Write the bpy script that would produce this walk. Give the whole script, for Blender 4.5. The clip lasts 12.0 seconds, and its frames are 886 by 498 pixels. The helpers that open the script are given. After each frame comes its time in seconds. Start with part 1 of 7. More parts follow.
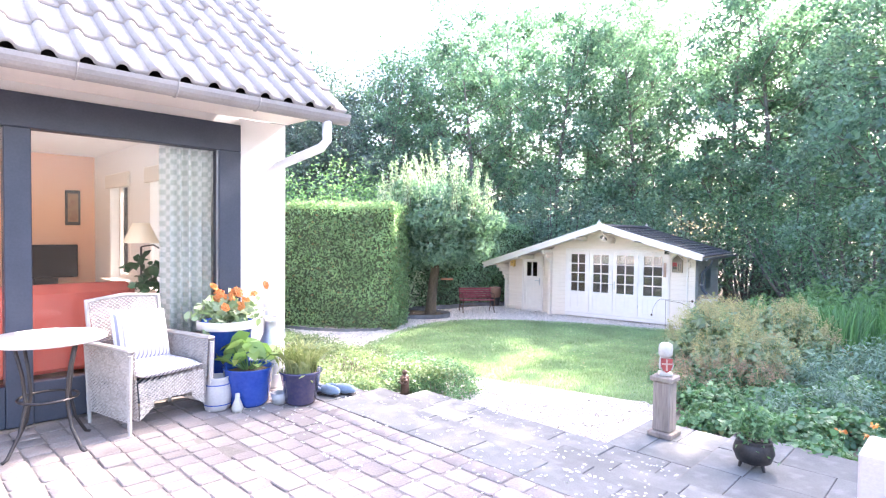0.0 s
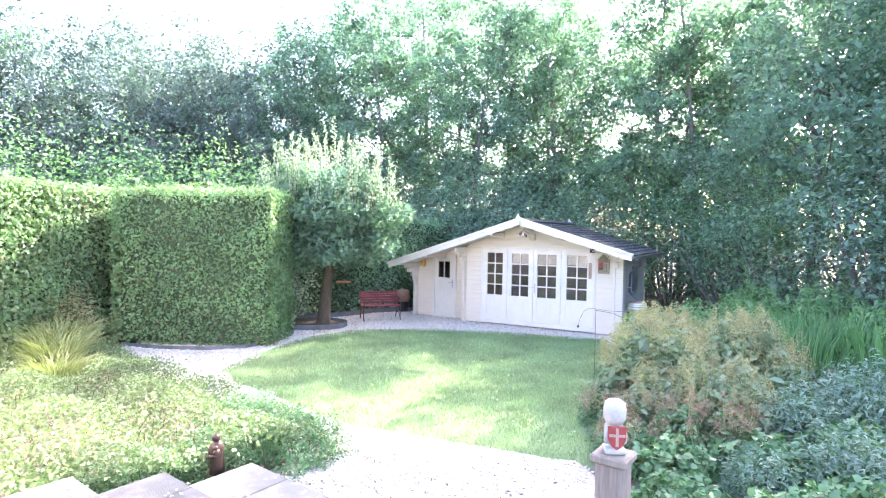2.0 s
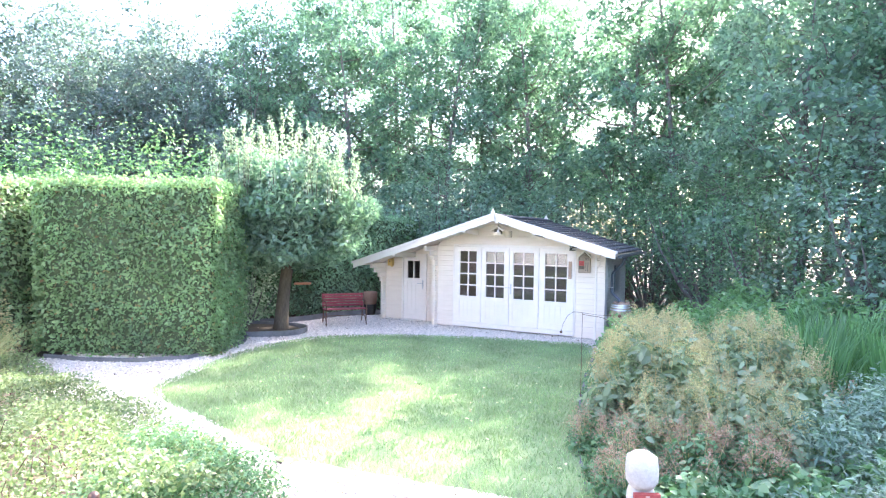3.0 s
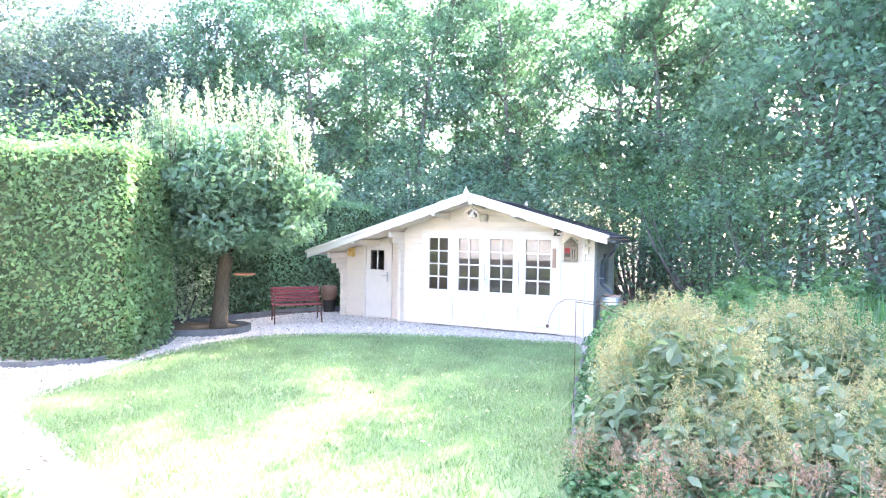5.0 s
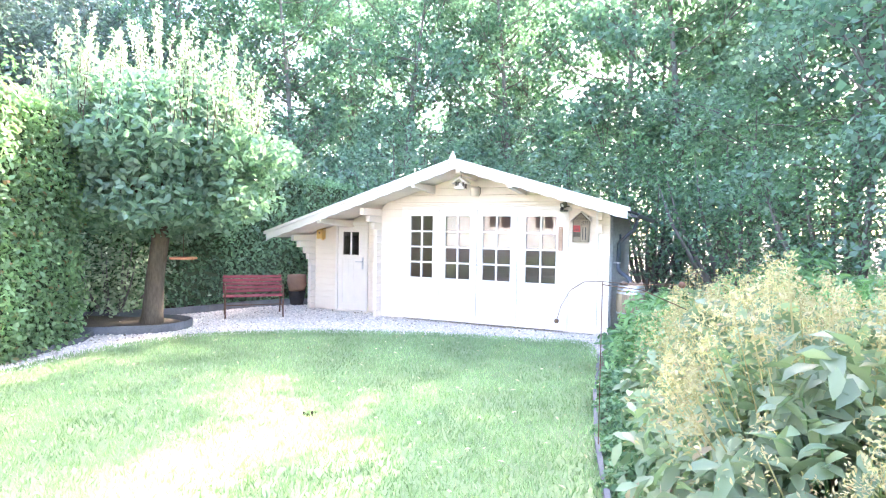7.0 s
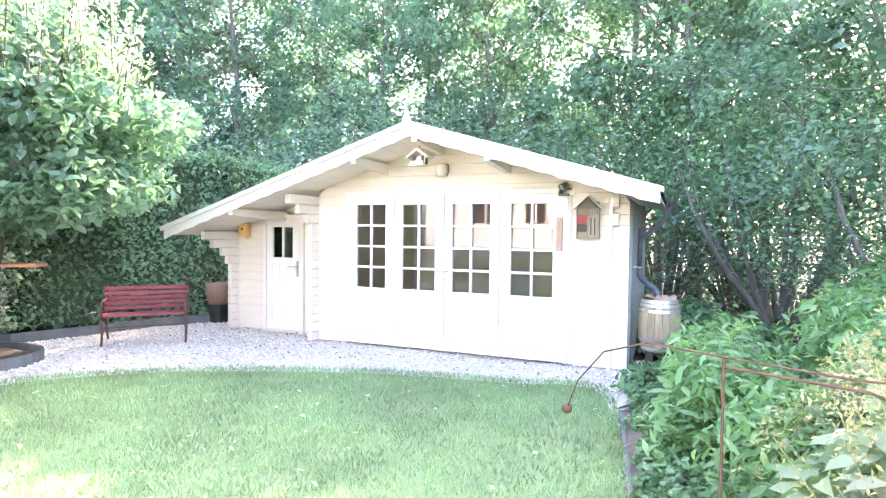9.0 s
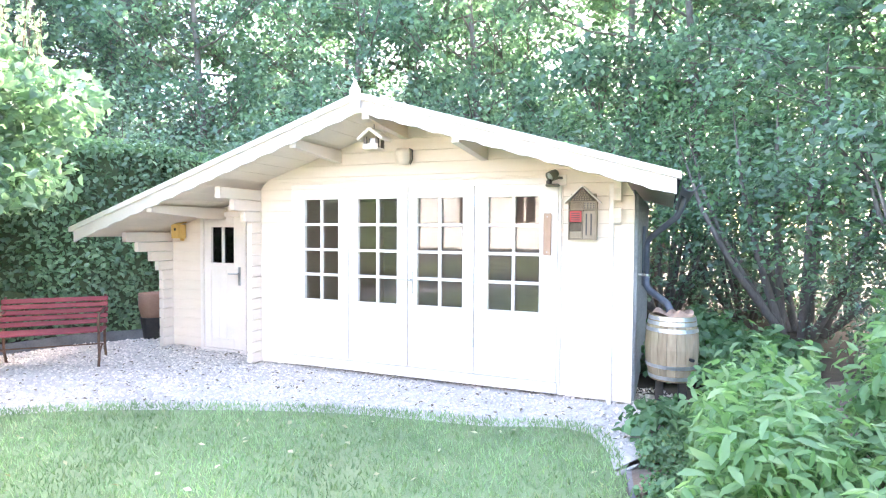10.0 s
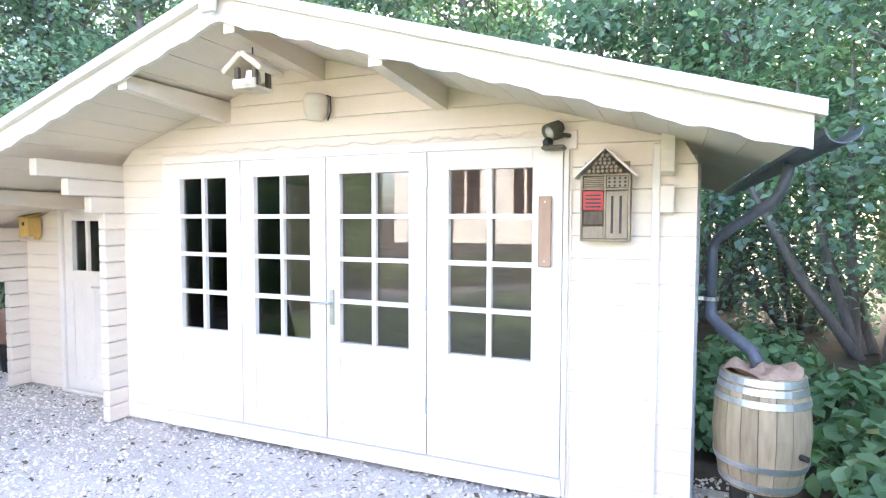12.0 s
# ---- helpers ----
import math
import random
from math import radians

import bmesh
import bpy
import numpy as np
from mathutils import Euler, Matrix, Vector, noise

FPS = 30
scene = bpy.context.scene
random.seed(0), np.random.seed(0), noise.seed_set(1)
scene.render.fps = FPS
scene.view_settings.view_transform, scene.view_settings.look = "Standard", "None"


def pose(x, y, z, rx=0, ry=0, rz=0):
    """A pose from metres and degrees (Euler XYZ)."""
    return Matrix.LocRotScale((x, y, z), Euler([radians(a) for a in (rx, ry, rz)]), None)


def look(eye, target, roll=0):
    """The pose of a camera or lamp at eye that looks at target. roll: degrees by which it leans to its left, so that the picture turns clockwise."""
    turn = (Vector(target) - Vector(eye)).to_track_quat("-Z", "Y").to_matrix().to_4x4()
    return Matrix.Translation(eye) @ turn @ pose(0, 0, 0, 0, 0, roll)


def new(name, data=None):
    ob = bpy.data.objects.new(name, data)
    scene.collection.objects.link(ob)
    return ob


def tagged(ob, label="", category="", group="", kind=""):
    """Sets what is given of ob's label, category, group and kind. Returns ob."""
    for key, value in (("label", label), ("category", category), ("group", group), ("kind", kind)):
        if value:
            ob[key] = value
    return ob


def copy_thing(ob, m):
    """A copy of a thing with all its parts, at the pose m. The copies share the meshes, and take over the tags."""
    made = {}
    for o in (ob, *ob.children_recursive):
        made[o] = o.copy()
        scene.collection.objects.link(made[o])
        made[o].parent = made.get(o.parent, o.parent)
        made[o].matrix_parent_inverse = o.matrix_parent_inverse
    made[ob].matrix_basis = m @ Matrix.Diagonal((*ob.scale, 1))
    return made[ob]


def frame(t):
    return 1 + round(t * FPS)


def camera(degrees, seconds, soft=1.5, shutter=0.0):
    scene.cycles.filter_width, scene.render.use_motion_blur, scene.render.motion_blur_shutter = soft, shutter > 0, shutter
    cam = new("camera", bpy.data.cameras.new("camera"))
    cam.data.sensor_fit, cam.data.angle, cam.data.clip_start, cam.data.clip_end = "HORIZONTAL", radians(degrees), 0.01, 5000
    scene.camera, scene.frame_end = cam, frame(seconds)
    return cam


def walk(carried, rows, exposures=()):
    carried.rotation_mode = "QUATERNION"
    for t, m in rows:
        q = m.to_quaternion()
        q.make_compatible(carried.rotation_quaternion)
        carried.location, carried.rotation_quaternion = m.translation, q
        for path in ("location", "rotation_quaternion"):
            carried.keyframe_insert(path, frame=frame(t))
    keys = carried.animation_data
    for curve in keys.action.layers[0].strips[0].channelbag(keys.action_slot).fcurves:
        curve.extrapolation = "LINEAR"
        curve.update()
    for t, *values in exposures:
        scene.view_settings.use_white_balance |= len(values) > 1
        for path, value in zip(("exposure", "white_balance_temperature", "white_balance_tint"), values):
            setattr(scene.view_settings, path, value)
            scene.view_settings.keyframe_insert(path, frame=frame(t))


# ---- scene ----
cam = camera(76.6, 12.0, soft=1.15)
EXPO = 3.25
PATH = [
    (0, (-0.266, -2.296, 2.372), (-0.407, -0.301, 2.314), 0.6),
    (0.5, (-0.155, -1.772, 2.358), (-0.229, 0.225, 2.299), 0.6),
    (1, (-0.028, -1.201, 2.351), (-0.044, 0.798, 2.289), 0.6),
    (1.5, (0.095, -0.633, 2.338), (0.164, 1.365, 2.275), 0.7),
    (2, (0.258, -0.043, 2.309), (0.384, 1.952, 2.247), 1.0),
    (2.5, (0.365, 0.485, 2.273), (0.544, 2.476, 2.212), 0.8),
    (3, (0.411, 0.973, 2.228), (0.633, 2.96, 2.169), 0.9),
    (5, (0.83, 2.531, 1.855), (1.128, 4.508, 1.807), 1.0),
    (5.5, (0.985, 2.942, 1.768), (1.283, 4.919, 1.718), 0.9),
    (6, (1.065, 3.324, 1.671), (1.367, 5.301, 1.622), 1.1),
    (6.5, (1.24, 3.751, 1.58), (1.538, 5.728, 1.528), 1.1),
    (6.7, (1.302, 3.975, 1.571), (1.597, 5.953, 1.508), 1.0),
    (8.5, (1.864, 6.138, 1.486), (2.201, 8.108, 1.417), 0.5),
    (9, (2.172, 6.715, 1.508), (2.503, 8.686, 1.437), 0.6),
    (9.5, (2.392, 7.289, 1.488), (2.736, 9.258, 1.427), 0.7),
    (10, (2.654, 7.845, 1.503), (3.01, 9.812, 1.433), 0.4),
    (10.5, (2.823, 8.373, 1.444), (3.206, 10.335, 1.385), 0.7),
    (11, (3.079, 8.894, 1.477), (3.48, 10.852, 1.402), 0.3),
    (11.5, (3.256, 9.355, 1.486), (3.66, 11.312, 1.405), 0.2),
    (12, (3.42, 9.754, 1.519), (3.758, 11.722, 1.419), 0.2),
]
walk(cam, [(t, look(eye, target, roll)) for t, eye, target, roll in PATH], exposures=[(0, EXPO - 0.04, 6320, 24), (3.2, EXPO + 0.04, 6080, 23), (5.0, EXPO + 0.45, 6200, 22), (7.5, EXPO + 0.68, 6450, 22), (9.5, EXPO + 0.76, 6700, 21), (12, EXPO + 0.55, 6700, 21)])

# ---- light ----
SUN_AZ, SUN_EL = radians(46), radians(38)   # azimuth from +y towards +x
sky_world = bpy.data.worlds.new("sky")
scene.world = sky_world
sky_world.use_nodes = True
nt = sky_world.node_tree
bg = nt.nodes["Background"]
sky = nt.nodes.new("ShaderNodeTexSky")
sky.sky_type, sky.sun_disc = "NISHITA", False
sky.sun_elevation, sky.sun_rotation = SUN_EL, SUN_AZ
sky.air_density, sky.dust_density, sky.ozone_density = 1.0, 3.0, 1.0
nt.links.new(sky.outputs[0], bg.inputs[0])
bg.inputs[1].default_value = 0.15
sun = new("sun", bpy.data.lights.new("sun", "SUN"))
sun.data.energy, sun.data.angle, sun.data.color = 3.0, radians(0.6), (1.0, 0.93, 0.82)
sun.matrix_world = look((20 * math.sin(SUN_AZ), 20 * math.cos(SUN_AZ), 20 * math.tan(SUN_EL)), (0, 0, 0))

def opening_light(name, m, w, h, watts):
    """An area lamp added in a window's opening to boost the sky's light indoors."""
    lamp_data = bpy.data.lights.new(name, "AREA")
    lamp_data.shape, lamp_data.size, lamp_data.size_y, lamp_data.energy = "RECTANGLE", w, h, watts
    new(name, lamp_data).matrix_world = m


rng = np.random.default_rng(7)


# ---- materials ----
def mat(name, a, b=None, rough=0.7, scale=6.0, fine=60.0, bump=0.15, metal=0.0, spec=0.4, stretch=(1, 1, 1), island=0.0, per_object=0.0, coat=0.0, stain=None, stain_scale=1.5, stain_amount=0.5):
    """A node material: two-scale noise between colours a and b, optional stains, random value per island or object."""
    m = bpy.data.materials.new(name)
    m.use_nodes = True
    t = m.node_tree
    n, l = t.nodes, t.links
    p = n["Principled BSDF"]
    b = b or tuple(c * 0.8 for c in a)
    tc = n.new("ShaderNodeTexCoord")
    mp = n.new("ShaderNodeMapping")
    mp.inputs["Scale"].default_value = stretch
    l.new(tc.outputs["Object"], mp.inputs[0])
    n1 = n.new("ShaderNodeTexNoise")
    n1.inputs["Scale"].default_value, n1.inputs["Detail"].default_value = scale, 5
    n2 = n.new("ShaderNodeTexNoise")
    n2.inputs["Scale"].default_value, n2.inputs["Detail"].default_value = fine, 4
    l.new(mp.outputs[0], n1.inputs["Vector"])
    l.new(mp.outputs[0], n2.inputs["Vector"])
    add = n.new("ShaderNodeMath")
    add.operation = "MULTIPLY_ADD"
    l.new(n2.outputs[0], add.inputs[0])
    add.inputs[1].default_value = 0.5
    half = n.new("ShaderNodeMath")
    half.operation = "MULTIPLY"
    half.inputs[1].default_value = 0.7
    l.new(n1.outputs[0], half.inputs[0])
    l.new(half.outputs[0], add.inputs[2])
    ramp = n.new("ShaderNodeValToRGB")
    ramp.color_ramp.elements[0].position, ramp.color_ramp.elements[1].position = 0.38, 0.82
    ramp.color_ramp.elements[0].color, ramp.color_ramp.elements[1].color = (*a, 1), (*b, 1)
    l.new(add.outputs[0], ramp.inputs[0])
    colour = ramp.outputs[0]
    if stain:
        n3 = n.new("ShaderNodeTexNoise")
        n3.inputs["Scale"].default_value, n3.inputs["Detail"].default_value = stain_scale, 6
        l.new(tc.outputs["Object"], n3.inputs["Vector"])
        r3 = n.new("ShaderNodeValToRGB")
        r3.color_ramp.elements[0].position, r3.color_ramp.elements[1].position = 0.5, 0.72
        r3.color_ramp.elements[1].color = (stain_amount,) * 3 + (1,)
        l.new(n3.outputs[0], r3.inputs[0])
        mix = n.new("ShaderNodeMixRGB")
        l.new(r3.outputs[0], mix.inputs[0])
        l.new(colour, mix.inputs[1])
        mix.inputs[2].default_value = (*stain, 1)
        colour = mix.outputs[0]
    if island or per_object:
        hsv = n.new("ShaderNodeHueSaturation")
        mr = n.new("ShaderNodeMapRange")
        k = island or per_object
        mr.inputs[3].default_value, mr.inputs[4].default_value = 1 - k, 1 + k
        if island:
            g = n.new("ShaderNodeNewGeometry")
            l.new(g.outputs["Random Per Island"], mr.inputs[0])
        else:
            g = n.new("ShaderNodeObjectInfo")
            l.new(g.outputs["Random"], mr.inputs[0])
        l.new(mr.outputs[0], hsv.inputs["Value"])
        l.new(colour, hsv.inputs["Color"])
        colour = hsv.outputs[0]
    l.new(colour, p.inputs["Base Color"])
    p.inputs["Roughness"].default_value = rough
    p.inputs["Metallic"].default_value = metal
    p.inputs["Specular IOR Level"].default_value = spec
    p.inputs["Coat Weight"].default_value = coat
    if bump:
        bp = n.new("ShaderNodeBump")
        bp.inputs["Strength"].default_value, bp.inputs["Distance"].default_value = bump, 0.01
        l.new(add.outputs[0], bp.inputs["Height"])
        l.new(bp.outputs[0], p.inputs["Normal"])
    return m


def leaf_mat(name, dark, light, rough=0.5, through_share=0.4, warm=None):
    """Leaves: colour per leaf between two greens, light shining through from behind."""
    m = bpy.data.materials.new(name)
    m.use_nodes = True
    n, l = m.node_tree.nodes, m.node_tree.links
    p = n["Principled BSDF"]
    g = n.new("ShaderNodeNewGeometry")
    ramp = n.new("ShaderNodeValToRGB")
    ramp.color_ramp.elements[0].color, ramp.color_ramp.elements[1].color = (*dark, 1), (*light, 1)
    if warm:
        e = ramp.color_ramp.elements.new(0.93)
        e.color = (*light, 1)
        ramp.color_ramp.elements[2].color = (*warm, 1)
    l.new(g.outputs["Random Per Island"], ramp.inputs[0])
    tc = n.new("ShaderNodeTexCoord")
    nz = n.new("ShaderNodeTexNoise")
    nz.inputs["Scale"].default_value = 1.3
    l.new(tc.outputs["Object"], nz.inputs["Vector"])
    hsv = n.new("ShaderNodeHueSaturation")
    mr = n.new("ShaderNodeMapRange")
    mr.inputs[1].default_value, mr.inputs[2].default_value = 0.3, 0.7
    mr.inputs[3].default_value, mr.inputs[4].default_value = 0.72, 1.28
    l.new(nz.outputs[0], mr.inputs[0])
    l.new(mr.outputs[0], hsv.inputs["Value"])
    l.new(ramp.outputs[0], hsv.inputs["Color"])
    l.new(hsv.outputs[0], p.inputs["Base Color"])
    p.inputs["Roughness"].default_value = rough
    p.inputs["Specular IOR Level"].default_value = 0.5
    tr = n.new("ShaderNodeBsdfTranslucent")
    yel = n.new("ShaderNodeMixRGB")
    yel.blend_type = "MULTIPLY"
    yel.inputs[0].default_value = 1.0
    yel.inputs[2].default_value = (1.12, 1.38, 0.86, 1)
    l.new(hsv.outputs[0], yel.inputs[1])
    l.new(yel.outputs[0], tr.inputs["Color"])
    mx = n.new("ShaderNodeMixShader")
    mx.inputs[0].default_value = through_share
    l.new(p.outputs[0], mx.inputs[1])
    l.new(tr.outputs[0], mx.inputs[2])
    l.new(mx.outputs[0], n["Material Output"].inputs[0])
    return m


def glass_mat(name, tint=(0.9, 0.95, 0.95), rough=0.0, ior=1.9):
    m = bpy.data.materials.new(name)
    m.use_nodes = True
    n, l = m.node_tree.nodes, m.node_tree.links
    tr, gl, mx, fr = n.new("ShaderNodeBsdfTransparent"), n.new("ShaderNodeBsdfGlossy"), n.new("ShaderNodeMixShader"), n.new("ShaderNodeFresnel")
    tr.inputs[0].default_value = (*tint, 1)
    gl.inputs["Roughness"].default_value = rough
    fr.inputs[0].default_value = ior
    l.new(fr.outputs[0], mx.inputs[0])
    l.new(tr.outputs[0], mx.inputs[1])
    l.new(gl.outputs[0], mx.inputs[2])
    l.new(mx.outputs[0], n["Material Output"].inputs[0])
    return m


CREAM = mat("cream_paint", (0.73, 0.615, 0.51), (0.79, 0.685, 0.58), 0.55, 3, 40, 0.25, stretch=(1, 1, 6), stain=(0.62, 0.55, 0.46), stain_scale=2.2, stain_amount=0.25)
WHITE = mat("white_paint", (0.75, 0.665, 0.595), (0.81, 0.735, 0.665), 0.45, 4, 50, 0.12, stain=(0.6, 0.58, 0.52), stain_scale=3, stain_amount=0.2)
RENDER_WALL = mat("white_render", (0.8, 0.79, 0.76), (0.86, 0.85, 0.83), 0.8, 3, 90, 0.5)
SHINGLE = mat("bitumen_shingle", (0.035, 0.037, 0.042), (0.075, 0.075, 0.08), 0.85, 8, 200, 0.5, island=0.2)
SIDEWOOD = mat("grey_side_wood", (0.27, 0.265, 0.26), (0.42, 0.41, 0.40), 0.8, 4, 60, 0.3, stretch=(1, 1, 8))
ZINC = mat("grey_pvc_pipe", (0.05, 0.06, 0.08), (0.10, 0.115, 0.14), 0.35, 5, 60, 0.05)
OAK = mat("weathered_oak", (0.24, 0.175, 0.11), (0.42, 0.33, 0.22), 0.75, 5, 40, 0.4, stretch=(1, 1, 0.15), stain=(0.25, 0.25, 0.10), stain_scale=3, stain_amount=0.5, per_object=0.15)
HOOP = mat("galvanised_hoop", (0.42, 0.43, 0.44), (0.6, 0.6, 0.6), 0.4, 10, 80, 0.1, metal=0.8)
REDWOOD = mat("dark_red_painted_slats", (0.20, 0.035, 0.045), (0.33, 0.07, 0.08), 0.55, 5, 50, 0.2, stretch=(0.2, 1, 1), per_object=0.1)
IRON = mat("black_iron", (0.03, 0.03, 0.032), (0.07, 0.06, 0.055), 0.5, 8, 70, 0.2, metal=0.5)
RUST = mat("rusty_iron", (0.08, 0.05, 0.035), (0.18, 0.09, 0.05), 0.8, 20, 120, 0.3)
BED = mat("dry_bed_soil", (0.12, 0.09, 0.07), (0.26, 0.2, 0.15), 0.95, 5, 60, 0.8)
SOIL = mat("garden_soil", (0.045, 0.032, 0.022), (0.10, 0.075, 0.05), 0.95, 5, 60, 0.8)
GRAVEL = mat("white_gravel_bed", (0.5, 0.44, 0.39), (0.75, 0.68, 0.62), 0.9, 40, 120, 1.0)
STONE = mat("white_gravel_stones", (0.64, 0.56, 0.49), (0.86, 0.78, 0.70), 0.85, 30, 120, 0.3, island=0.25)
LAWN = mat("lawn_soil", (0.15, 0.215, 0.10), (0.25, 0.31, 0.15), 0.95, 3, 60, 0.8, stain=(0.3, 0.31, 0.17), stain_scale=0.9, stain_amount=0.5)
GRASS = leaf_mat("lawn_grass", (0.2, 0.295, 0.142), (0.345, 0.445, 0.238), 0.5, 0.36, (0.45, 0.43, 0.25))
WOODBARK = mat("grey_woodland_bark", (0.13, 0.115, 0.10), (0.27, 0.245, 0.22), 0.9, 6, 50, 0.8, stretch=(1, 1, 0.25))
BARK = mat("tree_bark", (0.07, 0.05, 0.035), (0.17, 0.13, 0.09), 0.95, 6, 50, 0.9, stretch=(1, 1, 0.25))
EDGING = mat("grey_plank_edging", (0.10, 0.10, 0.105), (0.2, 0.2, 0.2), 0.8, 5, 60, 0.3)
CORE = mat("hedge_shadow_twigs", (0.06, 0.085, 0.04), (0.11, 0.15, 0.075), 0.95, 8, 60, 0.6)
HEDGE = leaf_mat("hornbeam_hedge_leaves", (0.155, 0.245, 0.125), (0.33, 0.46, 0.25), 0.36, 0.45, (0.32, 0.19, 0.10))
IVY = leaf_mat("beech_hedge_leaves", (0.15, 0.245, 0.165), (0.32, 0.45, 0.30), 0.26, 0.45)
# Lens haze is put into the paler, bluer greens of TREE_A, TREE_B, BUSH_L.
TREE_A = leaf_mat("alder_leaves", (0.115, 0.195, 0.165), (0.25, 0.365, 0.285), 0.36, 0.56)
TREE_B = leaf_mat("maple_leaves", (0.13, 0.215, 0.178), (0.275, 0.395, 0.30), 0.36, 0.56)
# Darker leaf copy: the left-hand trees' shade is put into the colour.
TREE_D = leaf_mat("shade_darkened_beech_leaves", (0.095, 0.135, 0.135), (0.21, 0.265, 0.25), 0.45, 0.42)
# Palest leaves: haze over the right-hand trees is put into the colour.
TREE_C = leaf_mat("haze_paled_willow_leaves", (0.165, 0.25, 0.22), (0.34, 0.445, 0.38), 0.3, 0.58)
BUSH_L = leaf_mat("shrub_leaves", (0.13, 0.215, 0.185), (0.30, 0.41, 0.345), 0.3, 0.58)
APPLE = leaf_mat("apple_leaves", (0.155, 0.25, 0.195), (0.35, 0.465, 0.355), 0.34, 0.5)
# Shoots stand in sun: part of that light is put into this pale green.
SHOOT = leaf_mat("sun_paled_shoot_leaves", (0.33, 0.40, 0.29), (0.54, 0.59, 0.46), 0.5, 0.42)


# ---- mesh helpers ----
def mesh_of(name, bm, material, smooth=False):
    me = bpy.data.meshes.new(name)
    bm.normal_update()
    bm.to_mesh(me)
    bm.free()
    me.materials.append(material)
    if smooth:
        me.polygons.foreach_set("use_smooth", [True] * len(me.polygons))
    return me


def part(name, bm, material=None, parent=None, label="", smooth=False):
    """Links a bmesh (or a ready mesh) as one mesh object under a thing or a part."""
    me = mesh_of(name, bm, material, smooth) if isinstance(bm, bmesh.types.BMesh) else bm
    ob = new(name, me)
    if parent:
        ob.parent = parent
    if label:
        ob["label"] = label
    return ob


def thing(name, m, label, category, group="", kind=""):
    ob = new(name)
    ob.empty_display_size = 0.1
    ob.matrix_world = m
    return tagged(ob, label, category, group, kind)


def box(bm, lo, hi, bevel=0.0):
    c = [(a + b) / 2 for a, b in zip(lo, hi)]
    s = [abs(b - a) for a, b in zip(lo, hi)]
    r = bmesh.ops.create_cube(bm, size=1, matrix=Matrix.Translation(c) @ Matrix.Diagonal((*s, 1)))
    if bevel:
        es = list({e for v in r["verts"] for e in v.link_edges})
        bmesh.ops.bevel(bm, geom=es, offset=min(bevel, min(s) * 0.4), segments=1, affect="EDGES")
    return bm


def one_box(lo, hi, bevel=0.0):
    return box(bmesh.new(), lo, hi, bevel)


def beam(bm, p, q, w, h, bevel=0.0, up=(0, 0, 1)):
    """A square-cut bar from p to q, w wide and h high."""
    p, q = Vector(p), Vector(q)
    d = (q - p)
    ln = d.length
    x = d.normalized()
    y = Vector(up).cross(x).normalized()
    z = x.cross(y)
    m = Matrix((x, y, z)).transposed().to_4x4()
    m.translation = (p + q) / 2
    r = bmesh.ops.create_cube(bm, size=1, matrix=m @ Matrix.Diagonal((ln, w, h, 1)))
    if bevel:
        bmesh.ops.bevel(bm, geom=list({e for v in r["verts"] for e in v.link_edges}), offset=bevel, segments=1, affect="EDGES")
    return bm


def tube(bm, pts, radii, n=8, cap=True):
    """A round bar along the points; radii: one or one a point."""
    pts = [Vector(p) for p in pts]
    radii = [radii] * len(pts) if not isinstance(radii, (list, tuple)) else radii
    rings = []
    ref = None
    for i, p in enumerate(pts):
        d = (pts[min(i + 1, len(pts) - 1)] - pts[max(i - 1, 0)]).normalized()
        if ref is None:
            ref = d.orthogonal().normalized()
        ref = (ref - d * ref.dot(d)).normalized()
        s = d.cross(ref)
        rings.append([bm.verts.new(p + float(radii[i]) * (ref * math.cos(a) + s * math.sin(a))) for a in (2 * math.pi * k / n for k in range(n))])
    for a, b in zip(rings, rings[1:]):
        for k in range(n):
            bm.faces.new((a[k], a[(k + 1) % n], b[(k + 1) % n], b[k]))
    if cap:
        bm.faces.new(rings[0][::-1])
        bm.faces.new(rings[-1])
    return bm


def lathe(bm, profile, n=24, at=(0, 0, 0), cap=True):
    """Turns a profile of (radius, height) about the upright through at."""
    rings = [[bm.verts.new((at[0] + r * math.cos(2 * math.pi * k / n), at[1] + r * math.sin(2 * math.pi * k / n), at[2] + z)) for k in range(n)] for r, z in profile]
    for a, b in zip(rings, rings[1:]):
        for k in range(n):
            bm.faces.new((a[k], a[(k + 1) % n], b[(k + 1) % n], b[k]))
    if cap:
        bm.faces.new(rings[0][::-1])
        bm.faces.new(rings[-1])
    return bm


def prism(bm, outline, depth, m=Matrix()):
    """An outline in the xz plane, thickened along y by depth."""
    a = [bm.verts.new(m @ Vector((x, 0, z))) for x, z in outline]
    b = [bm.verts.new(m @ Vector((x, depth, z))) for x, z in outline]
    bm.faces.new(a)
    bm.faces.new(b[::-1])
    for i in range(len(a)):
        j = (i + 1) % len(a)
        bm.faces.new((a[j], a[i], b[i], b[j]))
    bmesh.ops.recalc_face_normals(bm, faces=bm.faces[:])
    return bm


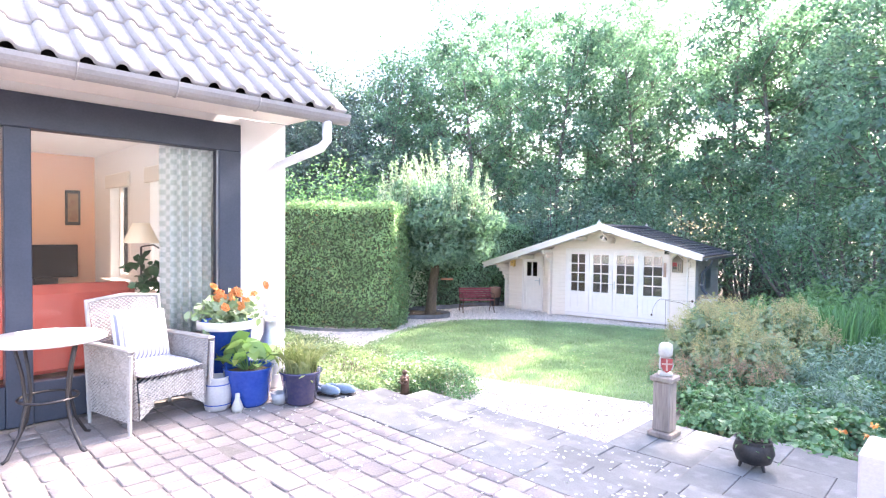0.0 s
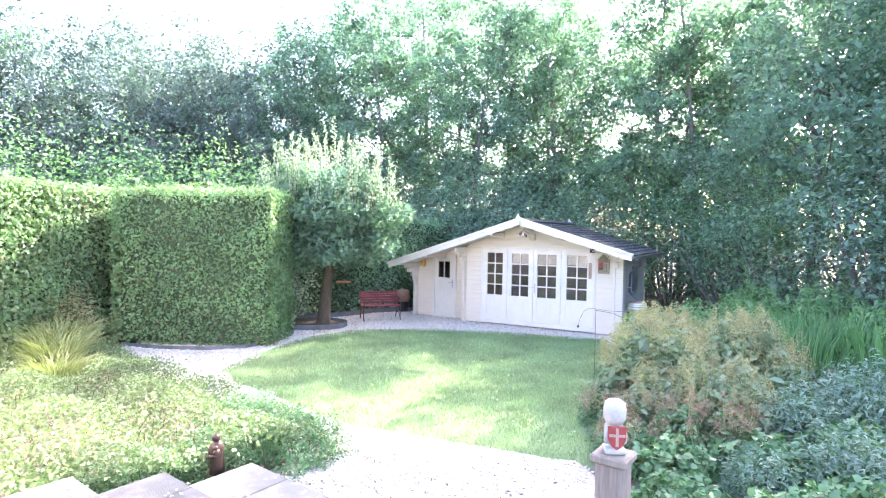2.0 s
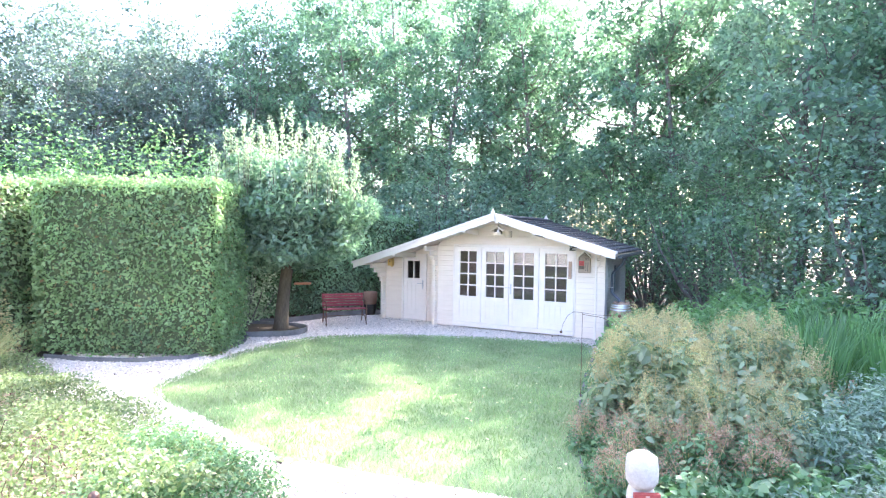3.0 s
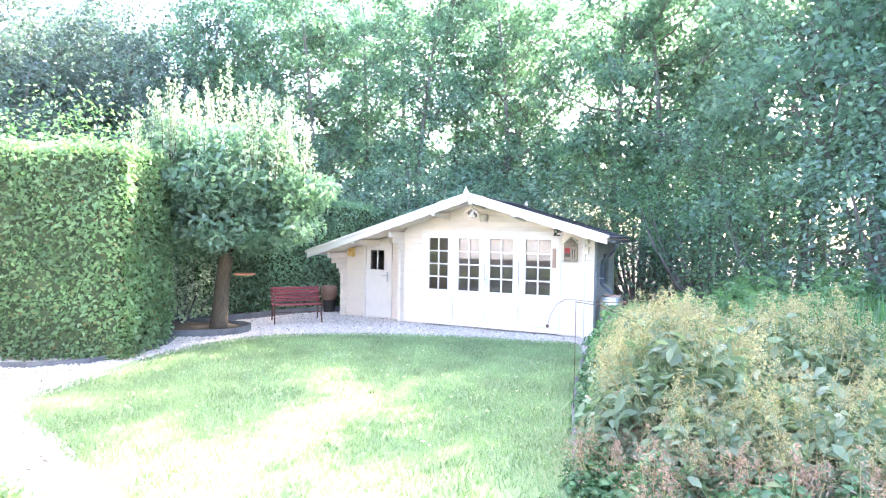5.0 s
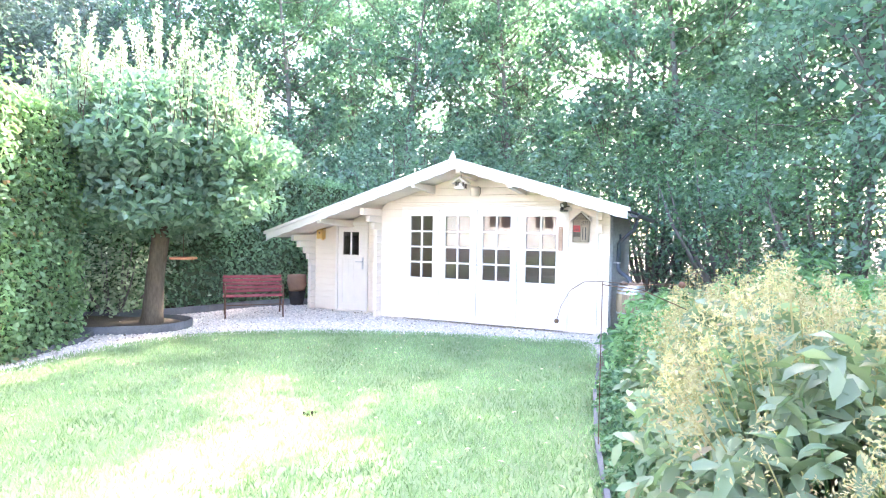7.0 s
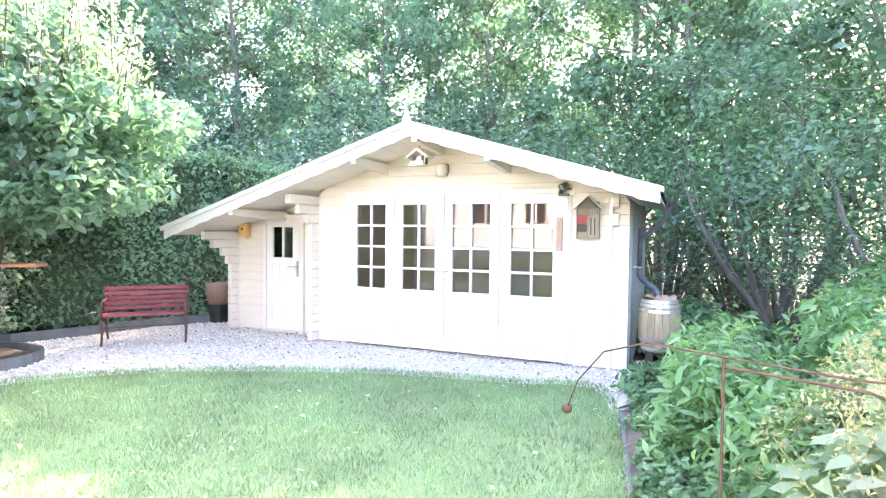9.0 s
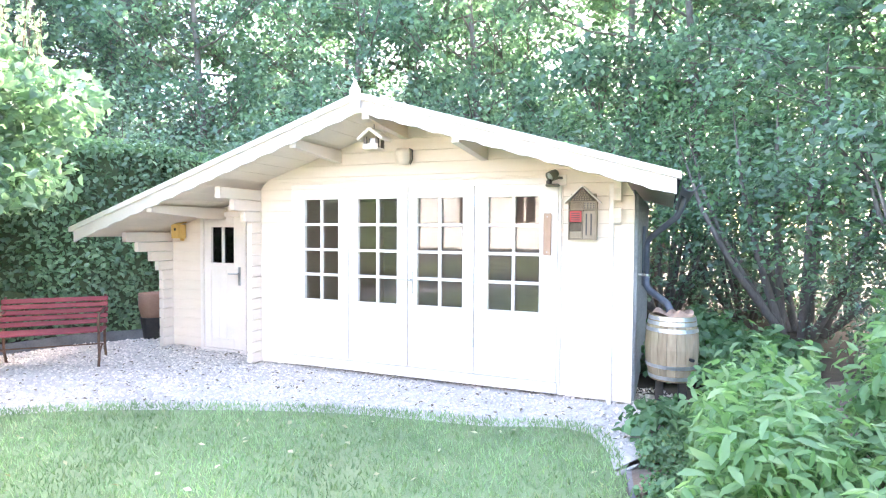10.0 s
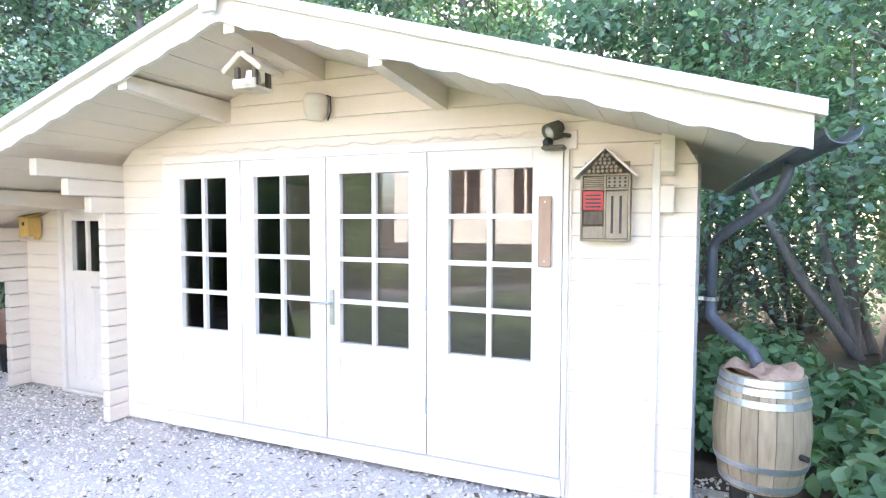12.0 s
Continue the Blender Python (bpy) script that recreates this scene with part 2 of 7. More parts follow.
def raw_mesh(name, co, loops, per, material, smooth=False):
    """A mesh from flat arrays: co (n, 3), loops of vertex numbers, per corners a face."""
    me = bpy.data.meshes.new(name)
    me.vertices.add(len(co))
    me.vertices.foreach_set("co", np.ascontiguousarray(co, dtype=np.float32).ravel())
    loops = np.ascontiguousarray(loops, dtype=np.int32).ravel()
    me.loops.add(len(loops))
    me.loops.foreach_set("vertex_index", loops)
    faces = len(loops) // per
    me.polygons.add(faces)
    me.polygons.foreach_set("loop_start", np.arange(faces, dtype=np.int32) * per)
    me.update(calc_edges=True)
    if smooth:
        me.polygons.foreach_set("use_smooth", np.ones(faces, dtype=bool))
    me.materials.append(material)
    return me


def unit(a):
    return a / np.maximum(np.linalg.norm(a, axis=1, keepdims=True), 1e-9)


def leaves(name, c, size, material, aspect=0.6, up=0.5, fold=0.12, out=None, droop=0.0, fine=False, along=None):
    """Many leaves about the points c: folded blades, facing up and outwards. fine: six corners a leaf instead of four."""
    c = np.asarray(c, dtype=float)
    k = len(c)
    nrm = rng.normal(size=(k, 3)) * 0.6
    nrm[:, 2] += up
    if out is not None:
        nrm += out
    nrm = unit(nrm)
    t = rng.normal(size=(k, 3)) if along is None else along + rng.normal(size=(k, 3)) * 0.25
    t[:, 2] -= droop
    t = unit(t - nrm * (t * nrm).sum(1, keepdims=True))
    b = np.cross(nrm, t)
    s = (size * rng.uniform(0.65, 1.3, k))[:, None]
    w = s * aspect / 2
    if not fine:
        co = np.stack([c - t * s / 2, c + b * w + nrm * s * fold, c + t * s / 2, c - b * w + nrm * s * fold], 1)
        return raw_mesh(name, co.reshape(-1, 3), np.arange(4 * k), 4, material)
    co = np.stack([c - t * s / 2, c + b * w * 0.9 - t * s * 0.12 + nrm * s * fold, c + b * w * 0.6 + t * s * 0.25 + nrm * s * fold * 0.8, c + t * s / 2 - nrm * s * 0.1,
                   c - b * w * 0.6 + t * s * 0.25 + nrm * s * fold * 0.8, c - b * w * 0.9 - t * s * 0.12 + nrm * s * fold, c + t * s * 0.1], 1)
    base = np.arange(k)[:, None] * 7
    f = np.concatenate([base + np.array([[0, 1, 2, 6]]), base + np.array([[6, 2, 3, 4]]), base + np.array([[0, 6, 4, 5]])], 1)
    return raw_mesh(name, co.reshape(-1, 3), f, 4, material)


def smooth_loop(points, per=6):
    """A closed soft curve through plan points."""
    p = np.array(points, dtype=float)
    n, res = len(p), []
    for i in range(n):
        a, b, c, d = p[i - 1], p[i], p[(i + 1) % n], p[(i + 2) % n]
        for k in range(per):
            t = k / per
            res.append(0.5 * (2 * b + (c - a) * t + (2 * a - 5 * b + 4 * c - d) * t * t + (3 * b - a - 3 * c + d) * t ** 3))
    return np.array(res)


def zg(x, y):
    """Height of the garden's ground: level by the cabin, rising towards the steps."""
    t = np.clip((9.2 - np.asarray(y, dtype=float)) / 4.2, 0, 1)
    return 0.28 * t * t * (3 - 2 * t) + 0 * np.asarray(x, dtype=float)


def sheet(name, outline, centre, lift, material, rings=14, mound=None):
    """A patch of ground inside a star-shaped outline, following the ground's height."""
    o = np.asarray(outline)
    k = len(o)
    f = np.linspace(1, 0.02, rings)[:, None, None]
    xy = (np.array(centre) + (o[None] - np.array(centre)) * f).reshape(-1, 2)
    z = zg(xy[:, 0], xy[:, 1]) + lift
    if mound is not None:
        z = z + mound(xy[:, 0], xy[:, 1], np.repeat(f.ravel(), k))
    z[:k] -= 0.06 if lift > 0 else 0
    co = np.column_stack([xy, z])
    i, j = np.meshgrid(np.arange(rings - 1), np.arange(k), indexing="ij")
    a, b = i * k + j, i * k + (j + 1) % k
    f4 = np.stack([a, b, b + k, a + k], -1).reshape(-1, 4)
    return raw_mesh(name, co, f4, 4, material, True)


def inside(poly, x, y):
    """Which points lie inside a plan outline."""
    res = np.zeros(len(x), bool)
    p = np.asarray(poly)
    for (x0, y0), (x1, y1) in zip(p, np.roll(p, -1, 0)):
        res ^= ((y0 > y) != (y1 > y)) & (x < (x1 - x0) * (y - y0) / (y1 - y0 + 1e-12) + x0)
    return res


def scatter(poly, count):
    """Random plan points inside an outline."""
    p = np.asarray(poly)
    lo, hi = p.min(0), p.max(0)
    got = np.zeros((0, 2))
    while len(got) < count:
        q = rng.uniform(lo, hi, (count * 2, 2))
        got = np.concatenate([got, q[inside(p, q[:, 0], q[:, 1])]])
    return got[:count]


# ---- ground ----
LAWN_EDGE = smooth_loop([(-2.54, 9.66), (-2.34, 10.4), (-1.9, 11.6), (-0.98, 12.6), (0.36, 12.88), (1.49, 12.76), (2.65, 12.5), (3.74, 12.03), (4.55, 11.6), (3.74, 9.6), (3.1, 8.0), (2.46, 6.4), (2.08, 5.1), (1.78, 4.7), (0.8, 5.17), (-0.25, 5.76), (-0.8, 6.3), (-1.5, 7.3), (-2.6, 8.8)])
GRAVEL_EDGE = [(2.2, 2.6), (0.7, 2.6), (-1.0, 3.9), (-1.1, 5.2), (-2.1, 6.5), (-3.3, 7.9), (-4.7, 9.4), (-5.3, 11.0), (-3.6, 12.6), (-3.2, 14.2), (-1.6, 15.7), (0.3, 16.4), (2.6, 14.5), (5.6, 12.6), (5.7, 11.8), (5.0, 11.45), (4.3, 11.3), (3.3, 9.4), (2.5, 7.2), (1.85, 5.3), (1.85, 4.4)]

ground = tagged(part("ground", raw_mesh("ground", np.array([[x, y, -0.06 + (0 if abs(x) < 99 else -1)] for y in (-900, -40, -2, 60, 900) for x in (-900, -40, 40, 900)], float),
                np.array([[r * 4 + c, r * 4 + c + 1, r * 4 + c + 5, r * 4 + c + 4] for r in range(4) for c in range(3)]), 4, SOIL)), "dark woodland soil and leaf litter round the garden", "ground", kind="structure")
gravel = tagged(part("gravel_path", sheet("gravel_path", GRAVEL_EDGE, (1, 9), 0.012, GRAVEL, 30, lambda x, y, f: np.where(inside(np.array((1, 9)) + (LAWN_EDGE - np.array((1, 9))) * 0.93, x, y), -0.15, 0.0))), "white gravel path round the lawn", "gravel path", kind="structure")
lawn = tagged(part("lawn", sheet("lawn", LAWN_EDGE, (1, 9), 0.035, LAWN, 24)), "mown green lawn with a curved edge", "lawn", kind="structure")


def grass_mesh():
    p = np.concatenate([scatter(LAWN_EDGE, 80000)])
    z = zg(p[:, 0], p[:, 1]) + 0.03
    k = len(p)
    h = rng.uniform(0.025, 0.06, k)
    a = rng.uniform(0, 2 * np.pi, k)
    lean = rng.normal(size=(k, 2)) * 0.02
    w = rng.uniform(0.003, 0.007, k)
    base = np.column_stack([p, z])
    side = np.column_stack([np.cos(a) * w, np.sin(a) * w, np.zeros(k)])
    tip = base + np.column_stack([lean, h])
    return raw_mesh("grass", np.stack([base - side, base + side, tip], 1).reshape(-1, 3), np.arange(3 * k), 3, GRASS)


tagged(part("grass", grass_mesh()), "short green lawn grass with paler patches", "grass", kind="stuff")


def stones_mesh():
    near = scatter(GRAVEL_EDGE, 60000)
    near = near[~inside(LAWN_EDGE, near[:, 0], near[:, 1])]
    k = len(near)
    r = rng.uniform(0.008, 0.02, k)
    c = np.column_stack([near, zg(near[:, 0], near[:, 1]) + 0.012 + r * 0.3])
    d = np.array([[1, 0, 0], [0, 1, 0], [-1, 0, 0], [0, -1, 0], [0, 0, 0.75], [0, 0, -0.6]], float)
    co = c[:, None] + (d[None] * rng.uniform(0.6, 1.3, (k, 6, 1)) + rng.normal(size=(k, 6, 3)) * 0.15) * r[:, None, None]
    f = np.array([[0, 1, 4], [1, 2, 4], [2, 3, 4], [3, 0, 4], [1, 0, 5], [2, 1, 5], [3, 2, 5], [0, 3, 5]])
    return raw_mesh("gravel_stones", co.reshape(-1, 3), (np.arange(k)[:, None, None] * 6 + f[None]).reshape(-1, 3), 3, STONE)


tagged(part("gravel_stones", stones_mesh()), "loose white gravel stones on the path", "gravel", kind="stuff")
q = scatter(GRAVEL_EDGE, 4500)
q = q[~inside(LAWN_EDGE, q[:, 0], q[:, 1])]
LITTER = leaf_mat("dry_fallen_leaves", (0.10, 0.075, 0.05), (0.26, 0.2, 0.13), 0.8, 0.1)
tagged(part("leaf_litter", leaves("leaf_litter", np.column_stack([q, zg(q[:, 0], q[:, 1]) + 0.034]), 0.042, LITTER, 0.5, 2.5, 0.08)), "small dry brown leaves lying on the gravel", "leaf litter", kind="stuff")
q = scatter(LAWN_EDGE, 260)
tagged(part("leaf_litter", leaves("leaf_litter", np.column_stack([q, zg(q[:, 0], q[:, 1]) + 0.085]), 0.045, leaf_mat("pale_fallen_leaves", (0.4, 0.35, 0.2), (0.6, 0.55, 0.35), 0.8, 0.2), 0.6, 2.0, 0.08)), "pale fallen leaves on the lawn", "leaf litter", kind="stuff")


# ---- the log cabin ----
CAB = pose(2.264, 13.987, 0.0, 0, 0, -32.17)
RIDGE_X, RIDGE_Z, FRONT, BACK = 1.13, 2.62, -0.8, 3.3
EAVE_R, EAVE_L = (3.645, 1.88), (-2.45, 1.47)
GLASS = glass_mat("window_glass", (0.8, 0.82, 0.82), 0.0, 1.6)
INSIDE = mat("bare_pine_inside", (0.38, 0.32, 0.27), (0.5, 0.43, 0.37), 0.7, 4, 50, 0.2)
HANDLE = mat("brushed_steel", (0.45, 0.45, 0.46), (0.6, 0.6, 0.6), 0.3, 10, 80, 0.05, metal=0.9)
cabin = thing("garden_cabin", CAB, "cream-painted log cabin with a dark shingle roof and glazed doors", "garden cabin")


def roof_z(x):
    """Top of the cabin's roof over a place along its front."""
    e = EAVE_R if x > RIDGE_X else EAVE_L
    return RIDGE_Z + (e[1] - RIDGE_Z) * (x - RIDGE_X) / (e[0] - RIDGE_X)


def roof_x(z, side):
    e = EAVE_R if side > 0 else EAVE_L
    return RIDGE_X + (e[0] - RIDGE_X) * (z - RIDGE_Z) / (e[1] - RIDGE_Z)


COURSE = 0.118


def log_course(x0, x1, y, z, h=COURSE, deep=0.045, cut=(0, 0)):
    """One log board lying along the front, with chamfered edges. cut: how much longer it is at its foot than at its top, at either end."""
    bm = bmesh.new()
    c = 0.005
    prof = [(0, 0.0004), (0, h - 0.0004), (-deep + c, h - 0.0004), (-deep, h - c), (-deep, c * 0.5), (-deep + c, 0.0004)]
    a = [bm.verts.new((x0 - cut[0] * (1 - q / h), y + p, z + q)) for p, q in prof]
    b = [bm.verts.new((x1 + cut[1] * (1 - q / h), y + p, z + q)) for p, q in prof]
    bm.faces.new(a[::-1])
    bm.faces.new(b)
    for i in range(6):
        bm.faces.new((a[i], a[(i + 1) % 6], b[(i + 1) % 6], b[i]))
    bmesh.ops.recalc_face_normals(bm, faces=bm.faces[:])
    return bm


front = part("front_wall", one_box((-0.58, 0.05, 0.02), (-0.13, 0.09, 2.1)), INSIDE, cabin)
lean = part("side_room_wall", one_box((-2.2, 0.33, 0.02), (-0.6, 0.36, 0.1)), CREAM, cabin)
z = 0.03
while z < 2.46:
    top = z + COURSE
    under = top + 0.075
    xl, xr = max(-0.58, roof_x(under, -1)), min(3.33, roof_x(under, 1))
    cl = min(xl + 0.58, COURSE / 0.321)
    cr = min(3.33 - xr, COURSE / 0.271)
    if top < 1.97:
        spans = [(xl, -0.13), (2.70, xr)]
    else:
        spans = [(xl, xr)]
    for a, b in spans:
        if b - a > 0.06:
            part("log_board", log_course(a, b, 0.045, z, cut=(cl, cr)), CREAM, front)
    xl = max(-2.27, roof_x(under, -1))
    cl = min(xl + 2.27, COURSE / 0.321)
    if xl < -0.7:
        for a, b in ([(xl, -1.68), (-1.02, -0.56)] if top < 1.66 else [(xl, -0.56)]):
            if b - a > 0.05:
                part("log_board", log_course(a, b, 0.325, z, cut=(cl if a == xl else 0, 0)), CREAM, lean)
    z = top

# crossing log ends: stacked ends in front of each corner, stepping out under the eaves
for cx, y0, zt, steps in ((-0.6, 0.0, 2.0, (0.62, 0.42, 0.26)), (-2.21, 0.28, 1.47, (0.66, 0.5, 0.32, 0.22))):
    stack = part("log_ends", one_box((cx - 0.03, y0 + 0.05, 0.02), (cx + 0.03, y0 + 0.12, zt - 0.1)), CREAM, cabin)
    z, k = 0.03, 0
    n_c = int((zt - 0.03) / COURSE)
    for i in range(n_c):
        left = n_c - 1 - i
        reach = steps[left] if left < len(steps) else 0.16
        part("log_end", one_box((cx - 0.035, y0 - reach, z + 0.002), (cx + 0.035, y0 + 0.05, z + COURSE - 0.003), 0.007), CREAM, stack)
        z += COURSE

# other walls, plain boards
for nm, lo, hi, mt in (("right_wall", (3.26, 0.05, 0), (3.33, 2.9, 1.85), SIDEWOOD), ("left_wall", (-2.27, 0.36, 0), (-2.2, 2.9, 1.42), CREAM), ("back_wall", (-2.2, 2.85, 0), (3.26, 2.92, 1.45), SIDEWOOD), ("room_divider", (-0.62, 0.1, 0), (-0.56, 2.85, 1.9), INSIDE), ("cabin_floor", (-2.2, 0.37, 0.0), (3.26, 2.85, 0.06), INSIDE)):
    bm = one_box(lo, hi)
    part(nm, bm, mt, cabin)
gb = bmesh.new()
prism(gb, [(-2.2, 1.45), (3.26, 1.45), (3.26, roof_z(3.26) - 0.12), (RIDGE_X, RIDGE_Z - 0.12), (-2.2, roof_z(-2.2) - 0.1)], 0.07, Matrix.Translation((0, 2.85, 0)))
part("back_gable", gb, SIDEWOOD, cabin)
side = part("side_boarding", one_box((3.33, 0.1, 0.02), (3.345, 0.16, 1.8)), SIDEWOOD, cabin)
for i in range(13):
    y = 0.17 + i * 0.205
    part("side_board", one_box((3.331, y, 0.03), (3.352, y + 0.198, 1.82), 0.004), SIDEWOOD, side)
win = part("side_window", one_box((3.355, 1.0, 0.95), (3.385, 1.6, 1.55), 0.004), mat("dark_window_board", (0.05, 0.07, 0.09), (0.09, 0.11, 0.13), 0.3), cabin, "dark framed window in the side wall")


# glazed leaves
def glazed_leaf(name, x0, x1, w0, w1, z0=0.15, z1=1.91, gz0=0.76, gz1=1.805, rows=4, cols=2, y=0.0, deep=0.05, label=""):
    """A panel with a window of small panes: stiles, rails, lower boarding; bars and panes are its parts."""
    leaf = part(name, one_box((w0, y + 0.011, z0 + 0.11), (w1, y + deep / 2, gz0 - 0.09)), WHITE, cabin, label)
    for nm, lo, hi in (("stile", (x0, y - deep / 2, z0), (w0, y + deep / 2, z1)), ("stile", (w1, y - deep / 2, z0), (x1, y + deep / 2, z1)), ("rail", (w0, y - deep / 2, gz1), (w1, y + deep / 2, z1)), ("rail", (w0, y - deep / 2, gz0 - 0.09), (w1, y + deep / 2, gz0)), ("rail", (w0, y - deep / 2, z0), (w1, y + deep / 2, z0 + 0.11))):
        part(nm, one_box(lo, hi, 0.002), WHITE, leaf)
    k = max(3, int((w1 - w0) / 0.1))
    for i in range(k):
        a = w0 + (w1 - w0) * i / k
        part("panel_board", one_box((a + 0.0004, y - deep / 2 + 0.007, z0 + 0.11), (a + (w1 - w0) / k - 0.0004, y + 0.01, gz0 - 0.09), 0.002), WHITE, leaf)
    for i in range(1, cols):
        cx = w0 + (w1 - w0) * i / cols
        part("glazing_bar", one_box((cx - 0.014, y - deep / 2 + 0.004, gz0), (cx + 0.014, y + 0.012, gz1), 0.003), WHITE, leaf)
    for j in range(1, rows):
        cz = gz0 + (gz1 - gz0) * j / rows
        part("glazing_bar", one_box((w0 - 0.012, y - deep / 2 - 0.003, cz - 0.014), (w1 + 0.012, y + 0.010, cz + 0.014), 0.003), WHITE, leaf)
    for i in range(cols):
        for j in range(rows):
            a, b = w0 + (w1 - w0) * i / cols, w0 + (w1 - w0) * (i + 1) / cols
            c, d = gz0 + (gz1 - gz0) * j / rows, gz0 + (gz1 - gz0) * (j + 1) / rows
            p = part("pane", one_box((a, y + 0.013, c), (b, y + 0.017, d)), GLASS, leaf)
            p.visible_shadow = False
    return leaf


def lever(leaf, x, y, z, side=-1):
    bm = one_box((x - 0.018, y - 0.012, z - 0.11), (x + 0.018, y, z + 0.11), 0.004)
    tube(bm, [(x, y, z + 0.03), (x, y - 0.05, z + 0.03), (x + side * 0.02, y - 0.06, z + 0.03), (x + side * 0.12, y - 0.06, z + 0.028)], 0.009, 8)
    part("door_handle", bm, HANDLE, leaf, "steel lever handle on a plate")


glazed_leaf("window_panel", -0.12, 0.555, 0.02, 0.435, label="fixed glazed panel with eight panes")
l2 = glazed_leaf("door_leaf", 0.562, 1.225, 0.67, 1.11, label="glazed door leaf with eight panes")
l3 = glazed_leaf("door_leaf", 1.235, 1.912, 1.33, 1.80, label="glazed door leaf with eight panes")
glazed_leaf("window_panel", 1.92, 2.69, 2.05, 2.53, label="fixed glazed panel with eight panes")
lever(l3, 1.275, -0.025, 0.98)
for zz in (0.4, 1.0, 1.72):
    part("hinge", tube(bmesh.new(), [(1.916, -0.032, zz), (1.916, -0.032, zz + 0.09)], 0.008, 8), HANDLE, l3)
small_door = glazed_leaf("side_door", -1.65, -1.05, -1.55, -1.2, 0.05, 1.63, 1.08, 1.51, 1, 2, 0.29, 0.045, "plain cream side door with a small window")
lever(small_door, -1.11, 0.265, 0.93)
bm = bmesh.new()
for lo, hi in (((-0.13, -0.045, 0.05), (2.70, 0.06, 0.145)), ((-0.13, -0.02, 1.912), (2.70, 0.05, 1.965)), ((-0.155, -0.018, 0.05), (-0.122, 0.05, 1.96)), ((2.692, -0.018, 0.05), (2.72, 0.05, 1.96))):
    box(bm, lo, hi, 0.004)
part("door_frame", bm, WHITE, cabin)
bm = bmesh.new()
for lo, hi in (((-1.70, 0.245, 0.03), (-1.655, 0.32, 1.69)), ((-1.045, 0.245, 0.03), (-1.0, 0.32, 1.69)), ((-1.70, 0.24, 1.635), (-1.0, 0.32, 1.69)), ((-1.70, 0.24, 0.02), (-1.0, 0.33, 0.045))):
    box(bm, lo, hi, 0.004)
part("door_frame", bm, WHITE, cabin)
for x in (0.5585, 1.23, 1.916):
    part("door_stop", one_box((x - 0.03, 0.026, 0.15), (x + 0.03, 0.05, 1.91)), WHITE, cabin)
opening_light("cabin_window_added_daylight", CAB @ Matrix.Translation((1.28, 0.075, 1.28)) @ Matrix.Rotation(radians(90), 4, "X"), 2.6, 1.0, 1.2)
# corner trim board with carved foot blocks beside the right corner
bm = one_box((3.125, -0.035, 0.0), (3.165, 0.0, 1.9), 0.005)
part("corner_board", bm, WHITE, cabin)
br = bmesh.new()
prism(br, [(0, 0), (0.05, 0.02), (0.06, 0.07), (0.05, 0.12), (0.07, 0.17), (0.07, 0.24), (0, 0.24)], 0.06, Matrix.Translation((3.165, -0.03, 1.74)) @ Matrix.Rotation(-math.pi / 2, 4, "Z"))
part("bracket", br, CREAM, cabin)
br = bmesh.new()
prism(br, [(0, 0), (0.04, 0.015), (0.05, 0.06), (0.04, 0.14), (0, 0.15)], 0.06, Matrix.Translation((3.165, -0.03, 1.55)) @ Matrix.Rotation(-math.pi / 2, 4, "Z"))
part("bracket", br, CREAM, cabin)


# roof
def slope_slab(x0, z0, x1, z1, y0, y1, thick, lift):
    """A slab lying on the roof's slope from the ridge (x0, z0) to the eave (x1, z1)."""
    return prism(bmesh.new(), [(x0, z0 + lift), (x1, z1 + lift), (x1, z1 + lift - thick), (x0, z0 + lift - thick)], y1 - y0, Matrix.Translation((0, y0, 0)))


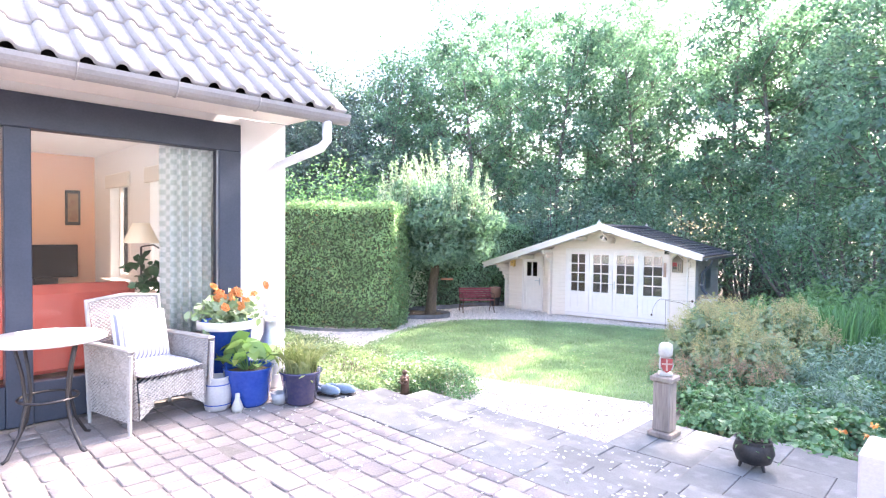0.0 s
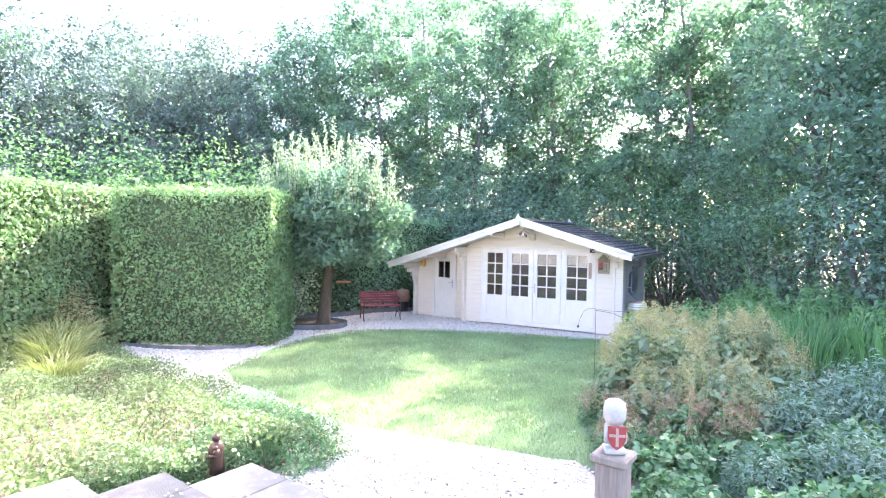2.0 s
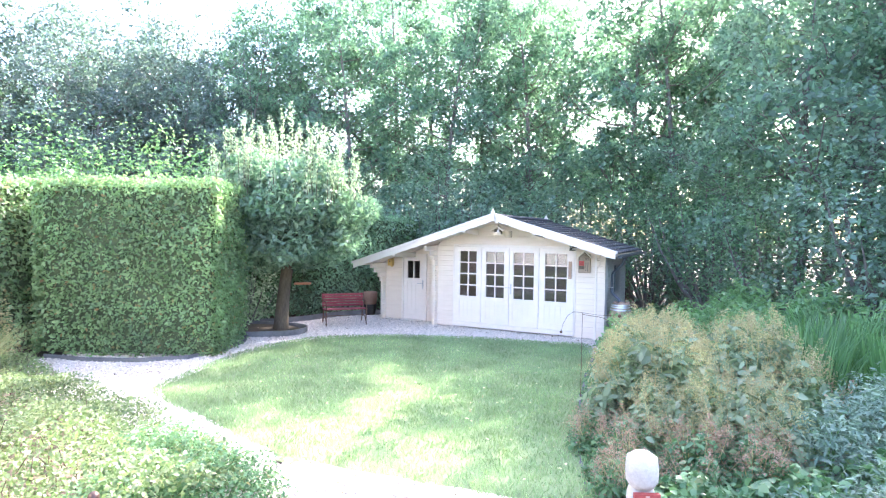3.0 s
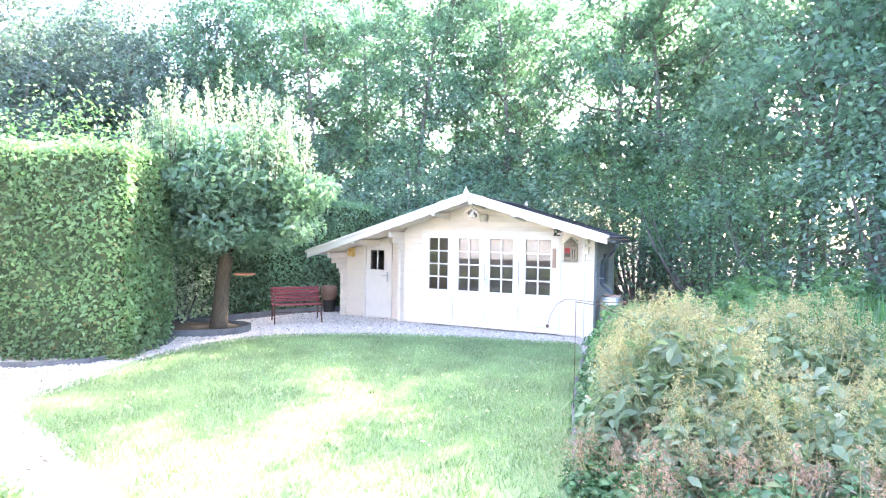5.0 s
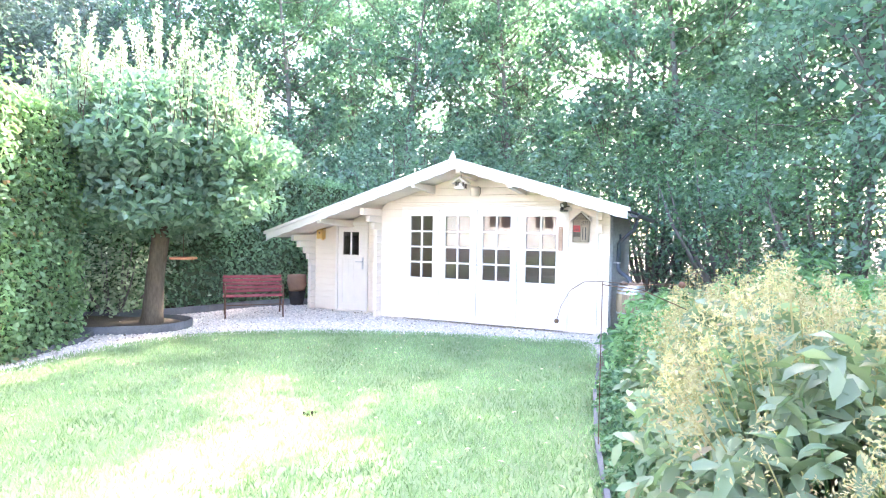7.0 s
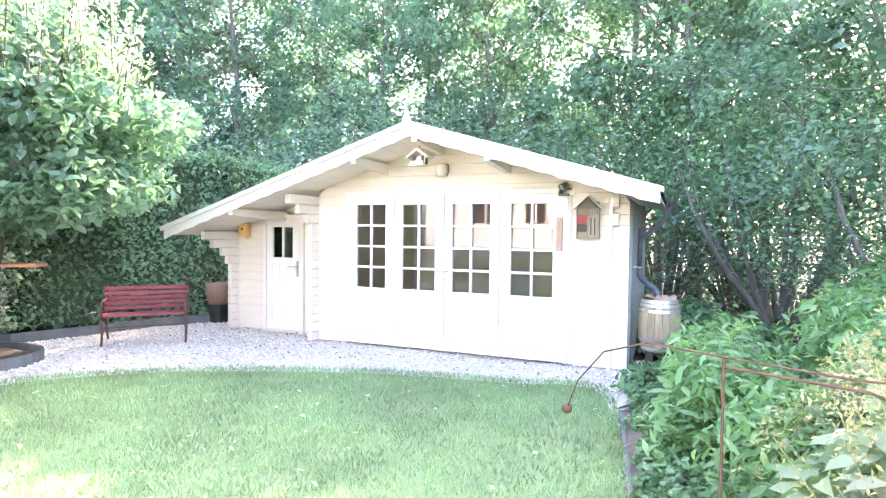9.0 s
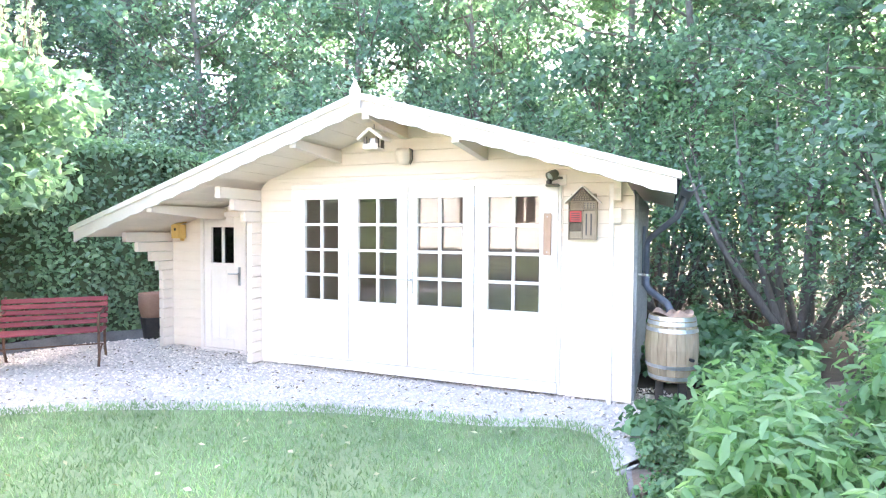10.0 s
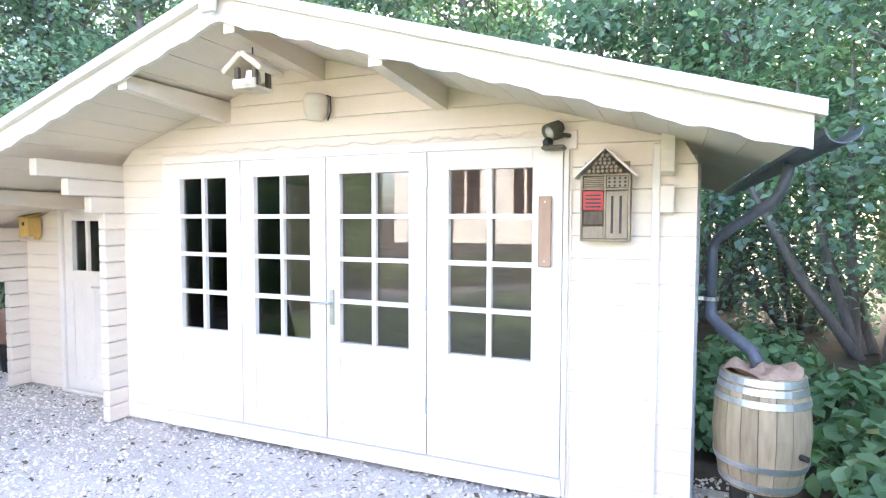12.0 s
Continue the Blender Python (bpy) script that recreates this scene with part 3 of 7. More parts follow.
for nm, e in (("right", EAVE_R), ("left", EAVE_L)):
    deck = part("roof_deck", slope_slab(RIDGE_X, RIDGE_Z, e[0], e[1], FRONT + 0.03, BACK, 0.02, -0.045), CREAM, cabin, "cream soffit boarding")
    n_b = 17
    for i in range(n_b):
        # soffit planks running with the ridge
        t0, t1 = i / n_b, (i + 1) / n_b - 0.0012
        xa, za = RIDGE_X + (e[0] - RIDGE_X) * t0, RIDGE_Z + (e[1] - RIDGE_Z) * t0
        xb, zb = RIDGE_X + (e[0] - RIDGE_X) * t1, RIDGE_Z + (e[1] - RIDGE_Z) * t1
        part("soffit_plank", slope_slab(xa, za, xb, zb, FRONT + 0.04, 0.1, 0.015, -0.066), CREAM, deck)
    bm = bmesh.new()
    rows = 14
    for i in range(rows):
        t0, t1 = i / rows, (i + 1) / rows + 0.01
        xa, za = RIDGE_X + (e[0] - RIDGE_X) * t0, RIDGE_Z + (e[1] - RIDGE_Z) * t0
        xb, zb = RIDGE_X + (e[0] - RIDGE_X) * t1, RIDGE_Z + (e[1] - RIDGE_Z) * t1
        y = FRONT + 0.05 - (0.15 if i % 2 else 0)
        while y < BACK:
            a, b = max(y, FRONT + 0.05), min(y + 0.328, BACK + 0.03)
            if b - a > 0.03:
                v = [bm.verts.new((xa, a, za - 0.01)), bm.verts.new((xa, b, za - 0.01)), bm.verts.new((xb, b, zb + 0.012)), bm.verts.new((xb, a, zb + 0.012)), bm.verts.new((xb, b, zb - 0.01)), bm.verts.new((xb, a, zb - 0.01))]
                bm.faces.new(v[:4])
                bm.faces.new((v[3], v[2], v[4], v[5]))
            y += 0.333
    part("shingles", bm, SHINGLE, cabin, "dark grey bitumen shingles")
    # barge board with a wavy lower edge, and the capping strip on it
    k = 90
    top = [(RIDGE_X + (e[0] - RIDGE_X) * t, RIDGE_Z + 0.02 + (e[1] - RIDGE_Z) * t) for t in (0, 1)]
    low = []
    for i in range(k + 1):
        t = 1 - i / k
        s = t * abs(e[0] - RIDGE_X)
        low.append((RIDGE_X + (e[0] - RIDGE_X) * t, RIDGE_Z - 0.128 + (e[1] - RIDGE_Z) * t + 0.006 * math.sin(s * 26) + 0.003 * math.sin(s * 61)))
    part("barge_board", prism(bmesh.new(), top + low, 0.025, Matrix.Translation((0, FRONT, 0))), WHITE, cabin, "white barge board with a wavy lower edge")
    tip = 1 + 0.03 / abs(e[0] - RIDGE_X)
    part("capping_strip", slope_slab(RIDGE_X, RIDGE_Z, RIDGE_X + (e[0] - RIDGE_X) * tip, RIDGE_Z + (e[1] - RIDGE_Z) * tip, FRONT - 0.035, FRONT + 0.08, 0.05, 0.038), WHITE, cabin)
for px in (1.18, 0.43, 2.0, -1.35):
    zt = roof_z(px) - 0.09
    b = bmesh.new()
    prism(b, [(FRONT + 0.03, zt), (0.3, zt), (0.3, zt - 0.13), (0.0, zt - 0.13), (FRONT + 0.03, zt - 0.075)], 0.07, Matrix.Translation((px + 0.035, 0, 0)) @ Matrix.Rotation(math.pi / 2, 4, "Z"))
    part("purlin", b, CREAM, cabin)
part("finial", prism(bmesh.new(), [(-0.04, -0.13), (0.04, -0.13), (0.046, 0.02), (0.02, 0.06), (0, 0.11), (-0.02, 0.06), (-0.046, 0.02)], 0.03, Matrix.Translation((RIDGE_X, FRONT - 0.07, RIDGE_Z + 0.03))), WHITE, cabin)
part("finial", prism(bmesh.new(), [(-0.04, -0.13), (0.04, -0.13), (0.046, 0.02), (0.02, 0.06), (0, 0.11), (-0.02, 0.06), (-0.046, 0.02)], 0.03, Matrix.Translation((RIDGE_X, BACK, RIDGE_Z + 0.03))), WHITE, cabin)
bm = bmesh.new()
prism(bm, [(-0.2, -0.05), (0, 0.012), (0.2, -0.045), (0.2, -0.03), (0, 0.028), (-0.2, -0.035)], BACK - FRONT - 0.1, Matrix.Translation((RIDGE_X, FRONT + 0.1, RIDGE_Z + 0.005)))
part("ridge_cap", bm, SHINGLE, cabin)


def half_gutter(x, z, r, y0, y1, t=0.004, n=9):
    """An open half-round channel along y."""
    out = [(x + r * math.cos(a), z + r * math.sin(a)) for a in np.linspace(math.pi, 2 * math.pi, n)]
    inn = [(x + (r - t) * math.cos(a), z + (r - t) * math.sin(a)) for a in np.linspace(2 * math.pi, math.pi, n)]
    return prism(bmesh.new(), out + inn, y1 - y0, Matrix.Translation((0, y0, 0)))


part("gutter", half_gutter(3.735, 1.83, 0.055, FRONT + 0.03, BACK), ZINC, cabin, "dark grey half-round gutter")
bm = bmesh.new()
tube(bm, [(3.715, 0.02, 1.80), (3.70, 0.02, 1.72), (3.68, 0.03, 1.66), (3.66, 0.05, 1.62), (3.46, 0.29, 1.45), (3.43, 0.325, 1.41), (3.42, 0.33, 1.37), (3.42, 0.33, 1.05)], 0.026, 10)
tube(bm, [(3.42, 0.33, 1.12), (3.42, 0.33, 1.02), (3.46, 0.3, 0.97), (3.6, 0.16, 0.88), (3.62, 0.14, 0.84), (3.62, 0.14, 0.80)], 0.032, 10)
part("downpipe", bm, ZINC, cabin, "dark grey downpipe with bends", True)
bm = lathe(bmesh.new(), [(0.038, 0), (0.038, 0.02)], 12, (3.42, 0.33, 1.1))
box(bm, (3.345, 0.325, 1.1), (3.385, 0.335, 1.12))
part("pipe_clip", bm, HANDLE, cabin)


# ---- terrace and steps ----
HOUSE = pose(-2.2, 3.08, 0.95, 0, 0, 49.8)     # x along the glass front, y into the house, z from the terrace
COBBLE = mat("red_grey_cobbles", (0.2, 0.168, 0.152), (0.34, 0.295, 0.27), 0.85, 6, 80, 0.5, per_object=0.18, stain=(0.24, 0.22, 0.21), stain_scale=2.5, stain_amount=0.6)
SLAB = mat("grey_concrete_slabs", (0.13, 0.127, 0.119), (0.212, 0.207, 0.194), 0.85, 5, 90, 0.6, per_object=0.2, stain=(0.36, 0.35, 0.33), stain_scale=7, stain_amount=0.35)
JOINT = mat("dark_joint_sand", (0.15, 0.13, 0.11), (0.24, 0.21, 0.18), 0.95, 20, 90, 0.6)
terrace = part("terrace", one_box((-9, -9.0, -1.1), (-0.02, 0.3, -0.0075)), JOINT)
terrace.matrix_world = HOUSE
tagged(terrace, "raised terrace of red-grey cobbles beside the house", "terrace", kind="structure")
steps = part("steps", one_box((-0.02, -4.5, -1.1), (0.08, 0.0, -0.014)), JOINT)
steps.matrix_world = HOUSE
tagged(steps, "broad grey slab steps from the terrace to the gravel", "steps", kind="structure")
TREADS = ((0.10, 0.56, 0.80), (0.56, 1.12, 0.64), (1.12, 1.80, 0.48))
for a, b, zz in TREADS:
    part("step", one_box((a, -4.5, -1.1), (b, -0.12, zz - 0.95 - 0.014)), JOINT, steps)
part("step", one_box((1.80, -3.35, -1.1), (2.75, -2.5, 0.48 - 0.95 - 0.014)), JOINT, steps)
part("step", one_box((1.12, -5.2, -1.1), (2.6, -3.352, 0.60 - 0.95 - 0.014)), JOINT, steps)

# ---- the house ----
FRAME = mat("anthracite_frame", (0.035, 0.045, 0.065), (0.055, 0.065, 0.09), 0.4, 4, 60, 0.05)
PEACH = mat("peach_wall_paint", (0.72, 0.42, 0.28), (0.78, 0.48, 0.33), 0.85, 2, 60, 0.1)
CEIL = mat("white_ceiling_paint", (0.82, 0.79, 0.75), (0.86, 0.84, 0.8), 0.9, 2, 60, 0.1)
PARQUET = mat("pale_wood_floor", (0.42, 0.30, 0.2), (0.55, 0.42, 0.3), 0.4, 4, 50, 0.1, stretch=(0.2, 1, 1))
PVC = mat("white_plastic_pipe", (0.8, 0.8, 0.8), (0.85, 0.85, 0.85), 0.35, 4, 50, 0.03)
GUTTER = mat("weathered_zinc_gutter", (0.27, 0.25, 0.24), (0.36, 0.34, 0.325), 0.5, 5, 60, 0.1, metal=0.2)
TILE = mat("grey_clay_roof_tile", (0.30, 0.275, 0.26), (0.42, 0.39, 0.37), 0.6, 6, 80, 0.3, per_object=0.1)
TILE_BED = mat("dark_roof_underlay", (0.03, 0.03, 0.03), (0.05, 0.05, 0.05), 0.9)
BIGGLASS = glass_mat("patio_glass", (0.97, 0.98, 0.97), 0.0, 1.35)
house = thing("house", HOUSE, "white rendered house with a dark-framed glass front and tiled roof", "house")
wall = part("front_wall", one_box((-0.46, 0.0, -0.02), (0.0, 0.3, 2.45)), RENDER_WALL, house, "white rendered wall")
part("front_wall", one_box((-6.0, 0.02, 2.385), (-0.46, 0.3, 2.8)), RENDER_WALL, house)
part("front_wall", one_box((-7.5, 0.0, -0.02), (-4.6, 0.3, 2.385)), RENDER_WALL, house)
# end wall with two tall windows
bm = bmesh.new()
for y0, y1, z0, z1 in ((0.3, 2.06, 0, 2.8), (2.79, 3.58, 0, 2.8), (4.48, 6.0, 0, 2.8), (2.06, 2.79, 0, 0.7), (3.58, 4.48, 0, 0.7), (2.06, 2.79, 2.12, 2.8), (3.58, 4.48, 2.12, 2.8)):
    box(bm, (-0.3, y0, z0 - 0.02), (0.0, y1, z1))
part("end_wall", bm, RENDER_WALL, house)
bm = bmesh.new()
for y0, y1, z0, z1 in ((0.3, 2.06, 0, 2.56), (2.79, 3.58, 0, 2.56), (4.48, 5.3, 0, 2.56), (2.06, 2.79, 0, 0.7), (3.58, 4.48, 0, 0.7), (2.06, 2.79, 2.12, 2.56), (3.58, 4.48, 2.12, 2.56)):
    box(bm, (-0.315, y0, z0), (-0.303, y1, z1))
part("end_wall_lining", bm, CEIL, house)
for y0, y1 in ((2.06, 2.79), (3.58, 4.48)):
    w = bmesh.new()
    for a, b, c, d in ((y0, y0 + 0.06, 0.7, 2.12), (y1 - 0.06, y1, 0.7, 2.12), ((y0 + y1) / 2 - 0.04, (y0 + y1) / 2 + 0.04, 0.7, 2.12), (y0 + 0.06, (y0 + y1) / 2 - 0.04, 0.7, 0.77), ((y0 + y1) / 2 + 0.04, y1 - 0.06, 0.7, 0.77), (y0 + 0.06, (y0 + y1) / 2 - 0.04, 2.05, 2.12), ((y0 + y1) / 2 + 0.04, y1 - 0.06, 2.05, 2.12)):
        box(w, (-0.2, a, c), (-0.14, b, d), 0.004)
    wf = part("window", w, WHITE, house, "white framed window in the end wall")
    p = part("pane", one_box((-0.172, y0 + 0.05, 0.75), (-0.168, y1 - 0.05, 2.07)), BIGGLASS, wf)
    p.visible_shadow = False
    part("window_sill", one_box((-0.45, y0 - 0.03, 0.66), (-0.2, y1 + 0.03, 0.695), 0.005), WHITE, wf)
    part("roman_blind", one_box((-0.37, y0 - 0.06, 2.02), (-0.33, y1 + 0.06, 2.22), 0.01), mat("linen_blind", (0.68, 0.62, 0.52), (0.76, 0.7, 0.6), 0.9, 8, 80, 0.3), wf, "folded linen blind")
part("back_wall", one_box((-7.5, 5.3, -0.02), (-0.3, 5.45, 2.8)), PEACH, house, "peach-painted wall")
part("side_wall", one_box((-7.6, 0.3, -0.02), (-7.5, 5.45, 2.8)), PEACH, house)
part("room_floor", one_box((-7.5, 0.0, -0.06), (-0.3, 5.3, -0.015)), PARQUET, house)
part("room_ceiling", one_box((-7.5, 0.3, 2.56), (-0.303, 5.3, 2.62)), CEIL, house)
# glass front
slider = part("sliding_door", one_box((-4.6, -0.02, 2.14), (-0.46, 0.12, 2.385), 0.006), FRAME, house, "dark grey sliding door frame")
for lo, hi in (((-0.66, -0.02, 0.0), (-0.46, 0.12, 2.14)), ((-2.19, -0.015, 0.0), (-2.03, 0.11, 2.14)), ((-4.6, -0.02, 0.0), (-4.45, 0.12, 2.14))):
    part("jamb", one_box(lo, hi, 0.006), FRAME, slider)
for a, b in ((-2.03, -0.66), (-4.45, -2.19)):
    part("bottom_panel", one_box((a, 0.0, 0.0), (b, 0.1, 0.30), 0.006), FRAME, slider)
    p = part("pane", one_box((a, 0.04, 0.30), (b, 0.048, 2.14)), BIGGLASS, slider)
    p.visible_shadow = False
part("frame_bead", one_box((-0.672, 0.01, 0.3), (-0.66, 0.03, 2.14)), HANDLE, slider)
# eaves
part("soffit", one_box((-7.5, -0.72, 2.455), (0.02, 0.0, 2.475)), WHITE, house, "white boarded eaves")
part("eaves_board", one_box((-7.5, -0.745, 2.40), (0.02, -0.722, 2.56)), WHITE, house)
gut = part("gutter", prism(bmesh.new(), [(-0.86 + 0.075 * math.cos(a), 2.44 + 0.09 * math.sin(a)) for a in np.linspace(math.pi, 2 * math.pi, 10)] + [(-0.86 + 0.069 * math.cos(a), 2.44 + 0.084 * math.sin(a)) for a in np.linspace(2 * math.pi, math.pi, 10)], 7.6, Matrix.Translation((0.1, 0, 0)) @ Matrix.Rotation(math.pi / 2, 4, "Z")), GUTTER, house, "grey zinc gutter")
for x in (-0.75, -1.35, -1.95, -2.6):
    b = bmesh.new()
    tube(b, [(x, -0.86 + 0.078 * math.cos(a), 2.44 + 0.093 * math.sin(a)) for a in np.linspace(math.pi, 2 * math.pi, 9)], 0.006, 6)
    part("gutter_bracket", b, GUTTER, gut)
bm = bmesh.new()
tube(bm, [(-0.1, -0.86, 2.38), (-0.1, -0.86, 2.2), (-0.12, -0.8, 2.14), (-0.2, -0.2, 2.02), (-0.22, -0.08, 1.96), (-0.22, -0.06, 1.8), (-0.22, -0.06, 0.0)], 0.04, 12)
part("downpipe", bm, PVC, house, "white plastic downpipe", True)
SL = math.radians(42)
part("roof_deck", prism(bmesh.new(), [(-0.82, 2.47), (4.0, 2.47 + 4.82 * math.tan(SL)), (4.0, 2.40 + 4.82 * math.tan(SL)), (-0.72, 2.40)], 7.6, Matrix.Translation((0.06, 0, 0)) @ Matrix.Rotation(math.pi / 2, 4, "Z")), TILE_BED, house)


TILE_W, TILE_ROW = 0.2, 0.345


def roof_tile():
    """A roll-and-pan tile: a round roll at one side, a flat pan, and a thick front lip; along the slope in +y."""
    prof = [(0.0, 0.004), (0.008, 0.026), (0.024, 0.042), (0.046, 0.046), (0.066, 0.034), (0.08, 0.014), (0.095, 0.004), (0.15, 0.0), (0.205, 0.003)]
    bm = bmesh.new()
    top = [[bm.verts.new((x, y, h + (0.03 if y == 0 else 0.0))) for x, h in prof] for y in (0, 0.41)]
    lip = [bm.verts.new((x, 0.004, h - 0.002)) for x, h in prof]
    for i in range(8):
        bm.faces.new((top[0][i], top[0][i + 1], top[1][i + 1], top[1][i]))
        bm.faces.new((lip[i], lip[i + 1], top[0][i + 1], top[0][i]))
    bm.faces.new((lip[0], top[0][0], top[1][0]))
    return mesh_of("roof_tile", bm, TILE, True)


tile_mesh = roof_tile()
tiles = part("roof_tiles", one_box((-0.05, -0.88, 2.455), (0.055, -0.84, 2.49), 0.01), TILE, house, "grey roll tiles")
tiles.name = "tile_field"
for i in range(22):
    for j in range(11):
        o = new("roof_tile", tile_mesh)
        o.parent = tiles
        y = -0.885 + j * TILE_ROW * math.cos(SL)
        o.matrix_basis = Matrix.Translation((0.07 - (i + 1) * TILE_W, y, 2.462 + (y + 0.86) * math.tan(SL) + 0.012)) @ Matrix.Rotation(SL, 4, "X")

opening_light("glass_front_added_daylight", HOUSE @ Matrix.Translation((-2.9, 0.16, 1.25)) @ Matrix.Rotation(radians(90), 4, "X"), 3.0, 1.7, 9)

# ---- the living room, seen through the glass ----
SOFA = mat("red_sofa_cloth", (0.23, 0.04, 0.03), (0.31, 0.065, 0.045), 0.8, 5, 120, 0.3)
sofa = thing("sofa", HOUSE @ Matrix.Translation((-2.2, 1.65, 0)), "red cloth sofa standing with its back to the glass", "sofa")
part("base", one_box((-1.3, -0.42, 0.08), (1.24, 0.45, 0.4), 0.04), SOFA, sofa)
part("backrest", one_box((-1.3, -0.45, 0.3), (1.24, -0.2, 0.9), 0.08), SOFA, sofa)
for x in (-1.3, 1.04):
    part("armrest", one_box((x, -0.4, 0.1), (x + 0.2, 0.45, 0.64), 0.06), SOFA, sofa)
for x in (-1.2, 1.14):
    for y in (-0.35, 0.38):
        part("leg", one_box((x - 0.03, y - 0.03, 0), (x + 0.03, y + 0.03, 0.1)), IRON, sofa)
lamp = thing("floor_lamp", HOUSE @ Matrix.Translation((-0.83, 1.5, 0)), "floor lamp with a pale cone shade on a swing arm", "floor lamp")
SHADE = mat("linen_lampshade", (0.72, 0.62, 0.45), (0.8, 0.7, 0.54), 0.9, 8, 90, 0.2)
part("shade", lathe(bmesh.new(), [(0.175, 1.28), (0.08, 1.49), (0.076, 1.49), (0.171, 1.28)], 24, cap=False), SHADE, lamp, "cream linen shade", True)
bm = lathe(bmesh.new(), [(0.14, 0), (0.14, 0.02), (0.02, 0.03)], 20)
tube(bm, [(0, 0, 0.02), (0, 0, 1.24)], 0.012, 8)
tube(bm, [(0, 0, 1.24), (0.12, 0, 1.26), (0.2, 0.05, 1.22)], 0.008, 6)
part("stand", bm, IRON, lamp, "", True)
tv = thing("television", HOUSE @ Matrix.Translation((-1.0, 5.2, 0)), "flat black television on a low cabinet", "television")
part("screen", one_box((-0.42, -0.03, 0.68), (0.42, 0.03, 1.18), 0.01), mat("black_screen", (0.012, 0.012, 0.014), (0.02, 0.02, 0.022), 0.15, 3, 30, 0), tv)
part("foot", one_box((-0.15, -0.08, 0.56), (0.15, 0.08, 0.69), 0.01), IRON, tv)
cab = thing("low_cabinet", HOUSE @ Matrix.Translation((-1.2, 5.05, 0)), "low brown wooden cabinet under the television", "cabinet")
part("body", one_box((-0.85, -0.24, 0.0), (0.85, 0.24, 0.56), 0.01), mat("brown_oak", (0.2, 0.11, 0.06), (0.3, 0.18, 0.1), 0.5, 4, 40, 0.2), cab)
pic = thing("picture", HOUSE @ Matrix.Translation((-0.62, 5.285, 1.75)), "small dark framed picture on the peach wall", "picture")
part("frame", one_box((-0.1, -0.02, -0.27), (0.1, 0.013, 0.27), 0.008), IRON, pic)
part("print", one_box((-0.07, -0.024, -0.22), (0.07, -0.021, 0.22)), mat("brown_print", (0.2, 0.08, 0.05), (0.35, 0.2, 0.1), 0.6, 14, 40, 0), pic)


def curtain(x0, x1, y):
    """A hanging cloth in soft folds, with a woven check of darker squares."""
    th = thing("curtain", HOUSE @ Matrix.Translation((x0, y, 0)), "pale chequered curtain hanging in folds beside the glass", "curtain")
    w, nx, nz = x1 - x0, 72, 2
    co = np.array([[w * i / nx, 0.042 * math.sin(i * 2 * math.pi / 13 + 0.5 * math.sin(j)) + 0.01 * math.sin(i * 1.1), 0.02 + 2.2 * j / nz] for j in range(nz + 1) for i in range(nx + 1)])
    f = np.array([[j * (nx + 1) + i, j * (nx + 1) + i + 1, (j + 1) * (nx + 1) + i + 1, (j + 1) * (nx + 1) + i] for j in range(nz) for i in range(nx)])
    m = mat("check_cloth", (0.74, 0.72, 0.66), (0.8, 0.78, 0.72), 0.95, 6, 200, 0.1)
    n, l = m.node_tree.nodes, m.node_tree.links
    p = n["Principled BSDF"]
    tc, mp, ck, mx = n.new("ShaderNodeTexCoord"), n.new("ShaderNodeMapping"), n.new("ShaderNodeTexChecker"), n.new("ShaderNodeMixRGB")
    mp.inputs["Scale"].default_value = (1, 0, 1)
    ck.inputs["Scale"].default_value = 22
    l.new(tc.outputs["Object"], mp.inputs[0])
    l.new(mp.outputs[0], ck.inputs["Vector"])
    mx.blend_type = "MULTIPLY"
    mx.inputs[0].default_value = 1
    ck.inputs["Color1"].default_value, ck.inputs["Color2"].default_value = (1, 1, 1, 1), (0.76, 0.8, 0.76, 1)
    old = p.inputs["Base Color"].links[0].from_socket
    l.new(old, mx.inputs[1])
    l.new(ck.outputs["Color"], mx.inputs[2])
    l.new(mx.outputs[0], p.inputs["Base Color"])
    part("cloth", raw_mesh("cloth", co, f, 4, m, True), None, th)
    part("rail", tube(bmesh.new(), [(-0.1, 0, 2.24), (w + 0.1, 0, 2.24)], 0.012, 8), IRON, th)


curtain(-1.08, -0.58, 0.22)
vase = thing("house_plant", HOUSE @ Matrix.Translation((-0.95, 0.9, 0)), "dark green leafy plant in a pot on a stand", "house plant")
part("stand", lathe(bmesh.new(), [(0.13, 0), (0.03, 0.04), (0.03, 0.6), (0.12, 0.64), (0.12, 0.66)], 16), IRON, vase)
part("pot", lathe(bmesh.new(), [(0.08, 0.66), (0.11, 0.8), (0.1, 0.8), (0.09, 0.76)], 18), WHITE, vase)
part("foliage", leaves("foliage", np.random.default_rng(2).normal(size=(70, 3)) * [0.08, 0.08, 0.09] + [0, 0, 0.96], 0.11, leaf_mat("dark_house_plant", (0.01, 0.05, 0.02), (0.03, 0.1, 0.04), 0.4, 0.2), 0.8, 0.3, fine=True), None, vase)


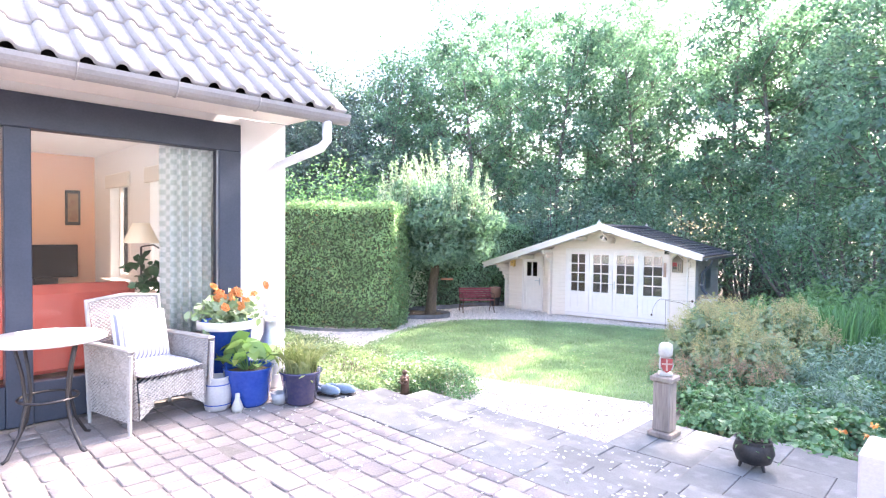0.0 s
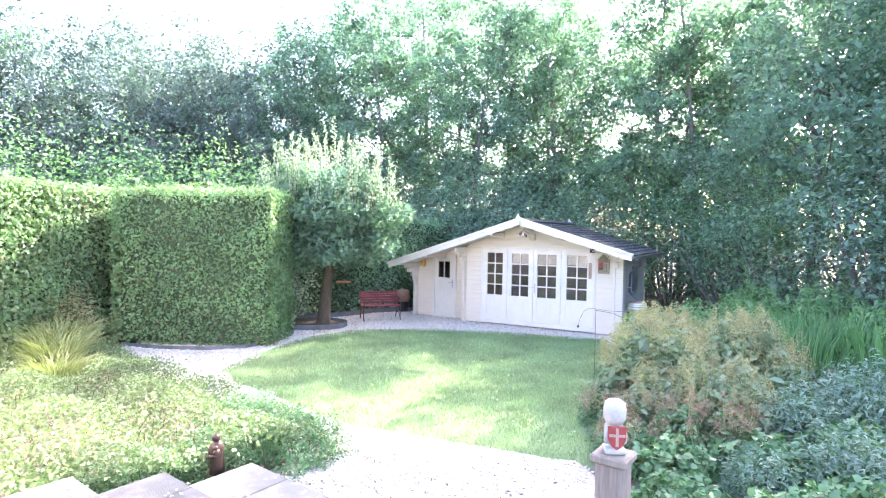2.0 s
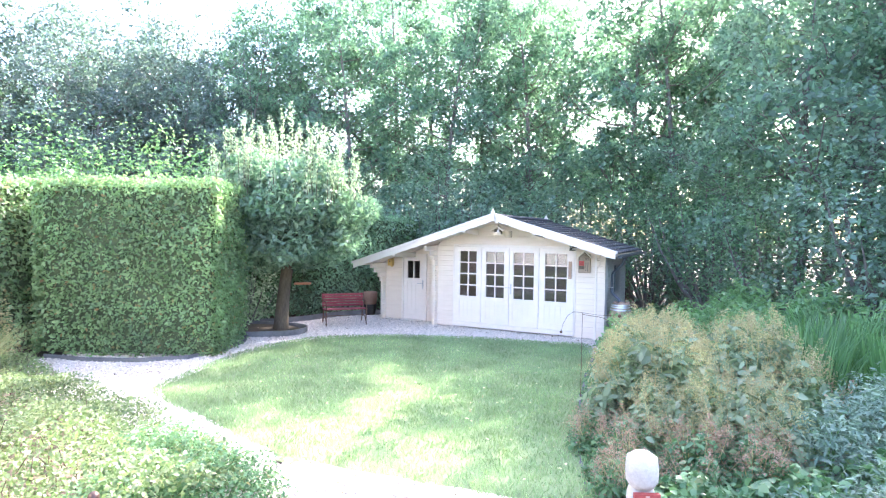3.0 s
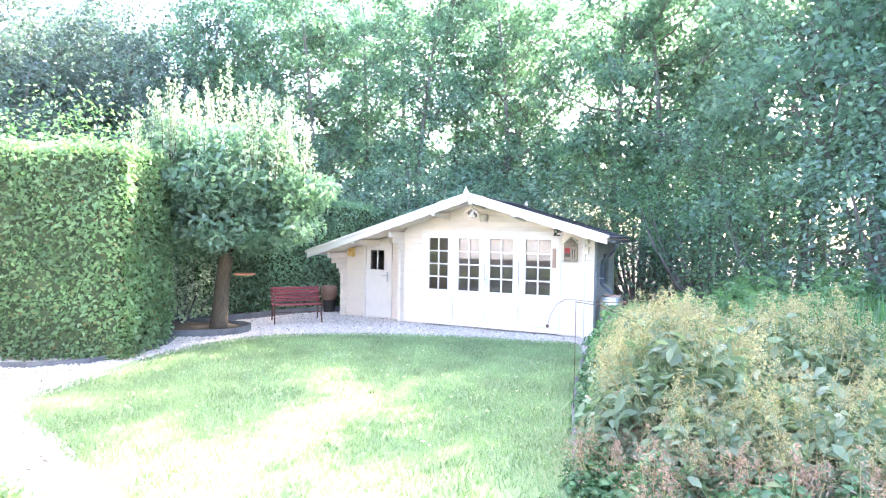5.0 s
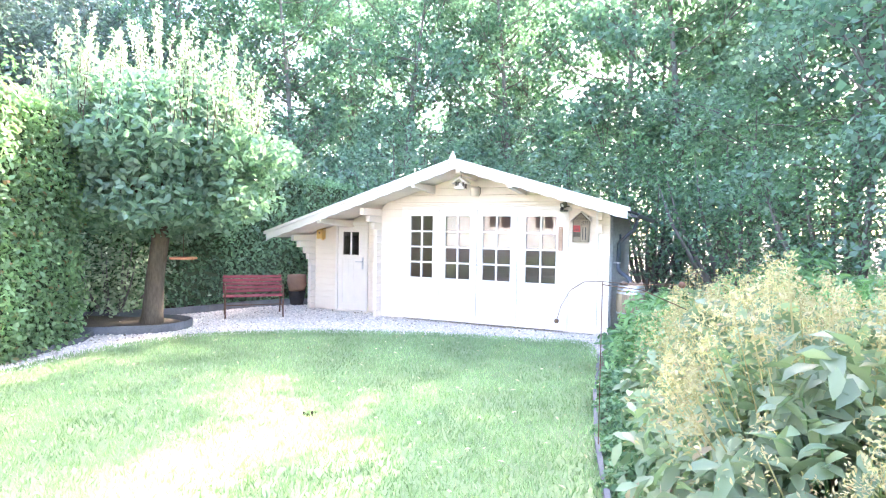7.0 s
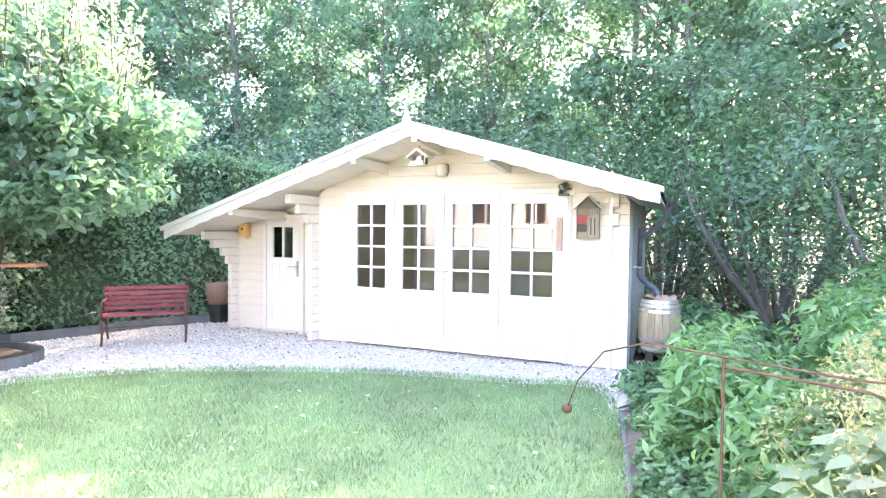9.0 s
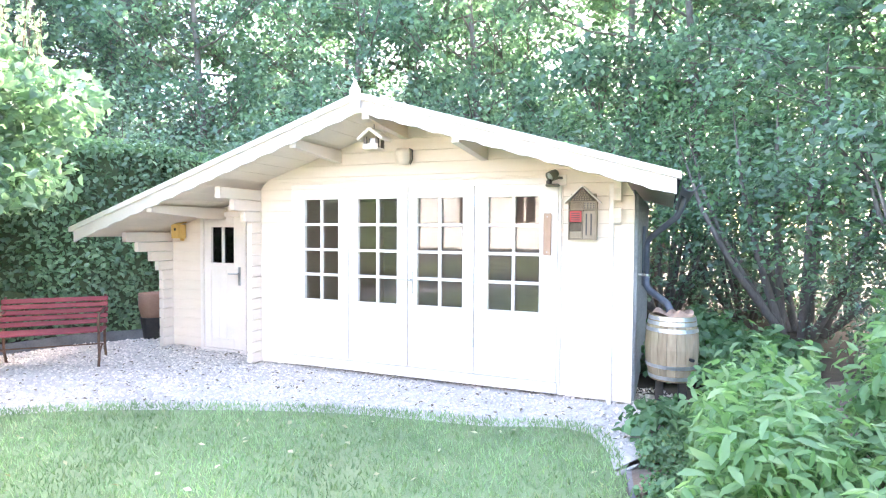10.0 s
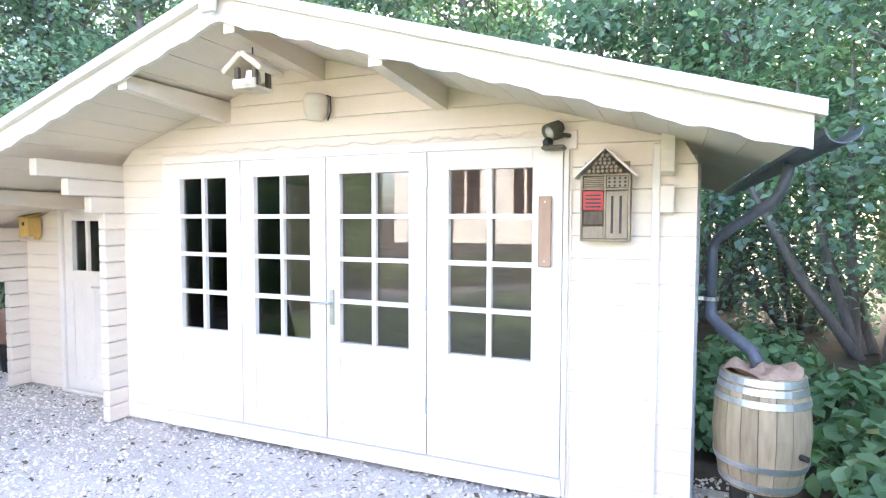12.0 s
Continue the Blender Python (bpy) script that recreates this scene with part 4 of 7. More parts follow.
# ---- hedges ----
def hedge(name, line, thick, height, label, material, density, size, z0=0.0):
    """A clipped hedge along plan points: dark core and a skin of leaves on both sides, ends and top."""
    h = thing(name, Matrix(), label, "hedge")
    line = np.array(line, float)
    pts, outs, core = [], [], bmesh.new()
    for a, b in zip(line, line[1:]):
        d = b - a
        ln = np.linalg.norm(d)
        d /= ln
        nn = np.array([-d[1], d[0]])
        for sgn in (1, -1):
            k = int(ln * height * density)
            s, zz = rng.uniform(-thick / 2, ln + thick / 2, k), rng.uniform(0.03, height, k)
            wave = 0.05 * np.sin(s * 2.1 + zz * 1.7) + rng.normal(size=k) * 0.045
            off = thick / 2 + wave - 0.05 * np.clip(zz - height + 0.25, 0, 1)
            pts.append(np.column_stack([a[0] + d[0] * s + nn[0] * off * sgn, a[1] + d[1] * s + nn[1] * off * sgn, zz + z0]))
            outs.append(np.tile([nn[0] * sgn, nn[1] * sgn, 0.3], (k, 1)))
        for end, sgn in ((a, -1), (b, 1)):
            k = int(thick * height * density)
            s, zz = rng.uniform(-thick / 2, thick / 2, k), rng.uniform(0.03, height, k)
            off = (thick / 2 + rng.normal(size=k) * 0.045) * sgn
            pts.append(np.column_stack([end[0] + d[0] * off + nn[0] * s, end[1] + d[1] * off + nn[1] * s, zz + z0]))
            outs.append(np.tile([d[0] * sgn, d[1] * sgn, 0.3], (k, 1)))
        k = int(ln * thick * density * 1.1)
        s, w = rng.uniform(-thick / 2, ln + thick / 2, k), rng.uniform(-thick / 2, thick / 2, k)
        pts.append(np.column_stack([a[0] + d[0] * s + nn[0] * w, a[1] + d[1] * s + nn[1] * w, height + z0 + rng.normal(size=k) * 0.05]))
        outs.append(np.tile([0, 0, 1.0], (k, 1)))
        e = thick / 2 - 0.1
        p, q = a - d * e, b + d * e
        # Solid box in a dark colour stands in for shade between the twigs.
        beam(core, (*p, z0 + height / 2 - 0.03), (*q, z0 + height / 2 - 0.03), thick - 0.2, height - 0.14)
    part("twig_core", core, CORE, h, "dark core coloured as the shaded twigs inside")
    part("foliage", leaves(name, np.concatenate(pts), size, material, 0.62, 0.2, 0.14, np.concatenate(outs) * 0.75, 0.5, True), None, h)
    return h


hedge("hedge", [(-4.7, 11.95), (-3.05, 11.75)], 1.45, 3.03, "tall clipped hornbeam hedge block in sun and shade", HEDGE, 1300, 0.072)
hedge("hedge", [(-6.1, 13.0), (-7.0, 10.5), (-7.9, 7.6)], 1.1, 3.03, "tall clipped hornbeam hedge in sunlight", HEDGE, 950, 0.08)
hedge("hedge", [(-3.8, 15.3), (-0.35, 16.75)], 0.9, 2.62, "glossy dark green beech hedge behind the bench", IVY, 760, 0.085)
hedge("hedge", [(0.0, 17.1), (1.3, 19.6)], 0.9, 2.62, "glossy dark green beech hedge beside the cabin", IVY, 520, 0.085)


# ---- trees ----
def limb_path(a, b, bend, n=4):
    a, b = np.array(a, float), np.array(b, float)
    return [a + (b - a) * t + bend * math.sin(math.pi * t) for t in np.linspace(0, 1, n)]


def tree_parts(height, spread, first, seed, leaf, count, trunk_r, clumps, top_thin=0.6):
    """Trunk with limbs, and a crown of leaf clumps about the limbs' ends."""
    r = np.random.default_rng(seed)
    bm = bmesh.new()
    lean = r.normal(size=2) * 0.35
    spine = [np.array([lean[0] * t * t, lean[1] * t * t, height * 0.93 * t]) for t in np.linspace(0, 1, 9)]
    tube(bm, spine, [max(0.02, trunk_r * (1 - 0.92 * t) * (1.35 if t == 0 else 1)) for t in np.linspace(0, 1, 9)], 8)
    ends = []
    for i in range(clumps):
        t = first + (1 - first) * (i + r.uniform(0, 1)) / clumps
        root = np.array([lean[0] * t * t, lean[1] * t * t, height * 0.93 * t])
        az = i * 2.4 + r.uniform(-0.5, 0.5)
        reach = spread * (0.45 + 0.75 * math.sin(math.pi * min(1, (t - first) / (1 - first) * 0.75 + 0.22))) * r.uniform(0.45, 1.1)
        tip = root + np.array([math.cos(az) * reach, math.sin(az) * reach, height * r.uniform(0.02, 0.13)])
        path = limb_path(root, tip, np.array([0, 0, -0.12 * reach]))
        rad = trunk_r * (1 - 0.85 * t) * 0.42
        tube(bm, path, [rad, rad * 0.75, rad * 0.5, 0.012], 5, False)
        ends += [(tip, 0.85), (np.array(path[2]), 0.65)]
        for k in range(4):
            twig = tip + np.array([r.normal() * 0.6, r.normal() * 0.6, r.uniform(-0.3, 0.7)]) * spread * 0.38
            tube(bm, [tuple(path[2]), tuple((tip + twig) / 2 + np.array([0, 0, 0.06])), tuple(twig)], [rad * 0.4, rad * 0.28, 0.008], 4, False)
            ends.append((twig, r.uniform(0.45, 0.75)))
    per = count // len(ends)
    pts = []
    for e, k in ends:
        q = r.normal(size=(int(per * (0.5 + r.uniform(0, 1))), 3)) * np.array([0.38, 0.38, 0.3]) * k * (0.35 + spread * 0.22)
        pts.append(e + q)
    return mesh_of("trunk", bm, WOODBARK, True), np.concatenate(pts), r


def make_tree(name, label, material, height, spread, first, seed, leaf, count, trunk_r, clumps):
    tm, pts, r = tree_parts(height, spread, first, seed, leaf, count, trunk_r, clumps)
    th = thing(name, Matrix(), label, "tree", "trees behind the garden")
    part("trunk", tm, None, th)
    part("crown", leaves("crown", pts, leaf, material, 0.65, 0.5, 0.12, None, 0.4), None, th)
    return th


def make_bush(name, label, category, material, height, width, seed, leaf, count, stems=9, group="", fine=False, bare=0.02):
    """A many-stemmed bush: bent stems from the ground, leaf clumps over an uneven dome."""
    r = np.random.default_rng(seed)
    bm = bmesh.new()
    pts = []
    for i in range(stems):
        az, reach = i * 2.4 + r.uniform(-0.4, 0.4), width / 2 * math.sqrt((i + 0.5) / stems)
        tip = np.array([math.cos(az) * reach, math.sin(az) * reach, height * r.uniform(0.72, 1.0) * (1 - 0.45 * (reach / (width / 2)) ** 2)])
        path = limb_path((math.cos(az) * 0.12 * width / 2, math.sin(az) * 0.12 * width / 2, -0.03), tip, np.array([math.cos(az), math.sin(az), 0]) * reach * 0.12)
        tube(bm, path, [0.012 * height + 0.006, 0.009 * height + 0.005, 0.006 * height + 0.004, 0.004], 5, False)
        for q, k in ((path[3], 1.0), (path[2], 1.0), (path[1] * np.array([1.25, 1.25, 0.9]), 0.8)):
            m = int(count / stems / 3 * r.uniform(0.7, 1.3))
            pts.append(np.array(q) + r.normal(size=(m, 3)) * np.array([0.17 * width, 0.17 * width, 0.13 * height]) * k)
    pts = np.concatenate(pts)
    pts = pts[pts[:, 2] > (bare + 0.1 * np.sin(pts[:, 0] * 2.1) * (bare > 0.1)) * height]
    th = thing(name, Matrix(), label, category, group)
    part("woody_base", mesh_of("woody_base", bm, WOODBARK, True), None, th)
    out = unit(pts * np.array([1, 1, 0.6])) * 0.5
    part("foliage", leaves("foliage", pts, leaf, material, 0.62, 0.6, 0.12, out, 0.5, fine), None, th)
    return th


def put(proto, x, y, rz, s=1.0, used=set()):
    """Places a prototype the first time, and copies of it from then on."""
    m = pose(x, y, float(zg(x, y)) - 0.04, 0, 0, rz) @ Matrix.Scale(s, 4)
    if proto.name not in used:
        used.add(proto.name)
        proto.matrix_world = m
        return proto
    c = copy_thing(proto, m)
    c.matrix_basis = m
    return c


alder = make_tree("tree", "tall slender alder with a dark green open crown", TREE_A, 12.5, 2.3, 0.16, 3, 0.14, 12500, 0.13, 36)
maple = make_tree("tree", "broad leafy maple with a mid-green crown", TREE_B, 11.0, 3.0, 0.14, 5, 0.146, 12500, 0.15, 38)
willow = make_tree("tree", "grey-green willow, leaves paled for haze, with many upright limbs", TREE_C, 10.0, 2.6, 0.14, 9, 0.138, 12500, 0.12, 34)
big_bush = make_bush("bush", "dense dark green woodland bush", "bush", BUSH_L, 3.6, 3.6, 21, 0.115, 8500, 14, "bushes under the trees")
hazel = make_bush("bush", "tall hazel bush with arching bare stems below", "bush", TREE_C, 5.0, 4.0, 23, 0.115, 9500, 20, "bushes under the trees", bare=0.2)

beech = make_tree("tree", "beech with leaves darkened as shade and a dense rounded crown", TREE_D, 9.5, 3.1, 0.12, 15, 0.148, 13000, 0.17, 40)
NUT = leaf_mat("hazel_leaves", (0.11, 0.205, 0.135), (0.27, 0.42, 0.27), 0.36, 0.55)
near_hazel = make_bush("bush", "tall green hazel with bare brown stems over shaded soil", "bush", NUT, 5.0, 4.2, 27, 0.1, 9000, 14, "bushes under the trees", True, 0.24)
r0 = np.random.default_rng(11)
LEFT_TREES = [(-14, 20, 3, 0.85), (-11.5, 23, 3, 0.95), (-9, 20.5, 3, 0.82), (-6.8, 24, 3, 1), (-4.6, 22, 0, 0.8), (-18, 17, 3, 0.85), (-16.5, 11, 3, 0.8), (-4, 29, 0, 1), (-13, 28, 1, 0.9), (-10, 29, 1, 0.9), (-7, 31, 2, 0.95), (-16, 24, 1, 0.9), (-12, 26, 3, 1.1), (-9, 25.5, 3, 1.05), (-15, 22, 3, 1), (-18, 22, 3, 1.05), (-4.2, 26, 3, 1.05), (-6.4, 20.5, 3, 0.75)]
BACK_TREES = [(-2.6, 25, 1, 1.02), (-0.6, 22.5, 0, 1.0), (1.2, 26.5, 1, 1.2), (2.8, 22.5, 0, 0.98), (4.6, 25, 2, 1.15), (6.2, 22, 0, 1.05), (8, 24.5, 1, 1.05), (8.5, 28, 0, 1.2), (0.5, 33, 0, 1.25), (7.2, 27, 1, 1.1)]
# Some have tall unseen tops, set to cast shade on terrace and steps.
RIGHT_TREES = [(9.4, 20.5, 0, 1.15), (11.5, 22.5, 1, 0.98), (10.1, 18.6, 0, 1.1), (15.6, 18.6, 2, 1.4), (13.8, 14.6, 0, 1.38), (16.5, 15.5, 0, 1.35), (12.8, 10.8, 2, 1), (16, 10, 1, 1.05), (13, 6.8, 2, 1), (17, 6, 0, 1.1), (14, 2.5, 1, 1), (17, 22, 1, 1.2), (14.5, 27, 1, 1.25), (11.4, 12.6, 0, 1.32), (14.8, 12.2, 1, 1.0), (12.7, 9.0, 1, 0.95), (13.2, 21, 1, 0.95), (3, 29, 1, 1.3), (10.5, 13.6, 2, 0.88), (12.3, 17.0, 2, 0.88)]
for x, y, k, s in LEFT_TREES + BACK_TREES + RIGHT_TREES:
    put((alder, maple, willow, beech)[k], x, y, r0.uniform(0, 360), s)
BUSH_SPOTS = [(-9.5, 17.5, 0, .9), (-6.6, 17.0, 1, .72), (-3.8, 18.6, 0, .95), (-1.2, 19.2, 1, .8), (1.6, 21.0, 0, 1.1), (4.2, 20.0, 0, 1.1), (6.6, 18.8, 0, 1.15), (8.9, 17.9, 2, .9), (9.5, 15.2, 2, 1.0), (9.8, 12.8, 2, .85),
              (10.2, 10.4, 1, 1.0), (10.2, 8.0, 0, 1.1), (10.6, 5.4, 1, .95), (11.2, 2.6, 0, 1.1), (12.2, 0.2, 1, 1.0), (7.9, 19.8, 2, .95), (5.2, 22.0, 1, 1.0), (2.6, 20.0, 1, .95), (9.9, 16.9, 0, 0.9), (9.3, 13.2, 0, 0.5), (-12.5, 17, 1, .8)]
for x, y, k, s in BUSH_SPOTS:
    put((big_bush, hazel, near_hazel)[k], x, y, r0.uniform(0, 360), s)


# ---- the clipped fruit tree ----
def fruit_tree():
    th = thing("apple_tree", pose(-1.72, 13.38, 0), "clipped apple tree with pale upright shoots on a bare trunk", "tree")
    bm = bmesh.new()
    tube(bm, [(0, 0, -0.05), (0.02, 0, 0.25), (0.06, 0, 0.8), (0.12, 0.02, 1.3), (0.14, 0.02, 1.62)], [0.19, 0.15, 0.13, 0.125, 0.14], 10)
    pts, r = [], np.random.default_rng(4)
    for i in range(13):
        az, el = i * 2.4, r.uniform(0.35, 1.2)
        reach = r.uniform(0.9, 1.45)
        tip = np.array([0.13 + math.cos(az) * reach * math.cos(el * 0.7), math.sin(az) * reach * math.cos(el * 0.7), 1.55 + reach * math.sin(el) * 1.15])
        tube(bm, limb_path((0.13, 0.02, 1.5), tip, np.array([0, 0, 0.1])), [0.06, 0.045, 0.03, 0.012], 6, False)
    part("trunk", bm, BARK, th, "", True)
    k = 21000
    u = unit(r.normal(size=(k, 3)))
    rad = r.uniform(0.25, 1, k) ** 0.45
    lump = 1 + 0.13 * np.sin(u[:, 0] * 7 + 1) * np.sin(u[:, 1] * 6) + 0.1 * np.sin(u[:, 2] * 9)
    c = np.column_stack([0.1 + u[:, 0] * 1.8 * rad * lump, u[:, 1] * 1.6 * rad * lump, 2.5 + u[:, 2] * 1.25 * rad * lump])
    c = c[c[:, 2] > 1.28]
    part("crown", leaves("crown", c, 0.125, APPLE, 0.6, 0.5, 0.14, u[:len(c)] * 0.3, 0.6, True), None, th)
    pts, al = [], []
    sb = bmesh.new()
    for i in range(120):
        a, q = r.uniform(0, 6.28), math.sqrt(r.uniform(0, 1)) * 1.7
        x, y = 0.1 + math.cos(a) * q, math.sin(a) * q * 0.9
        z0, ln = 2.5 + 1.1 * math.sqrt(max(0, 1 - (q / 1.8) ** 2)) - 0.15, r.uniform(0.5, 1.6) * (1.12 - q * 0.25)
        tip = np.array([x + r.normal() * 0.1, y + r.normal() * 0.1, z0 + ln])
        tube(sb, [(x, y, z0 - 0.2), tuple(tip)], [0.008, 0.003], 4, False)
        for t in np.linspace(0, 1, int(ln * 52)):
            pts.append(np.array([x, y, z0]) * (1 - t) + tip * t + r.normal(size=3) * (0.045 - 0.025 * t))
            al.append((r.normal(), r.normal(), 0.9))
    part("shoot", sb, BARK, th)
    part("shoot_leaves", leaves("shoot_leaves", np.array(pts), 0.078, SHOOT, 0.5, 0.2, 0.1, None, -0.3, True, np.array(al)), None, th, "pale green upright shoots, lightened as if sunlit")
    return th


fruit_tree()


# ---- planting beds ----
LEFT_BED = [(-2.35, 3.35), (-1.6, 3.9), (-1.05, 4.4), (-0.6, 4.75), (-0.95, 5.4), (-1.95, 6.65), (-3.1, 8.0), (-4.3, 9.45), (-4.9, 10.9), (-6.4, 12.0), (-6.6, 9), (-7.6, 6.5), (-6.5, 5.2), (-4.0, 4.6)]
RIGHT_BED = [(1.6, 3.9), (1.8, 4.75), (1.92, 5.3), (2.4, 6.8), (2.95, 8.1), (3.5, 9.6), (4.4, 11.3), (5.35, 11.75), (6.2, 12.6), (9.5, 13), (11, 9), (11, 2), (6.5, -1.5), (3.6, 0.2), (2.7, 1.7), (2.0, 3.2)]


def left_mound(x, y, f):
    return 0.0 + 0.28 * np.clip((6.0 - y) / 2.2, 0, 1) * np.clip(1.15 - f, 0, 1)


def right_mound(x, y, f):
    return 0.0 + 0.25 * np.clip((4.2 - y) / 2.0, 0, 1) * np.clip(3 * (1.05 - f), 0, 1)


tagged(part("flower_bed", sheet("flower_bed", LEFT_BED, (-3.4, 6.4), 0.016, BED, 12, left_mound)), "dark soil bed beside the terrace", "flower bed", kind="structure")
tagged(part("flower_bed", sheet("flower_bed", RIGHT_BED, (6.2, 6.0), 0.016, BED, 14, right_mound)), "dark soil bed along the lawn", "flower bed", kind="structure")
COVER = leaf_mat("cotoneaster_leaves", (0.13, 0.19, 0.09), (0.27, 0.33, 0.16), 0.5, 0.3, (0.42, 0.40, 0.22))
CRANES = leaf_mat("cranesbill_leaves", (0.09, 0.19, 0.09), (0.2, 0.34, 0.17), 0.45, 0.35, (0.28, 0.25, 0.10))
BLUEGR = leaf_mat("blue_green_leaves", (0.14, 0.225, 0.165), (0.28, 0.38, 0.29), 0.5, 0.3)
RODGER = leaf_mat("rodgersia_leaves", (0.19, 0.26, 0.15), (0.36, 0.43, 0.27), 0.4, 0.35, (0.5, 0.36, 0.26))
PLUME = leaf_mat("faded_plumes", (0.46, 0.37, 0.2), (0.64, 0.55, 0.34), 0.9, 0.4, (0.58, 0.38, 0.25))
FRESH = leaf_mat("fresh_green_leaves", (0.155, 0.285, 0.135), (0.32, 0.47, 0.24), 0.36, 0.5)
IRIS = leaf_mat("iris_blades", (0.09, 0.2, 0.08), (0.2, 0.36, 0.15), 0.4, 0.4)
STRAW = leaf_mat("straw_grass", (0.2, 0.24, 0.08), (0.42, 0.42, 0.2), 0.7, 0.35)


def cover_patch(poly, count, size, height, label, material, lumps, mound, seed):
    """Low shrubs grown together: leaves through a lumpy layer, with twigs beneath."""
    r = np.random.default_rng(seed)
    p = scatter(poly, count)
    hump = height * (0.55 + 0.25 * np.sin(p[:, 0] * lumps) * np.cos(p[:, 1] * lumps * 0.8 + 1) + 0.2 * np.sin(p[:, 0] * lumps * 2.3 + p[:, 1] * lumps * 1.9))
    z = zg(p[:, 0], p[:, 1]) + mound(p[:, 0], p[:, 1], np.full(len(p), 0.6)) + 0.03 + hump * r.uniform(0.25, 1, len(p)) ** 0.5 + r.normal(size=len(p)) * 0.025
    th = thing("ground_cover_shrub", Matrix(), label, "ground cover")
    o = part("foliage", leaves("foliage", np.column_stack([p, z]), size, material, 0.6, 0.7, 0.12), None, th)
    bm = bmesh.new()
    for x, y in p[:260]:
        b = float(zg(x, y))
        tube(bm, [(x, y, b), (x + r.normal() * 0.08, y + r.normal() * 0.08, b + height * 0.7)], [0.006, 0.003], 4, False)
    tw = part("twig_tuft", bm, BARK, th)
    tw["kind"] = "stuff"
    return th


cover_patch([(-2.3, 3.5), (-1.55, 4.0), (-1.0, 4.35), (-0.45, 4.7), (-0.75, 5.5), (-1.8, 6.8), (-2.9, 8.15), (-4.2, 9.5), (-5.2, 10.6), (-6.3, 9), (-7.3, 6.5), (-6.3, 5.3), (-4.0, 4.6)], 52000, 0.042, 0.38, "low sunlit cotoneaster shrubs with small yellow-green leaves", COVER, 2.2, left_mound, 3)


def mound_plant(name, label, category, material, width, height, count, leaf, seed, fine=True, aspect=0.6, group=""):
    """A rounded leafy perennial: thin stems and leaves over an uneven dome."""
    r = np.random.default_rng(seed)
    u = unit(r.normal(size=(count, 3)))
    u[:, 2] = np.abs(u[:, 2])
    rad = r.uniform(0.3, 1, count) ** 0.5 * (1 + 0.16 * np.sin(u[:, 0] * 8 + seed) * np.cos(u[:, 1] * 7))
    c = u * rad[:, None] * np.array([width / 2, width / 2, height])
    c[:, 2] += 0.04
    th = thing(name, Matrix(), label, category, group)
    bm = bmesh.new()
    for k in range(0, min(count, 400), 16):
        tube(bm, [(c[k, 0] * 0.2, c[k, 1] * 0.2, -0.03), (c[k, 0] * 0.6, c[k, 1] * 0.6, c[k, 2] * 0.6), tuple(c[k])], [0.006, 0.005, 0.003], 4, False)
    st = part("stem_tuft", bm, IRIS, th)
    part("foliage", leaves("foliage", c, leaf, material, aspect, 0.7, 0.1, u * 0.5, 0.5, fine), None, th)
    return th


def plume_top(th, width, height, n, seed, material=None, label="faded beige feathery flower heads"):
    """Feathery faded flower heads over a plant."""
    r = np.random.default_rng(seed)
    pts, al = [], []
    bm = bmesh.new()
    for i in range(n):
        a, q = r.uniform(0, 6.28), math.sqrt(r.uniform()) * width / 2
        x, y = math.cos(a) * q, math.sin(a) * q
        h = height * (1 - 0.35 * (q / (width / 2)) ** 2) * r.uniform(0.88, 1.12)
        tube(bm, [(x * 0.6, y * 0.6, height * 0.4), (x, y, h)], [0.004, 0.002], 4, False)
        k = 85
        t = r.uniform(0, 1, k)
        pts.append(np.column_stack([x + r.normal(size=k) * 0.07 * (1.1 - t), y + r.normal(size=k) * 0.07 * (1.1 - t), h - 0.14 + 0.24 * t]))
    part("flower_stalk", bm, PLUME, th)
    part("plume", leaves("plume", np.concatenate(pts), 0.024, material or PLUME, 0.35, 0.2, 0.1), None, th, label)


rodgersia = mound_plant("rodgersia", "large bronze-green perennial with faded feathery plumes", "garden plant", RODGER, 1.45, 1.04, 3300, 0.13, 5, aspect=0.48, group="plumed perennials")
plume_top(rodgersia, 1.3, 1.22, 72, 6)
ROSY = leaf_mat("faded_rosy_plumes", (0.36, 0.22, 0.16), (0.55, 0.38, 0.3), 0.9, 0.35)
astilbe = mound_plant("astilbe", "low plant with faded rosy-brown plumes at the bed's edge", "garden plant", CRANES, 0.7, 0.46, 900, 0.06, 25, group="low plumed plants")
plume_top(astilbe, 0.62, 0.56, 22, 26, ROSY, "faded rosy-brown flower heads")
cranesbill = mound_plant("cranesbill", "low green cranesbill mound at the bed's edge", "garden plant", CRANES, 0.95, 0.42, 1500, 0.065, 7, aspect=0.95, group="low perennials")
wormwood = mound_plant("wormwood", "silvery blue-green feathery perennial", "garden plant", BLUEGR, 0.95, 0.62, 2400, 0.06, 8, aspect=0.32, group="low perennials")
phlox = mound_plant("phlox", "fresh green leafy perennial clump", "garden plant", FRESH, 1.0, 1.0, 1600, 0.11, 9, aspect=0.36, group="tall perennials")
hosta = mound_plant("bergenia", "broad-leaved green perennial near the gravel", "garden plant", CRANES, 0.9, 0.36, 520, 0.105, 10, aspect=0.8, group="low perennials")
rb = np.random.default_rng(17)
for x, y, s in ((3.05, 6.0, .95), (3.55, 7.0, 1.0), (4.15, 6.2, 1.0), (4.0, 7.9, .98), (4.75, 7.2, .95), (3.3, 5.15, .72), (2.85, 5.4, .62), (4.6, 8.7, .85)):
    put(rodgersia, x, y, rb.uniform(0, 360), s)
